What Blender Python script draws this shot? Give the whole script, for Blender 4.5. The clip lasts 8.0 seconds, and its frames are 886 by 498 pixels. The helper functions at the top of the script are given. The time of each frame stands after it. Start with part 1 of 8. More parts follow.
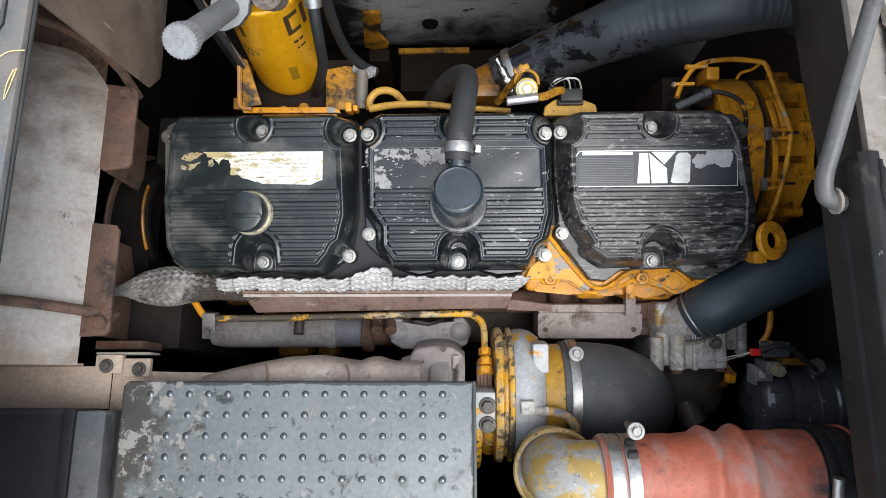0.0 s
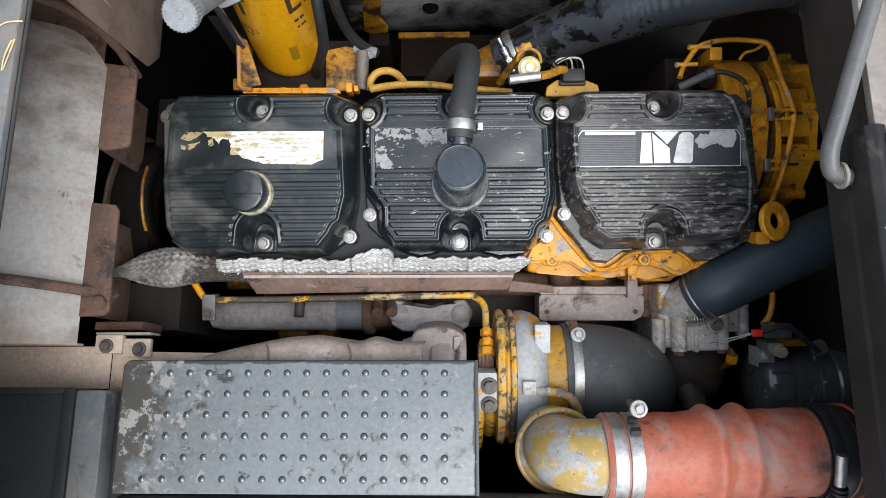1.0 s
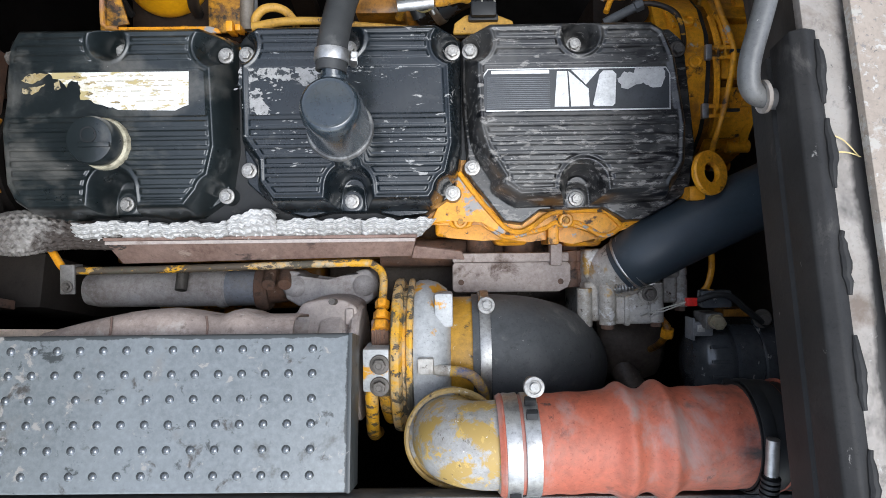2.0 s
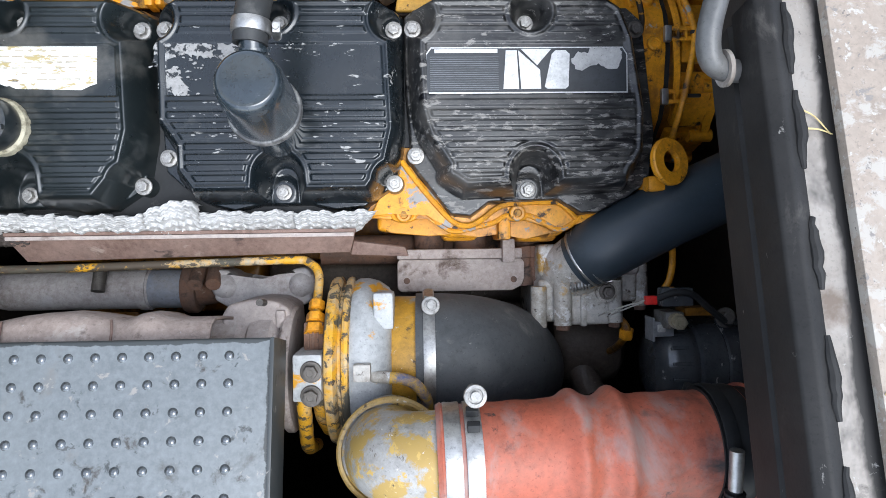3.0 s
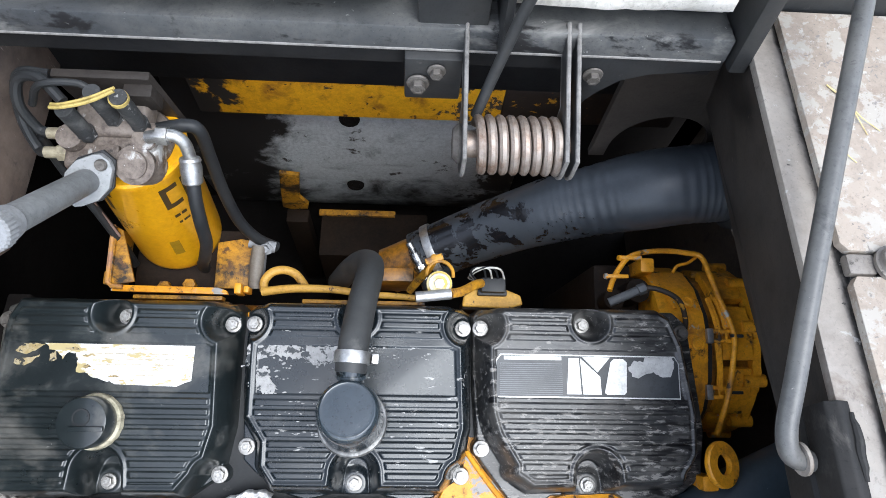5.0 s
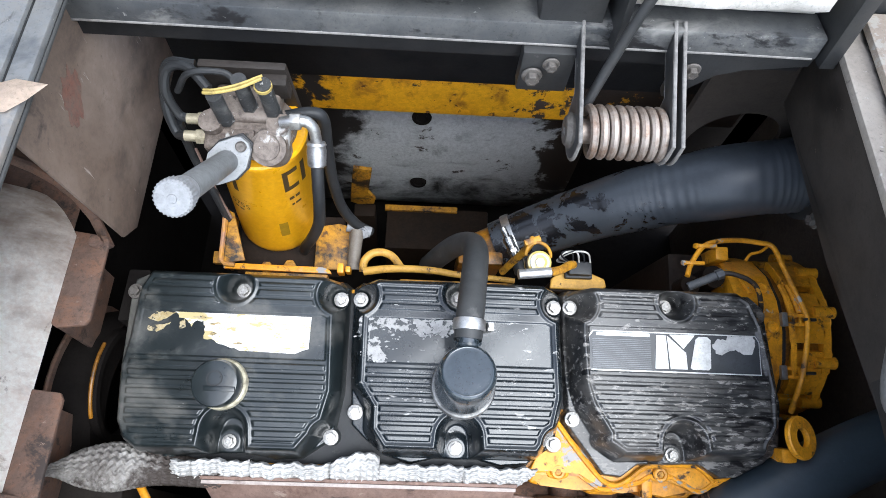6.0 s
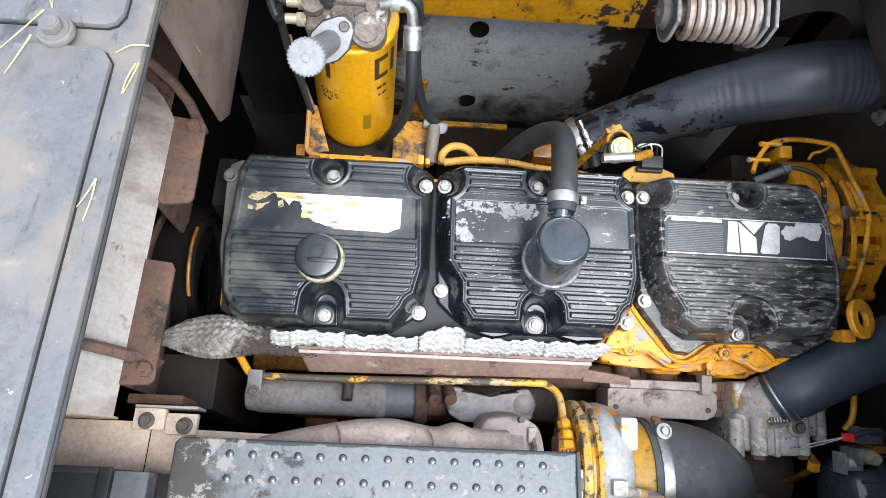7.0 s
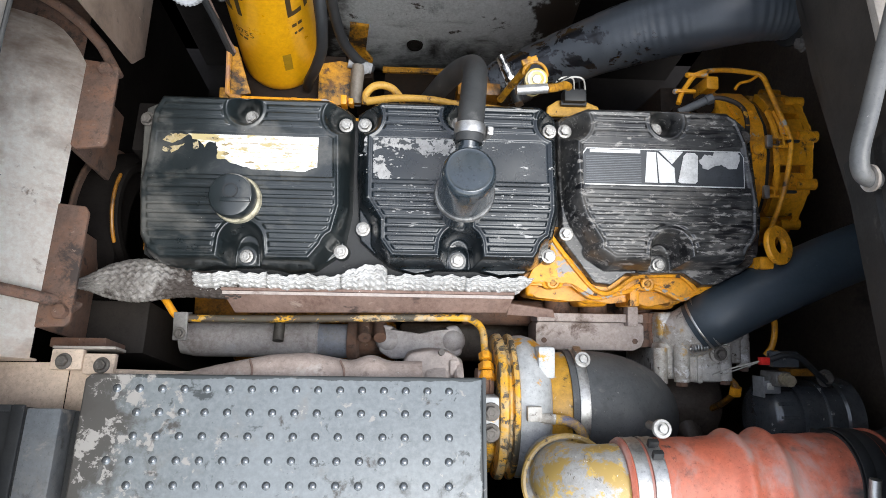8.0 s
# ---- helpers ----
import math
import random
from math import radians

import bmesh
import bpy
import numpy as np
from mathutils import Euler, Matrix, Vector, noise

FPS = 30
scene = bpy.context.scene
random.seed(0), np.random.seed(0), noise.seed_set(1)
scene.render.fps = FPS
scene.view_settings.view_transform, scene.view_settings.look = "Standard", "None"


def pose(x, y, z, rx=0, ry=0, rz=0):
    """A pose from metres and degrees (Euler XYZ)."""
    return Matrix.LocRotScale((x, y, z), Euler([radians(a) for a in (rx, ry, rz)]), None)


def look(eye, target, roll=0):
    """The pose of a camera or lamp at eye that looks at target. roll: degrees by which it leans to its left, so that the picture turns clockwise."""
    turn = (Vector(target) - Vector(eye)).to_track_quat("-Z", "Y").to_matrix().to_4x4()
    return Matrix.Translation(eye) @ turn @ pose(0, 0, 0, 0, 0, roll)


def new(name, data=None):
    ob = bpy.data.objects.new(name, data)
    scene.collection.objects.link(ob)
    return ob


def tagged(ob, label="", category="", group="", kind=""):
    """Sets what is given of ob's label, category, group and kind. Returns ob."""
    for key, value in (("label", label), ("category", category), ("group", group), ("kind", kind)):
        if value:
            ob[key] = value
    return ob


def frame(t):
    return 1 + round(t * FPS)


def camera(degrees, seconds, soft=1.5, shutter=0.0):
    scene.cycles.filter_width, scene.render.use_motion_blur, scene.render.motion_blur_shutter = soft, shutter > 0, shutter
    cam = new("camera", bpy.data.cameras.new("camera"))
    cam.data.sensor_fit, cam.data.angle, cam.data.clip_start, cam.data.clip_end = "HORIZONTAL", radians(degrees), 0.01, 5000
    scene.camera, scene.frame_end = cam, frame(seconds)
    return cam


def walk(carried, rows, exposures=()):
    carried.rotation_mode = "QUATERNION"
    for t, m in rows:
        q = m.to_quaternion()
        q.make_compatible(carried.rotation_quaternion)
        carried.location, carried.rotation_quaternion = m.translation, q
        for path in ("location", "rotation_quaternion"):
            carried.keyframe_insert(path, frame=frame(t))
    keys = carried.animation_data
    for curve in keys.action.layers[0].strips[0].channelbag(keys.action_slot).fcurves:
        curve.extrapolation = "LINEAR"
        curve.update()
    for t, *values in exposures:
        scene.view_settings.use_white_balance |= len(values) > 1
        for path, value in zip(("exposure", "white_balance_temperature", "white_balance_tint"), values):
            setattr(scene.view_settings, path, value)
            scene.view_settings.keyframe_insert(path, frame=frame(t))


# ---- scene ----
cam = camera(68.7, 8.0, soft=0.85)
PATH = [
    (0, (-0.014, -0.256, 1.766), (-0.071, 0.166, -0.188), -7.8),
    (0.5, (-0.014, -0.26, 1.758), (-0.068, 0.154, -0.198), -7.6),
    (1, (-0.019, -0.273, 1.758), (-0.07, 0.13, -0.2), -7.3),
    (1.5, (0.012, -0.264, 1.745), (-0.039, 0.137, -0.214), -7.3),
    (2, (0.101, -0.288, 1.631), (0.08, 0.089, -0.333), -3.8),
    (2.2, (0.124, -0.3, 1.598), (0.123, 0.053, -0.371), -1.1),
    (3.3, (0.134, -0.256, 1.565), (0.223, 0.168, -0.387), 10.8),
    (3.5, (0.134, -0.217, 1.568), (0.232, 0.268, -0.37), 10.6),
    (4, (0.131, -0.149, 1.61), (0.24, 0.499, -0.279), 9.1),
    (4.5, (0.102, -0.136, 1.632), (0.213, 0.593, -0.226), 8.7),
    (4.7, (0.073, -0.133, 1.646), (0.186, 0.633, -0.198), 8.8),
    (5.8, (-0.044, -0.168, 1.693), (0.032, 0.684, -0.115), 6.8),
    (6, (-0.075, -0.194, 1.697), (-0.002, 0.649, -0.115), 6.9),
    (6.5, (-0.15, -0.255, 1.698), (-0.084, 0.544, -0.134), 7.2),
    (7, (-0.181, -0.298, 1.693), (-0.105, 0.419, -0.172), 8.6),
    (7.5, (-0.146, -0.325, 1.696), (-0.059, 0.326, -0.193), 9.4),
    (8, (-0.081, -0.328, 1.691), (0.015, 0.278, -0.213), 9.8),
]
walk(cam, [(t, look(eye, target, roll)) for t, eye, target, roll in PATH],
     exposures=[(0, 1.02, 6850, 10), (1.5, 1.03, 6750, 10), (2, 1.08, 6550, 10), (3.5, 1.30, 6380, 10), (4.5, 1.32, 6450, 10), (6, 1.61, 6400, 10), (6.5, 1.62, 6550, 10), (7, 1.66, 6650, 10),
                (7.5, 1.42, 6750, 10), (8, 1.36, 6850, 10)])

# ---- light: overcast daylight from above, open hood at the back ----
world = bpy.data.worlds.new("overcast_sky")
scene.world = world
world.use_nodes = True
wn = world.node_tree
sky = wn.nodes.new("ShaderNodeTexSky")
sky.sky_type = 'NISHITA'
sky.sun_disc = False
sky.sun_elevation = radians(63)
sky.sun_rotation = radians(143)
sky.dust_density = 1.0
back = wn.nodes["Background"]
back.inputs["Strength"].default_value = 0.2
desat = wn.nodes.new("ShaderNodeHueSaturation")
desat.inputs["Saturation"].default_value = 0.56
wn.links.new(sky.outputs["Color"], desat.inputs["Color"])
wn.links.new(desat.outputs["Color"], back.inputs["Color"])
sun = new("sun", bpy.data.lights.new("sun", 'SUN'))
sun.data.energy = 1.3
sun.data.angle = radians(40)
sun.data.color = (0.90, 0.96, 1.0)
sun.matrix_world = look((0.95, -1.25, 3.1), (0, 0, 0))
scene.view_settings.exposure = 0.95


# ---- materials ----
def ramp(nt, src, lo, hi):
    n = nt.nodes.new("ShaderNodeMapRange")
    n.inputs["From Min"].default_value, n.inputs["From Max"].default_value = lo, hi
    nt.links.new(src, n.inputs["Value"])
    return n.outputs["Result"]


def noise_out(nt, coord, scale, detail=4.0, rough=0.6, stretch=(1, 1, 1), warp=0.0):
    mp = nt.nodes.new("ShaderNodeMapping")
    mp.inputs["Scale"].default_value = stretch
    nt.links.new(coord, mp.inputs["Vector"])
    n = nt.nodes.new("ShaderNodeTexNoise")
    n.inputs["Scale"].default_value = scale
    n.inputs["Detail"].default_value = detail
    n.inputs["Roughness"].default_value = rough
    n.inputs["Distortion"].default_value = warp
    nt.links.new(mp.outputs["Vector"], n.inputs["Vector"])
    return n.outputs["Fac"]


def blend(nt, fac, a, b):
    n = nt.nodes.new("ShaderNodeMix")
    n.data_type = 'RGBA'
    for sock, v in ((n.inputs[6], a), (n.inputs[7], b)):
        if isinstance(v, tuple):
            sock.default_value = (*v[:3], 1)
        else:
            nt.links.new(v, sock)
    if isinstance(fac, float):
        n.inputs[0].default_value = fac
    else:
        nt.links.new(fac, n.inputs[0])
    return n.outputs[2]


def mathn(nt, op, a, b=None):
    n = nt.nodes.new("ShaderNodeMath")
    n.operation = op
    n.use_clamp = op in ("MULTIPLY", "ADD", "SUBTRACT")
    for i, v in enumerate((a, b)):
        if v is None:
            continue
        if isinstance(v, (int, float)):
            n.inputs[i].default_value = v
        else:
            nt.links.new(v, n.inputs[i])
    return n.outputs[0]


def worn(name, base, alt=None, alt_scale=9.0, alt_rng=(0.4, 0.65), chips=(), rough=0.5, rough_var=0.15, metal=0.0,
         bump=0.15, bump_scale=220.0, stretch=(1, 1, 1), coat=0.0, spec=0.5, grain=0.7):
    """A painted, cast or rubber surface: base colour, a broad second tone, then layers of chips, dirt or other tones
    (colour, noise scale, threshold, softness, roughness, metal, stretch)."""
    m = bpy.data.materials.new(name)
    m.use_nodes = True
    nt = m.node_tree
    b = nt.nodes["Principled BSDF"]
    co = nt.nodes.new("ShaderNodeTexCoord").outputs["Object"]
    col = nt.nodes.new("ShaderNodeRGB").outputs[0]
    col.default_value = (*base, 1)
    if alt:
        f = ramp(nt, noise_out(nt, co, alt_scale, 5, 0.65, stretch, 0.4), *alt_rng)
        col = blend(nt, f, col, alt)
    fine = noise_out(nt, co, 160, 3, 0.7)
    col = blend(nt, ramp(nt, fine, 0.35, 0.9), col, tuple(min(1, c * 1.35 + 0.002) for c in base))
    if grain:
        grime = noise_out(nt, co, 46, 9, 0.78, (1, 1, 1), 0.2)
        col = blend(nt, mathn(nt, 'MULTIPLY', ramp(nt, grime, 0.50, 0.72), 0.75 * grain), col, tuple(c * 0.45 for c in base))
        speck = noise_out(nt, co, 380, 2, 0.5)
        col = blend(nt, mathn(nt, 'MULTIPLY', ramp(nt, speck, 0.60, 0.72), 0.55 * grain), col, tuple(c * 0.35 for c in base))
    rg = mathn(nt, 'ADD', rough - rough_var * 0.5, mathn(nt, 'MULTIPLY', noise_out(nt, co, 35, 4, 0.65), rough_var))
    mt = None
    height = noise_out(nt, co, bump_scale, 3, 0.6)
    for c, sc, thr, soft, r2, m2, st, *where in chips:
        f = noise_out(nt, co, sc, 6, 0.68, st, 0.3)
        if where:
            # a layer gathered over one stretch of the surface: axis, from, to, weight
            ax, lo, hi, wt = where[0]
            sep = nt.nodes.new("ShaderNodeSeparateXYZ")
            nt.links.new(co, sep.inputs[0])
            g = ramp(nt, sep.outputs[ax], lo, hi)
            sub = nt.nodes.new("ShaderNodeMath")
            sub.operation = 'MULTIPLY_ADD'
            nt.links.new(g, sub.inputs[0])
            sub.inputs[1].default_value = wt
            nt.links.new(f, sub.inputs[2])
            f = sub.outputs[0]
        f = ramp(nt, f, thr, thr + soft)
        col = blend(nt, f, col, c)
        rg = mathn(nt, 'ADD', mathn(nt, 'MULTIPLY', rg, mathn(nt, 'SUBTRACT', 1.0, f)), mathn(nt, 'MULTIPLY', f, r2))
        if m2:
            v = mathn(nt, 'MULTIPLY', f, m2)
            mt = v if mt is None else mathn(nt, 'MAXIMUM', mt, v)
        height = mathn(nt, 'ADD', mathn(nt, 'MULTIPLY', height, 0.7), mathn(nt, 'MULTIPLY', f, 0.35))
    nt.links.new(col, b.inputs["Base Color"])
    nt.links.new(rg, b.inputs["Roughness"])
    b.inputs["Metallic"].default_value = metal
    if mt is not None and metal == 0:
        nt.links.new(mt, b.inputs["Metallic"])
    b.inputs["Specular IOR Level"].default_value = spec
    b.inputs["Coat Weight"].default_value = coat
    b.inputs["Coat Roughness"].default_value = 0.12
    if bump:
        bp = nt.nodes.new("ShaderNodeBump")
        bp.inputs["Strength"].default_value = bump
        bp.inputs["Distance"].default_value = 0.002
        nt.links.new(height, bp.inputs["Height"])
        nt.links.new(bp.outputs["Normal"], b.inputs["Normal"])
    return m


S1 = (1, 1, 1)
DUST = (0.30, 0.28, 0.25)
M = {}
M["cover_a"] = worn("black_cover_paint_dusty", (0.0080, 0.0116, 0.0126), (0.021, 0.027, 0.028), 7, (0.42, 0.72),
                    [((0.050, 0.056, 0.053), 20, 0.55, 0.20, 0.6, 0, (1, 1.6, 1)), ((0.105, 0.100, 0.088), 10, 0.54, 0.22, 0.75, 0, S1, (0, -0.34, -0.45, 0.12)), ((0.34, 0.33, 0.30), 150, 0.71, 0.03, 0.7, 0, S1), ((0.20, 0.195, 0.18), 60, 0.69, 0.05, 0.7, 0, (0.4, 1.8, 1))],
                    rough=0.31, rough_var=0.26, bump=0.06, bump_scale=330, coat=0.42, spec=0.45, grain=0.4)
M["cover_b"] = worn("black_cover_paint_chipped", (0.0065, 0.0100, 0.0125), (0.015, 0.0205, 0.024), 8, (0.45, 0.75),
                    [((0.052, 0.054, 0.053), 24, 0.60, 0.18, 0.6, 0, (1, 1.8, 1)), ((0.33, 0.325, 0.31), 85, 0.645, 0.03, 0.6, 0, (0.5, 1.6, 1), (0, -0.02, 0.06, 0.02)), ((0.42, 0.41, 0.39), 210, 0.705, 0.03, 0.6, 0, S1)],
                    rough=0.28, rough_var=0.22, bump=0.06, bump_scale=330, coat=0.42, spec=0.45, grain=0.4)
M["cover_c"] = worn("black_cover_paint_scuffed", (0.016, 0.017, 0.018), (0.050, 0.049, 0.046), 11, (0.38, 0.64),
                    [((0.105, 0.098, 0.088), 13, 0.47, 0.22, 0.65, 0, (0.8, 1.3, 1)), ((0.225, 0.213, 0.195), 120, 0.578, 0.05, 0.6, 0, (0.45, 1.3, 1), (1, 0.06, -0.02, 0.040)),
                     ((0.009, 0.009, 0.010), 60, 0.585, 0.05, 0.3, 0, (0.45, 1.5, 1), (0, 0.16, 0.34, 0.085)), ((0.012, 0.012, 0.013), 26, 0.61, 0.08, 0.35, 0, (0.7, 1.2, 1)), ((0.42, 0.41, 0.39), 190, 0.675, 0.03, 0.6, 0, (0.5, 1, 1))],
                    rough=0.32, rough_var=0.25, bump=0.14, bump_scale=300, coat=0.2, spec=0.45, grain=0.5)
M["yellow"] = worn("engine_yellow_paint", (0.70, 0.300, 0.013), (0.50, 0.190, 0.012), 14, (0.42, 0.72),
                   [((0.32, 0.130, 0.018), 20, 0.53, 0.14, 0.5, 0, S1), ((0.045, 0.025, 0.014), 36, 0.585, 0.07, 0.6, 0, S1), ((0.36, 0.34, 0.31), 34, 0.635, 0.03, 0.5, 0, S1), ((0.02, 0.015, 0.012), 110, 0.655, 0.05, 0.6, 0, S1)],
                   rough=0.42, bump=0.2)
M["yellow_oily"] = worn("oily_engine_yellow_paint", (0.34, 0.14, 0.010), (0.05, 0.024, 0.008), 18, (0.38, 0.58),
                        [((0.02, 0.014, 0.010), 40, 0.60, 0.10, 0.35, 0, S1)], rough=0.4, bump=0.25)
M["yellow_clean"] = worn("filter_yellow_enamel", (0.82, 0.385, 0.008), (0.72, 0.31, 0.008), 6, (0.4, 0.7), [((0.40, 0.17, 0.01), 40, 0.66, 0.06, 0.5, 0, (1, 1, 0.4))], rough=0.3, bump=0.03, coat=0.3, grain=0.15)
M["yellow_beam"] = worn("beam_yellow_paint", (0.70, 0.335, 0.010), (0.60, 0.265, 0.010), 10, (0.4, 0.7),
                        [((0.30, 0.12, 0.012), 24, 0.53, 0.16, 0.6, 0, S1), ((0.11, 0.045, 0.018), 55, 0.60, 0.05, 0.8, 0, S1), ((0.050, 0.030, 0.020), 17, 0.635, 0.03, 0.85, 0, S1), ((0.045, 0.030, 0.022), 20, 0.64, 0.03, 0.85, 0, S1, (0, 0.03, 0.13, 0.16)), ((0.02, 0.016, 0.013), 14, 0.66, 0.06, 0.7, 0, S1, (0, -0.21, -0.31, 0.34))], rough=0.5, bump=0.12)
M["silver_yellow"] = worn("cast_aluminium_with_flaked_yellow_paint", (0.40, 0.41, 0.41), (0.28, 0.29, 0.29), 12, (0.4, 0.7),
                          [((0.60, 0.29, 0.02), 20, 0.58, 0.04, 0.5, 0, S1), ((0.18, 0.13, 0.08), 70, 0.68, 0.05, 0.7, 0, S1)], rough=0.45, metal=0.0, bump=0.2)
M["elbow_gold"] = worn("cast_elbow_with_flaked_yellow_paint", (0.335, 0.325, 0.305), (0.25, 0.235, 0.20), 15, (0.4, 0.7),
                       [((0.40, 0.265, 0.075), 34, 0.49, 0.06, 0.45, 0, S1), ((0.52, 0.35, 0.10), 80, 0.575, 0.04, 0.4, 0, S1), ((0.10, 0.075, 0.045), 70, 0.62, 0.06, 0.6, 0, S1), ((0.66, 0.63, 0.56), 120, 0.66, 0.03, 0.35, 0, S1)], rough=0.38, bump=0.4)
M["mustard"] = worn("flaking_mustard_paint", (0.50, 0.265, 0.028), (0.36, 0.19, 0.035), 18, (0.4, 0.68),
                    [((0.36, 0.35, 0.32), 22, 0.59, 0.06, 0.5, 0, (0.7, 1, 1)), ((0.12, 0.075, 0.03), 60, 0.61, 0.06, 0.6, 0, S1), ((0.62, 0.52, 0.34), 110, 0.64, 0.04, 0.5, 0, S1)], rough=0.42, bump=0.3)
M["old_gold"] = worn("worn_gold_band", (0.36, 0.23, 0.065), (0.24, 0.17, 0.07), 40, (0.4, 0.65), [((0.50, 0.47, 0.40), 90, 0.62, 0.05, 0.4, 0, S1), ((0.07, 0.05, 0.03), 60, 0.62, 0.06, 0.6, 0, S1)], rough=0.38, bump=0.2)
M["cast_tan"] = worn("sooty_cast_iron", (0.40, 0.345, 0.315), (0.28, 0.225, 0.20), 10, (0.4, 0.7),
                     [((0.50, 0.46, 0.43), 34, 0.60, 0.12, 0.85, 0, S1), ((0.13, 0.092, 0.074), 22, 0.60, 0.10, 0.85, 0, S1), ((0.54, 0.51, 0.48), 150, 0.66, 0.04, 0.85, 0, S1)], rough=0.8, bump=0.35, bump_scale=160, grain=0.4)
M["cast_grey"] = worn("greyed_manifold_iron", (0.39, 0.365, 0.355), (0.22, 0.18, 0.165), 14, (0.45, 0.7),
                      [((0.42, 0.41, 0.43), 20, 0.58, 0.12, 0.75, 0, S1)], rough=0.72, bump=0.35, bump_scale=160)
M["alu"] = worn("weathered_cast_aluminium", (0.47, 0.45, 0.41), (0.27, 0.235, 0.19), 18, (0.42, 0.60),
                [((0.46, 0.27, 0.06), 16, 0.595, 0.07, 0.6, 0, S1), ((0.66, 0.65, 0.63), 40, 0.585, 0.05, 0.55, 0, S1), ((0.06, 0.048, 0.036), 24, 0.575, 0.07, 0.7, 0, (1.2, 1, 1)), ((0.10, 0.08, 0.06), 90, 0.62, 0.05, 0.7, 0, S1)], rough=0.45, metal=0.0, bump=0.45)
M["rust_plate"] = worn("rusted_shield_steel", (0.215, 0.143, 0.115), (0.14, 0.084, 0.064), 16, (0.4, 0.62),
                       [((0.065, 0.045, 0.038), 40, 0.60, 0.08, 0.8, 0, (0.5, 1, 1)), ((0.32, 0.245, 0.20), 45, 0.63, 0.08, 0.85, 0, (0.6, 1, 1))], rough=0.75, bump=0.25)
M["rust_dark"] = worn("dark_rusty_steel", (0.125, 0.078, 0.058), (0.20, 0.10, 0.06), 26, (0.42, 0.6),
                      [((0.05, 0.036, 0.03), 30, 0.55, 0.10, 0.8, 0, S1), ((0.28, 0.20, 0.155), 80, 0.64, 0.05, 0.8, 0, S1)], rough=0.8, bump=0.5)
M["cream"] = worn("cream_heat_shield_sheet", (0.84, 0.775, 0.69), (0.74, 0.635, 0.54), 5, (0.38, 0.66),
                  [((0.58, 0.40, 0.29), 6, 0.53, 0.22, 0.6, 0, (1, 1.3, 1), (1, -0.08, -0.24, 0.13)), ((0.30, 0.215, 0.16), 6, 0.53, 0.26, 0.6, 0, (1, 1.5, 1), (1, 0.0, 0.19, 0.23)), ((0.55, 0.455, 0.37), 9, 0.61, 0.16, 0.6, 0, (0.6, 1.8, 1)),
                   ((0.40, 0.30, 0.23), 24, 0.63, 0.07, 0.7, 0, (0.5, 1.4, 1)), ((0.34, 0.27, 0.21), 30, 0.64, 0.06, 0.7, 0, (1, 0.6, 1)), ((0.12, 0.10, 0.08), 75, 0.69, 0.03, 0.7, 0, (0.5, 1.6, 1))],
                  rough=0.42, bump=0.07, grain=0.2)
M["tan_sheet"] = worn("tan_heat_stained_sheet", (0.53, 0.42, 0.33), (0.40, 0.30, 0.235), 10, (0.4, 0.7),
                      [((0.48, 0.42, 0.36), 40, 0.64, 0.1, 0.6, 0, S1)], rough=0.6, bump=0.12)
# first layer: darker towards the bottom of the sheet
M["brown_panel"] = worn("brown_dirty_panel", (0.130, 0.094, 0.072), (0.235, 0.185, 0.150), 7, (0.42, 0.66),
                        [((0.045, 0.034, 0.028), 7, 0.56, 0.22, 0.6, 0, (1, 1, 1.4), (2, 1.06, 0.92, 0.16)), ((0.36, 0.32, 0.28), 50, 0.655, 0.05, 0.8, 0, (0.5, 2.2, 0.35)), ((0.05, 0.040, 0.034), 20, 0.60, 0.12, 0.7, 0, S1), ((0.020, 0.017, 0.015), 60, 0.68, 0.04, 0.7, 0, S1)], rough=0.6, bump=0.1, grain=0.4)
# first two layers: dark bands along the back edge and the right end
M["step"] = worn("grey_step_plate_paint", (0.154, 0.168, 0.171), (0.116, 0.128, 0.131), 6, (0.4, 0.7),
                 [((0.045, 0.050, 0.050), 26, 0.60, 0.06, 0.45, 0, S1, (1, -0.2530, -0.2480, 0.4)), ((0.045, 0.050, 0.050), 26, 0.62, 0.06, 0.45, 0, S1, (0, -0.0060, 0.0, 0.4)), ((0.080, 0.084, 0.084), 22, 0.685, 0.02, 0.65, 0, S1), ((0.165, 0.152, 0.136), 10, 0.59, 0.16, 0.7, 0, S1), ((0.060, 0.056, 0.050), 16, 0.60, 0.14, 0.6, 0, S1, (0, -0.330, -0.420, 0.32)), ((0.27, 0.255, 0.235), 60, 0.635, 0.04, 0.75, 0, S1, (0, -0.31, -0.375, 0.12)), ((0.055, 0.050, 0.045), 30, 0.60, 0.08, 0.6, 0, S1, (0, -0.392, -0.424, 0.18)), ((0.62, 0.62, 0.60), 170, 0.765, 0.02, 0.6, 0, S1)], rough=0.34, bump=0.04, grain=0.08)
M["deck_l"] = worn("blue_grey_deck_paint", (0.105, 0.114, 0.122), (0.165, 0.158, 0.146), 5, (0.36, 0.60),
                   [((0.205, 0.175, 0.145), 7, 0.50, 0.18, 0.8, 0, S1), ((0.060, 0.065, 0.072), 11, 0.55, 0.14, 0.5, 0, (1.2, 0.7, 1)), ((0.24, 0.22, 0.195), 26, 0.61, 0.12, 0.85, 0, S1), ((0.050, 0.048, 0.047), 34, 0.60, 0.10, 0.6, 0, (1.4, 0.5, 1)), ((0.36, 0.34, 0.31), 90, 0.68, 0.03, 0.8, 0, S1)], rough=0.42, bump=0.14, grain=0.6)
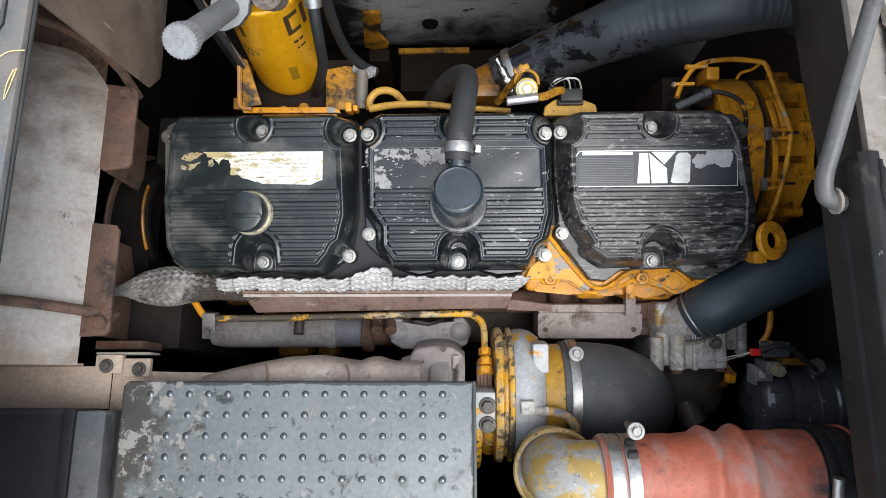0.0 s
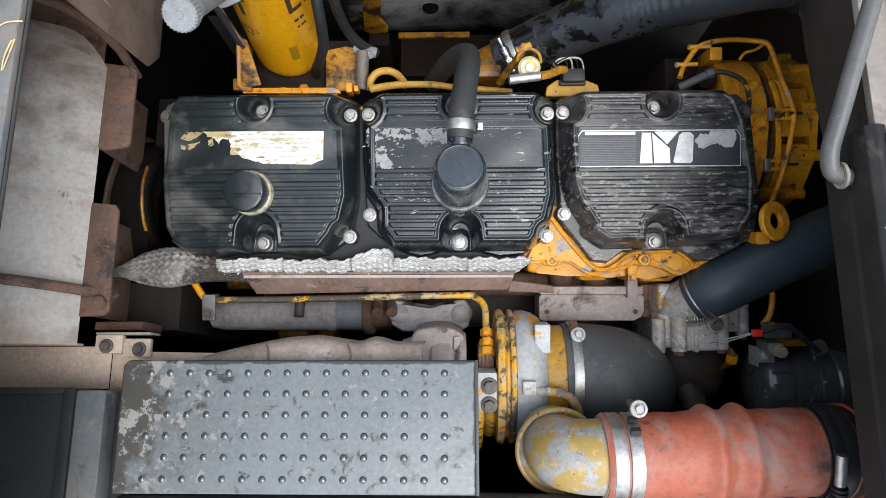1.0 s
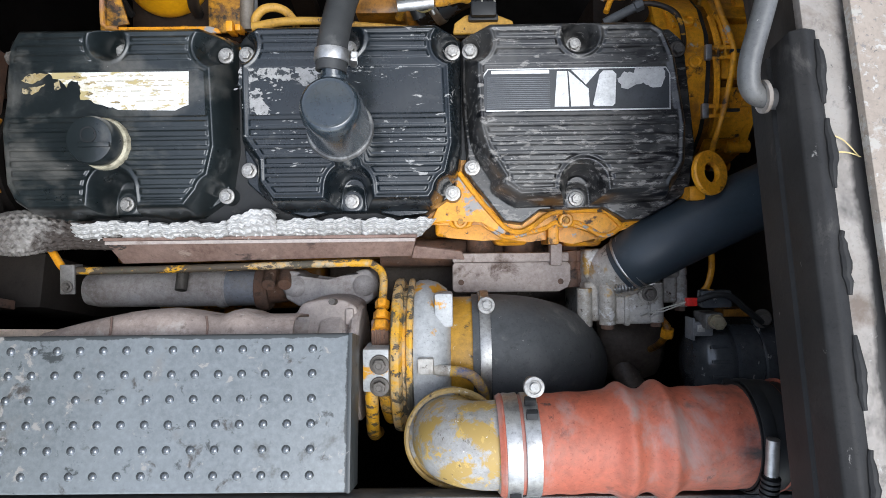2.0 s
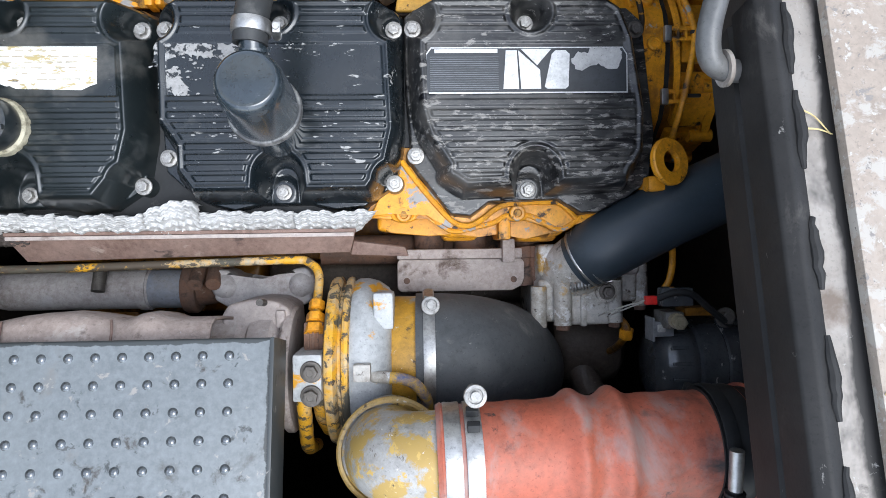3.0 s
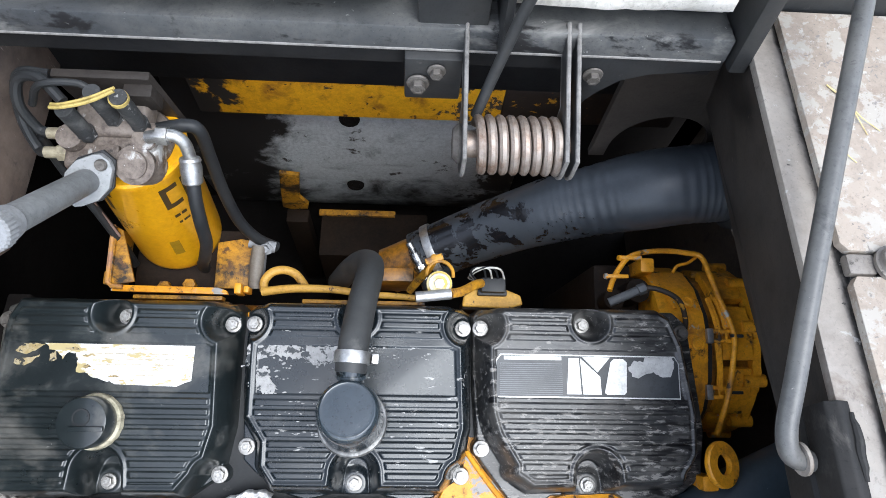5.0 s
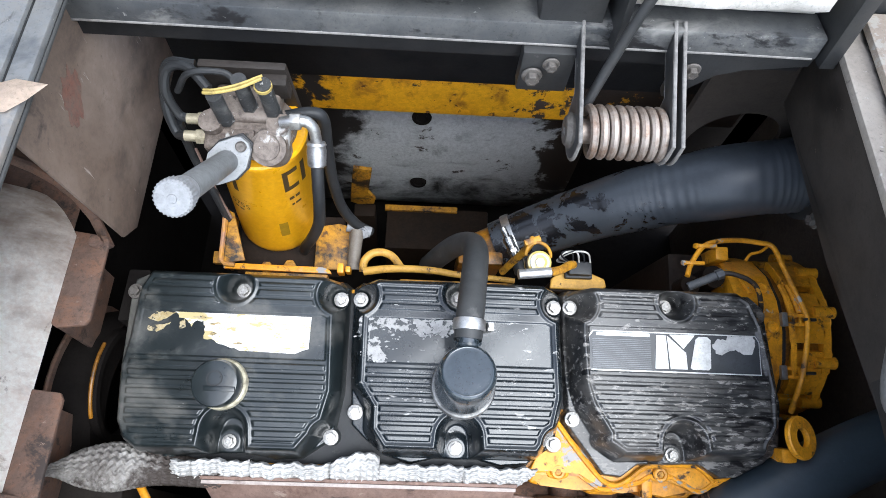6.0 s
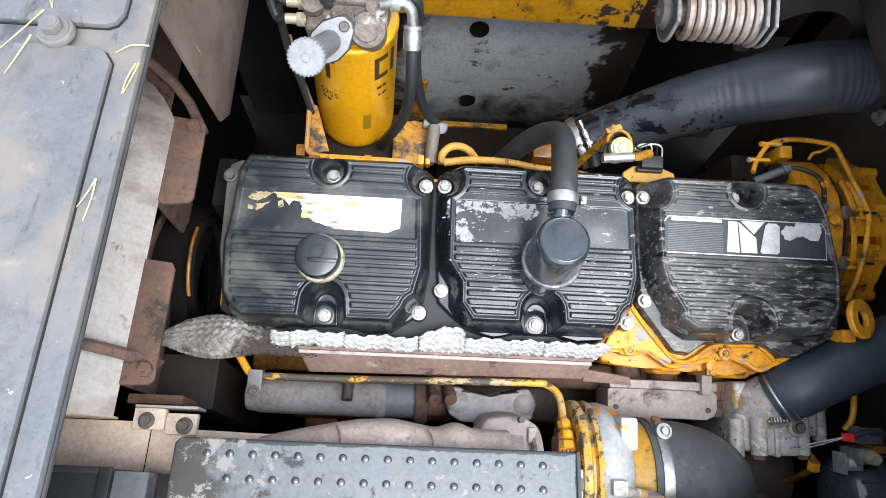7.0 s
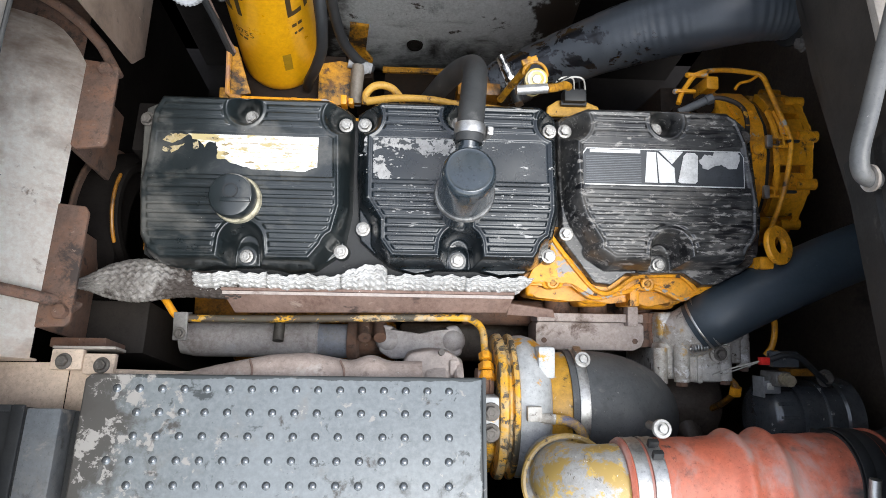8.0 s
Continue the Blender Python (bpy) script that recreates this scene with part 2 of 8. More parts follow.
M["rod_grey"] = worn("grey_prop_rod_paint", (0.085, 0.085, 0.083), (0.155, 0.148, 0.135), 10, (0.42, 0.7),
                     [((0.04, 0.040, 0.040), 26, 0.58, 0.12, 0.5, 0, S1), ((0.26, 0.25, 0.23), 90, 0.68, 0.04, 0.6, 0, S1)], rough=0.42, bump=0.12)
M["rail"] = worn("worn_grey_rail", (0.255, 0.225, 0.195), (0.35, 0.32, 0.285), 9, (0.4, 0.65),
                 [((0.17, 0.132, 0.104), 13, 0.55, 0.14, 0.75, 0, S1), ((0.030, 0.027, 0.024), 9, 0.60, 0.12, 0.6, 0, (1, 0.6, 1), (0, 0.390, 0.400, 0.26)), ((0.10, 0.090, 0.080), 22, 0.60, 0.1, 0.7, 0, S1), ((0.42, 0.40, 0.37), 60, 0.64, 0.05, 0.7, 0, S1), ((0.06, 0.055, 0.05), 70, 0.66, 0.05, 0.7, 0, S1)], rough=0.55, bump=0.15, grain=0.4)
M["deck_steel"] = worn("greyed_deck_steel", (0.17, 0.150, 0.130), (0.26, 0.235, 0.21), 30, (0.4, 0.65), [((0.06, 0.052, 0.045), 60, 0.58, 0.08, 0.7, 0, S1)], rough=0.55, bump=0.25)
M["black_steel"] = worn("black_frame_paint", (0.018, 0.019, 0.020), (0.040, 0.039, 0.037), 8, (0.45, 0.7),
                        [((0.16, 0.15, 0.14), 34, 0.66, 0.12, 0.75, 0, S1)], rough=0.5, bump=0.1)
M["east_wall"] = worn("brown_black_bay_wall", (0.034, 0.029, 0.025), (0.062, 0.052, 0.044), 6, (0.42, 0.68), [((0.011, 0.0095, 0.0085), 12, 0.52, 0.14, 0.5, 0, (1, 0.5, 1)), ((0.14, 0.12, 0.10), 70, 0.68, 0.05, 0.7, 0, S1)], rough=0.6, bump=0.12, spec=0.3)
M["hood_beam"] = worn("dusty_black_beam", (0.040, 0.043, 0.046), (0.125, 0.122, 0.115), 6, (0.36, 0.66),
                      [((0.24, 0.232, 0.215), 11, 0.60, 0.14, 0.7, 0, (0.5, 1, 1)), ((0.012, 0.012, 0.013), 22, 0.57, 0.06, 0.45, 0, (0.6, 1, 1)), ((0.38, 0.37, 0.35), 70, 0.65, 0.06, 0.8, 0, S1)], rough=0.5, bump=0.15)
M["link"] = worn("worn_black_hinge_link", (0.030, 0.031, 0.032), (0.075, 0.073, 0.070), 12, (0.42, 0.7),
                 [((0.28, 0.27, 0.25), 60, 0.66, 0.05, 0.6, 0, S1)], rough=0.5, bump=0.12)
# pale steel grey, mostly for light painted on edges; also the pipe clip
M["link_edge"] = worn("edge_light_steel", (0.19, 0.18, 0.168), (0.085, 0.080, 0.074), 26, (0.4, 0.64), rough=0.5, bump=0.1)
# blacker than the hood beam: the shade of undersides is in the colour
M["under_beam"] = worn("shade_black_cross_member", (0.0075, 0.0075, 0.0080), (0.020, 0.019, 0.018), 9, (0.42, 0.7), rough=0.6, bump=0.12, spec=0.25)
# near-black for whatever lies deep in the bay: its shade is in the colour
M["dark_wall"] = worn("shade_dark_bay_wall", (0.0085, 0.0072, 0.0066), (0.017, 0.0145, 0.013), 5, (0.4, 0.7), rough=0.85, bump=0.15, spec=0.05)
# oil stain at the right; also darker towards the bottom and the left end
M["grey_tank"] = worn("grey_painted_tank", (0.46, 0.48, 0.485), (0.32, 0.335, 0.34), 5, (0.35, 0.68),
                      [((0.10, 0.10, 0.10), 6, 0.58, 0.25, 0.5, 0, (1, 1, 2)), ((0.045, 0.036, 0.03), 15, 0.63, 0.04, 0.6, 0, S1), ((0.035, 0.028, 0.023), 9, 0.66, 0.05, 0.5, 0, S1, (0, 0.08, 0.26, 0.30)), ((0.025, 0.022, 0.02), 8, 0.70, 0.2, 0.5, 0, S1, (2, 0.52, 0.34, 0.32)), ((0.02, 0.018, 0.017), 8, 0.64, 0.16, 0.5, 0, S1, (0, -0.13, -0.29, 0.40))], rough=0.42, bump=0.1)
M["rubber"] = worn("black_rubber", (0.014, 0.015, 0.016), (0.032, 0.032, 0.031), 10, (0.4, 0.7),
                   [((0.09, 0.087, 0.082), 42, 0.64, 0.14, 0.85, 0, S1)], rough=0.5, bump=0.10, spec=0.35, grain=0.3)
M["rubber_hose"] = worn("greyed_rubber_hose", (0.030, 0.031, 0.031), (0.060, 0.060, 0.058), 12, (0.4, 0.7),
                        [((0.11, 0.108, 0.10), 30, 0.62, 0.14, 0.85, 0, S1)], rough=0.55, bump=0.10, spec=0.35, grain=0.3)
M["rubber_dusty"] = worn("dusty_black_rubber", (0.062, 0.066, 0.069), (0.118, 0.121, 0.122), 9, (0.35, 0.7),
                         [((0.20, 0.195, 0.185), 24, 0.58, 0.16, 0.9, 0, S1), ((0.26, 0.252, 0.24), 190, 0.665, 0.04, 0.9, 0, S1), ((0.035, 0.035, 0.035), 40, 0.63, 0.08, 0.6, 0, S1)], rough=0.6, bump=0.2)
M["silicone_blue"] = worn("dark_navy_silicone_hose", (0.026, 0.038, 0.048), (0.044, 0.056, 0.066), 9, (0.4, 0.7),
                          [((0.08, 0.092, 0.10), 12, 0.58, 0.18, 0.8, 0, S1), ((0.24, 0.25, 0.25), 80, 0.695, 0.03, 0.8, 0, S1)], rough=0.45, bump=0.04, grain=0.15)
M["duct_grey"] = worn("grey_black_ducting", (0.026, 0.031, 0.037), (0.046, 0.052, 0.059), 8, (0.4, 0.7),
                      [((0.007, 0.007, 0.008), 22, 0.65, 0.03, 0.22, 0, (1, 1, 1.6), (0, 0.30, 0.07, 0.22)), ((0.075, 0.078, 0.080), 24, 0.62, 0.14, 0.7, 0, S1), ((0.22, 0.22, 0.22), 130, 0.725, 0.03, 0.6, 0, S1)], rough=0.40, bump=0.12, grain=0.3)
M["red"] = worn("faded_red_silicone", (0.40, 0.098, 0.054), (0.31, 0.125, 0.085), 9, (0.4, 0.7),
                [((0.34, 0.235, 0.21), 10, 0.53, 0.16, 0.8, 0, (1.6, 1, 1)), ((0.15, 0.075, 0.06), 12, 0.56, 0.16, 0.7, 0, S1), ((0.045, 0.038, 0.036), 12, 0.56, 0.20, 0.7, 0, S1, (0, 0.330, 0.394, 0.17)), ((0.07, 0.045, 0.04), 34, 0.64, 0.06, 0.7, 0, S1), ((0.45, 0.22, 0.16), 60, 0.68, 0.06, 0.7, 0, S1)], rough=0.55, bump=0.14)
M["steel"] = worn("bright_zinc_steel", (0.46, 0.455, 0.44), (0.28, 0.27, 0.255), 60, (0.4, 0.7), rough=0.42, metal=0.9, bump=0.05)
M["bolt_zinc"] = worn("zinc_bolt_head", (0.40, 0.39, 0.37), (0.15, 0.14, 0.125), 150, (0.40, 0.60), rough=0.44, metal=0.7, bump=0.15)
M["nut_grey"] = worn("dull_zinc_lock_nut", (0.33, 0.325, 0.31), (0.17, 0.16, 0.15), 150, (0.42, 0.62), rough=0.5, metal=0.35, bump=0.15)
M["bolt_dark"] = worn("weathered_bolt", (0.095, 0.085, 0.075), (0.18, 0.165, 0.15), 80, (0.4, 0.7), rough=0.6, metal=0.3, bump=0.3)
M["spring"] = worn("rusty_spring_steel", (0.30, 0.255, 0.22), (0.20, 0.125, 0.085), 34, (0.42, 0.62), rough=0.45, metal=0.5, bump=0.2)
M["white_label"] = worn("torn_white_foil_label", (0.66, 0.65, 0.61), (0.52, 0.46, 0.31), 30, (0.48, 0.70), [((0.42, 0.34, 0.16), 70, 0.56, 0.05, 0.5, 0, (0.5, 1.5, 1), (0, -0.285, -0.35, 0.10)), ((0.40, 0.37, 0.30), 120, 0.63, 0.05, 0.5, 0, (0.4, 1.6, 1))], rough=0.4, bump=0.1)
M["gold_label"] = worn("gold_label_residue", (0.27, 0.20, 0.085), (0.44, 0.39, 0.28), 90, (0.4, 0.65), [((0.03, 0.03, 0.025), 140, 0.56, 0.04, 0.5, 0, S1)], rough=0.5, bump=0.2)
M["plate_black"] = worn("black_nameplate", (0.022, 0.025, 0.028), (0.05, 0.055, 0.062), 11, (0.4, 0.7), rough=0.35, bump=0.05)
M["plate_silver"] = worn("brushed_silver_print", (0.58, 0.58, 0.57), (0.42, 0.42, 0.41), 40, (0.4, 0.7), rough=0.35, metal=0.4, bump=0.05)
M["plate_patch"] = worn("rubbed_plate_patch", (0.40, 0.395, 0.38), (0.31, 0.305, 0.295), 40, (0.4, 0.7), [((0.10, 0.10, 0.10), 110, 0.64, 0.05, 0.6, 0, S1)], rough=0.55, bump=0.2)
M["patch_grey"] = worn("bare_mottled_primer", (0.30, 0.295, 0.285), (0.20, 0.195, 0.19), 30, (0.4, 0.7),
                       [((0.014, 0.018, 0.021), 95, 0.530, 0.04, 0.4, 0, S1), ((0.42, 0.41, 0.39), 190, 0.62, 0.04, 0.6, 0, S1)], rough=0.6, bump=0.3)
M["wrap"] = worn("silver_woven_heat_wrap", (0.54, 0.535, 0.52), (0.32, 0.31, 0.29), 20, (0.45, 0.7), [((0.12, 0.105, 0.09), 30, 0.63, 0.08, 0.7, 0, S1)], rough=0.5, metal=0.1, bump=0.3, bump_scale=600)
M["wrap_dirty"] = worn("sooty_woven_heat_wrap", (0.27, 0.255, 0.235), (0.105, 0.090, 0.080), 16, (0.40, 0.60),
                       [((0.045, 0.034, 0.028), 26, 0.58, 0.12, 0.7, 0, S1, (0, -0.42, -0.36, 0.34)), ((0.40, 0.385, 0.36), 40, 0.62, 0.08, 0.6, 0, S1)], rough=0.65, bump=0.4, bump_scale=600)
M["insul"] = worn("white_quilted_insulation", (0.60, 0.575, 0.53), (0.45, 0.415, 0.36), 6, (0.4, 0.72), rough=0.6, bump=0.15, bump_scale=60)
M["knob"] = worn("grey_plastic_knob", (0.225, 0.23, 0.235), (0.175, 0.175, 0.175), 40, (0.4, 0.7), rough=0.6, bump=0.1, grain=0.4, spec=0.3)
M["straw"] = worn("dry_pine_needle", (0.62, 0.50, 0.24), (0.50, 0.36, 0.15), 60, (0.4, 0.7), rough=0.6, bump=0.0)
M["black_print"] = worn("black_print", (0.045, 0.028, 0.012), None, rough=0.4, bump=0)
M["red_plastic"] = worn("red_plastic_clip", (0.60, 0.02, 0.015), None, rough=0.4, bump=0)
M["white_wire"] = worn("pale_wire_insulation", (0.46, 0.45, 0.41), (0.30, 0.27, 0.21), 60, (0.45, 0.6), rough=0.5, bump=0)
M["yellow_wire"] = worn("yellow_wire_insulation", (0.40, 0.30, 0.09), (0.15, 0.11, 0.05), 60, (0.5, 0.7), rough=0.5, bump=0)
M["blue_hose"] = worn("yellow_paint_over_blue_hose", (0.55, 0.33, 0.05), (0.10, 0.12, 0.22), 45, (0.45, 0.52), rough=0.55, bump=0.1)
M["deck_flaked"] = worn("deck_with_flaking_white_paint", (0.290, 0.238, 0.192), (0.36, 0.305, 0.252), 7, (0.4, 0.65),
                        [((0.24, 0.190, 0.150), 20, 0.56, 0.14, 0.75, 0, S1), ((0.395, 0.36, 0.315), 38, 0.515, 0.05, 0.6, 0, S1), ((0.46, 0.43, 0.39), 90, 0.590, 0.05, 0.6, 0, S1), ((0.22, 0.20, 0.182), 75, 0.615, 0.04, 0.7, 0, S1),
                         ((0.15, 0.135, 0.12), 120, 0.650, 0.03, 0.7, 0, S1), ((0.21, 0.19, 0.17), 220, 0.62, 0.04, 0.75, 0, S1)], rough=0.7, bump=0.45, bump_scale=200, grain=0.5)
M["yellow_rusty"] = worn("rusting_yellow_bracket", (0.46, 0.215, 0.012), (0.17, 0.074, 0.012), 40, (0.42, 0.60),
                        [((0.022, 0.015, 0.010), 15, 0.52, 0.10, 0.5, 0, S1), ((0.10, 0.045, 0.018), 60, 0.57, 0.06, 0.6, 0, S1), ((0.020, 0.014, 0.011), 90, 0.62, 0.04, 0.6, 0, S1)], rough=0.5, bump=0.35)
# grimy brown darkened in colour for the shade behind the duct
M["shaded_brown"] = worn("shaded_grimy_brown", (0.026, 0.0215, 0.0185), (0.046, 0.038, 0.032), 8, (0.4, 0.7), rough=0.62, bump=0.15, spec=0.25)
M["red_stain"] = worn("rust_red_stain", (0.165, 0.072, 0.050), (0.135, 0.098, 0.078), 26, (0.34, 0.56), rough=0.7, bump=0.2)
M["brown_wall"] = worn("oily_brown_side_wall", (0.105, 0.081, 0.063), (0.060, 0.046, 0.036), 7, (0.4, 0.66), [((0.030, 0.024, 0.020), 16, 0.58, 0.12, 0.5, 0, S1)], rough=0.6, bump=0.15)
M["channel"] = worn("scuffed_black_channel_paint", (0.013, 0.0125, 0.012), (0.030, 0.028, 0.026), 9, (0.42, 0.7),
                    [((0.085, 0.078, 0.070), 30, 0.60, 0.14, 0.8, 0, (1, 0.45, 1)), ((0.010, 0.010, 0.010), 24, 0.62, 0.1, 0.5, 0, (1, 0.4, 1)), ((0.20, 0.19, 0.175), 90, 0.68, 0.04, 0.8, 0, (1, 0.5, 1))], rough=0.62, bump=0.25, spec=0.3)
M["beam_end"] = worn("oil_black_beam_end", (0.020, 0.013, 0.009), (0.034, 0.022, 0.014), 12, (0.4, 0.65),
                     [((0.52, 0.24, 0.012), 34, 0.605, 0.03, 0.6, 0, (0.7, 1, 1)), ((0.12, 0.05, 0.018), 50, 0.62, 0.05, 0.8, 0, S1)], rough=0.6, bump=0.2)
# near-black copy of the oily yellow, with the shade of recesses in its colour
M["yellow_dark"] = worn("shaded_oily_yellow_paint", (0.020, 0.011, 0.006), (0.010, 0.007, 0.005), 12, (0.35, 0.6), rough=0.7, bump=0.2, spec=0.2)


M["cast_dirty"] = worn("oily_brown_casting", (0.120, 0.094, 0.074), (0.065, 0.050, 0.040), 22, (0.4, 0.65), [((0.24, 0.20, 0.165), 46, 0.64, 0.06, 0.7, 0, S1)], rough=0.5, bump=0.4)
M["yellow_chipped"] = worn("yellow_paint_chipped_to_grey", (0.72, 0.30, 0.012), (0.58, 0.22, 0.010), 16, (0.45, 0.75),
                           [((0.30, 0.29, 0.28), 22, 0.555, 0.03, 0.5, 0, S1), ((0.10, 0.045, 0.016), 30, 0.585, 0.08, 0.6, 0, S1), ((0.06, 0.032, 0.016), 48, 0.62, 0.06, 0.6, 0, S1)], rough=0.45, bump=0.2)


# ---- geometry helpers ----
ENGINE = Matrix.Translation((0, 0.1, 0.9)) @ Matrix.Rotation(math.atan(0.2), 4, 'X') @ Matrix.Translation((0, -0.1, -0.9))


def thing(name, label, category, at, group="", kind=""):
    ob = new(name)
    ob.empty_display_size = 0.02
    ob.location = at
    return tagged(ob, label, category, group, kind)


def eng(x, y, z):
    return ENGINE @ Vector((x, y, z))


def adopt(ob, parent):
    if parent is not None:
        ob.parent = parent
        if parent.type == 'EMPTY':
            ob.matrix_parent_inverse = Matrix.Translation(parent.location).inverted()
    return ob


def mesh_part(name, me, mat, parent=None, label="", sharp=35):
    me.materials.append(mat)
    me.polygons.foreach_set("use_smooth", [True] * len(me.polygons))
    if sharp:
        me.set_sharp_from_angle(angle=radians(sharp))
    ob = adopt(new(name, me), parent)
    if label:
        ob["label"] = label
    return ob


def part(name, bm, mat, parent=None, label="", m=None, sharp=35):
    if m is not None:
        bm.transform(m)
    bmesh.ops.recalc_face_normals(bm, faces=bm.faces[:])
    me = bpy.data.meshes.new(name)
    bm.to_mesh(me)
    bm.free()
    return mesh_part(name, me, mat, parent, label, sharp)


def same_part(name, me, parent, m, label=""):
    """Another piece on a mesh that is already there, at the pose m."""
    ob = new(name, me)
    ob.matrix_basis = m
    adopt(ob, parent)
    if label:
        ob["label"] = label
    return ob


def B():
    return bmesh.new()


def bevel(bm, geom_edges, off, seg=2):
    if off > 0:
        bmesh.ops.bevel(bm, geom=geom_edges, offset=off, segments=seg, affect='EDGES', profile=0.6, clamp_overlap=True)


def prism(bm, poly, z0, z1, bev=0.0, m=None, seg=2):
    bot = [bm.verts.new((x, y, z0)) for x, y in poly]
    top = [bm.verts.new((x, y, z1)) for x, y in poly]
    n = len(poly)
    faces = [bm.faces.new(list(reversed(bot))), bm.faces.new(top)]
    for i in range(n):
        faces.append(bm.faces.new((bot[i], bot[(i + 1) % n], top[(i + 1) % n], top[i])))
    edges = list({e for f in faces for e in f.edges})
    verts = set(bot + top)
    if bev:
        before = set(bm.verts) - verts
        bevel(bm, edges, bev, seg)
        verts = set(bm.verts) - before
    if m is not None:
        bmesh.ops.transform(bm, matrix=m, verts=list(verts))
    return bm


def box(bm, x0, x1, y0, y1, z0, z1, bev=0.002, m=None, seg=2):
    return prism(bm, [(x0, y0), (x1, y0), (x1, y1), (x0, y1)], z0, z1, bev, m, seg)


def toward(at, axis, up=None):
    """A matrix at a place whose z runs along axis."""
    return Matrix.Translation(at) @ Vector(axis).to_track_quat('Z', 'Y').to_matrix().to_4x4()


def lathe(bm, prof, m=None, seg=32):
    rings = []
    for r, z in prof:
        if r < 1e-6:
            rings.append([bm.verts.new((0, 0, z))])
        else:
            rings.append([bm.verts.new((r * math.cos(2 * math.pi * i / seg), r * math.sin(2 * math.pi * i / seg), z)) for i in range(seg)])
    for a, b in zip(rings, rings[1:]):
        for i in range(seg):
            j = (i + 1) % seg
            if len(a) == 1 and len(b) == 1:
                continue
            if len(a) == 1:
                bm.faces.new((a[0], b[i], b[j]))
            elif len(b) == 1:
                bm.faces.new((a[i], a[j], b[0]))
            else:
                bm.faces.new((a[i], a[j], b[j], b[i]))
    if m is not None:
        bmesh.ops.transform(bm, matrix=m, verts=[v for ring in rings for v in ring])
    return bm


def curve_pts(pts, n=8):
    """A smooth run of points through pts."""
    p = [Vector(q) for q in pts]
    p = [p[0] * 2 - p[1]] + p + [p[-1] * 2 - p[-2]]
    out = []
    for i in range(1, len(p) - 2):
        for k in range(n):
            t = k / n
            a, b, c, d = p[i - 1], p[i], p[i + 1], p[i + 2]
            out.append(0.5 * ((2 * b) + (c - a) * t + (2 * a - 5 * b + 4 * c - d) * t * t + (3 * b - a - 3 * c + d) * t ** 3))
    out.append(p[-2])
    return out


def tube(bm, pts, r, seg=16, squash=1.0, hollow=0.0):
    """A tube along pts; r is a radius or a function of the way along (0 to 1)."""
    rad = r if callable(r) else (lambda u: r)
    n = len(pts)
    tang = [(pts[min(i + 1, n - 1)] - pts[max(i - 1, 0)]).normalized() for i in range(n)]
    up = Vector((0, 0, 1)) if abs(tang[0].z) < 0.9 else Vector((0, 1, 0))
    side = tang[0].cross(up).normalized()
    rings = []
    for i in range(n):
        side = (side - tang[i] * side.dot(tang[i])).normalized()
        nrm = side.cross(tang[i]).normalized()
        ri = rad(i / (n - 1))
        rings.append([bm.verts.new(pts[i] + side * (ri * math.cos(2 * math.pi * k / seg)) + nrm * (ri * squash * math.sin(2 * math.pi * k / seg))) for k in range(seg)])
    for a, b in zip(rings, rings[1:]):
        for k in range(seg):
            bm.faces.new((a[k], a[(k + 1) % seg], b[(k + 1) % seg], b[k]))
    if hollow:
        for ring, t, sgn in ((rings[0], tang[0], 1), (rings[-1], tang[-1], -1)):
            mid = sum((v.co for v in ring), Vector()) / seg
            inner = [bm.verts.new(mid + (v.co - mid) * (1 - hollow)) for v in ring]
            deep = [bm.verts.new(v.co + t * sgn * 0.01) for v in inner]
            for k in range(seg):
                j = (k + 1) % seg
                bm.faces.new((ring[k], ring[j], inner[j], inner[k]))
                bm.faces.new((inner[k], inner[j], deep[j], deep[k]))
            bm.faces.new(deep)
    else:
        bm.faces.new(list(reversed(rings[0])))
        bm.faces.new(rings[-1])
    return bm


def rod(bm, a, b, r, seg=12):
    return tube(bm, [Vector(a), (Vector(a) + Vector(b)) / 2, Vector(b)], r, seg)


def slab(bm, corners, thick, bev=0.0015):
    """A flat plate with these corners (in order), made thick along its normal."""
    c = [Vector(p) for p in corners]
    n = (c[1] - c[0]).cross(c[2] - c[0]).normalized()
    a = [bm.verts.new(p) for p in c]
    b = [bm.verts.new(p - n * thick) for p in c]
    k = len(c)
    faces = [bm.faces.new(a), bm.faces.new(list(reversed(b)))]
    for i in range(k):
        faces.append(bm.faces.new((a[i], b[i], b[(i + 1) % k], a[(i + 1) % k])))
    bevel(bm, list({e for f in faces for e in f.edges}), bev)
    return bm


def hex_head(bm, r, h, m, socket=False):
    """A hexagon head with a chamfered top and a small dished middle."""
    pts = [(r * math.cos(math.pi / 3 * i), r * math.sin(math.pi / 3 * i)) for i in range(6)]
    prism(bm, pts, 0, h, r * 0.10, m)
    lathe(bm, [(r * 0.72, h * 0.98), (r * 0.72, h * 1.06), (r * 0.5, h * 1.06), (r * 0.42, h * 0.99), (0, h * 0.98)], m, 14)
    return bm


bm0 = B()
lathe(bm0, [(0, 0), (0.0115, 0), (0.0120, 0.0012), (0.0112, 0.0028), (0.0086, 0.0032), (0, 0.0032)], None, 22)
WASHER = bpy.data.meshes.new("washer")
bm0.to_mesh(WASHER)
bm0.free()
bm0 = B()
hex_head(bm0, 0.0080, 0.0075, Matrix.Translation((0, 0, 0.003)))
BOLT = bpy.data.meshes.new("bolt")
bm0.to_mesh(BOLT)
bm0.free()
for me_, mt_ in ((WASHER, M["bolt_zinc"]), (BOLT, M["bolt_zinc"])):
    me_.materials.append(mt_)


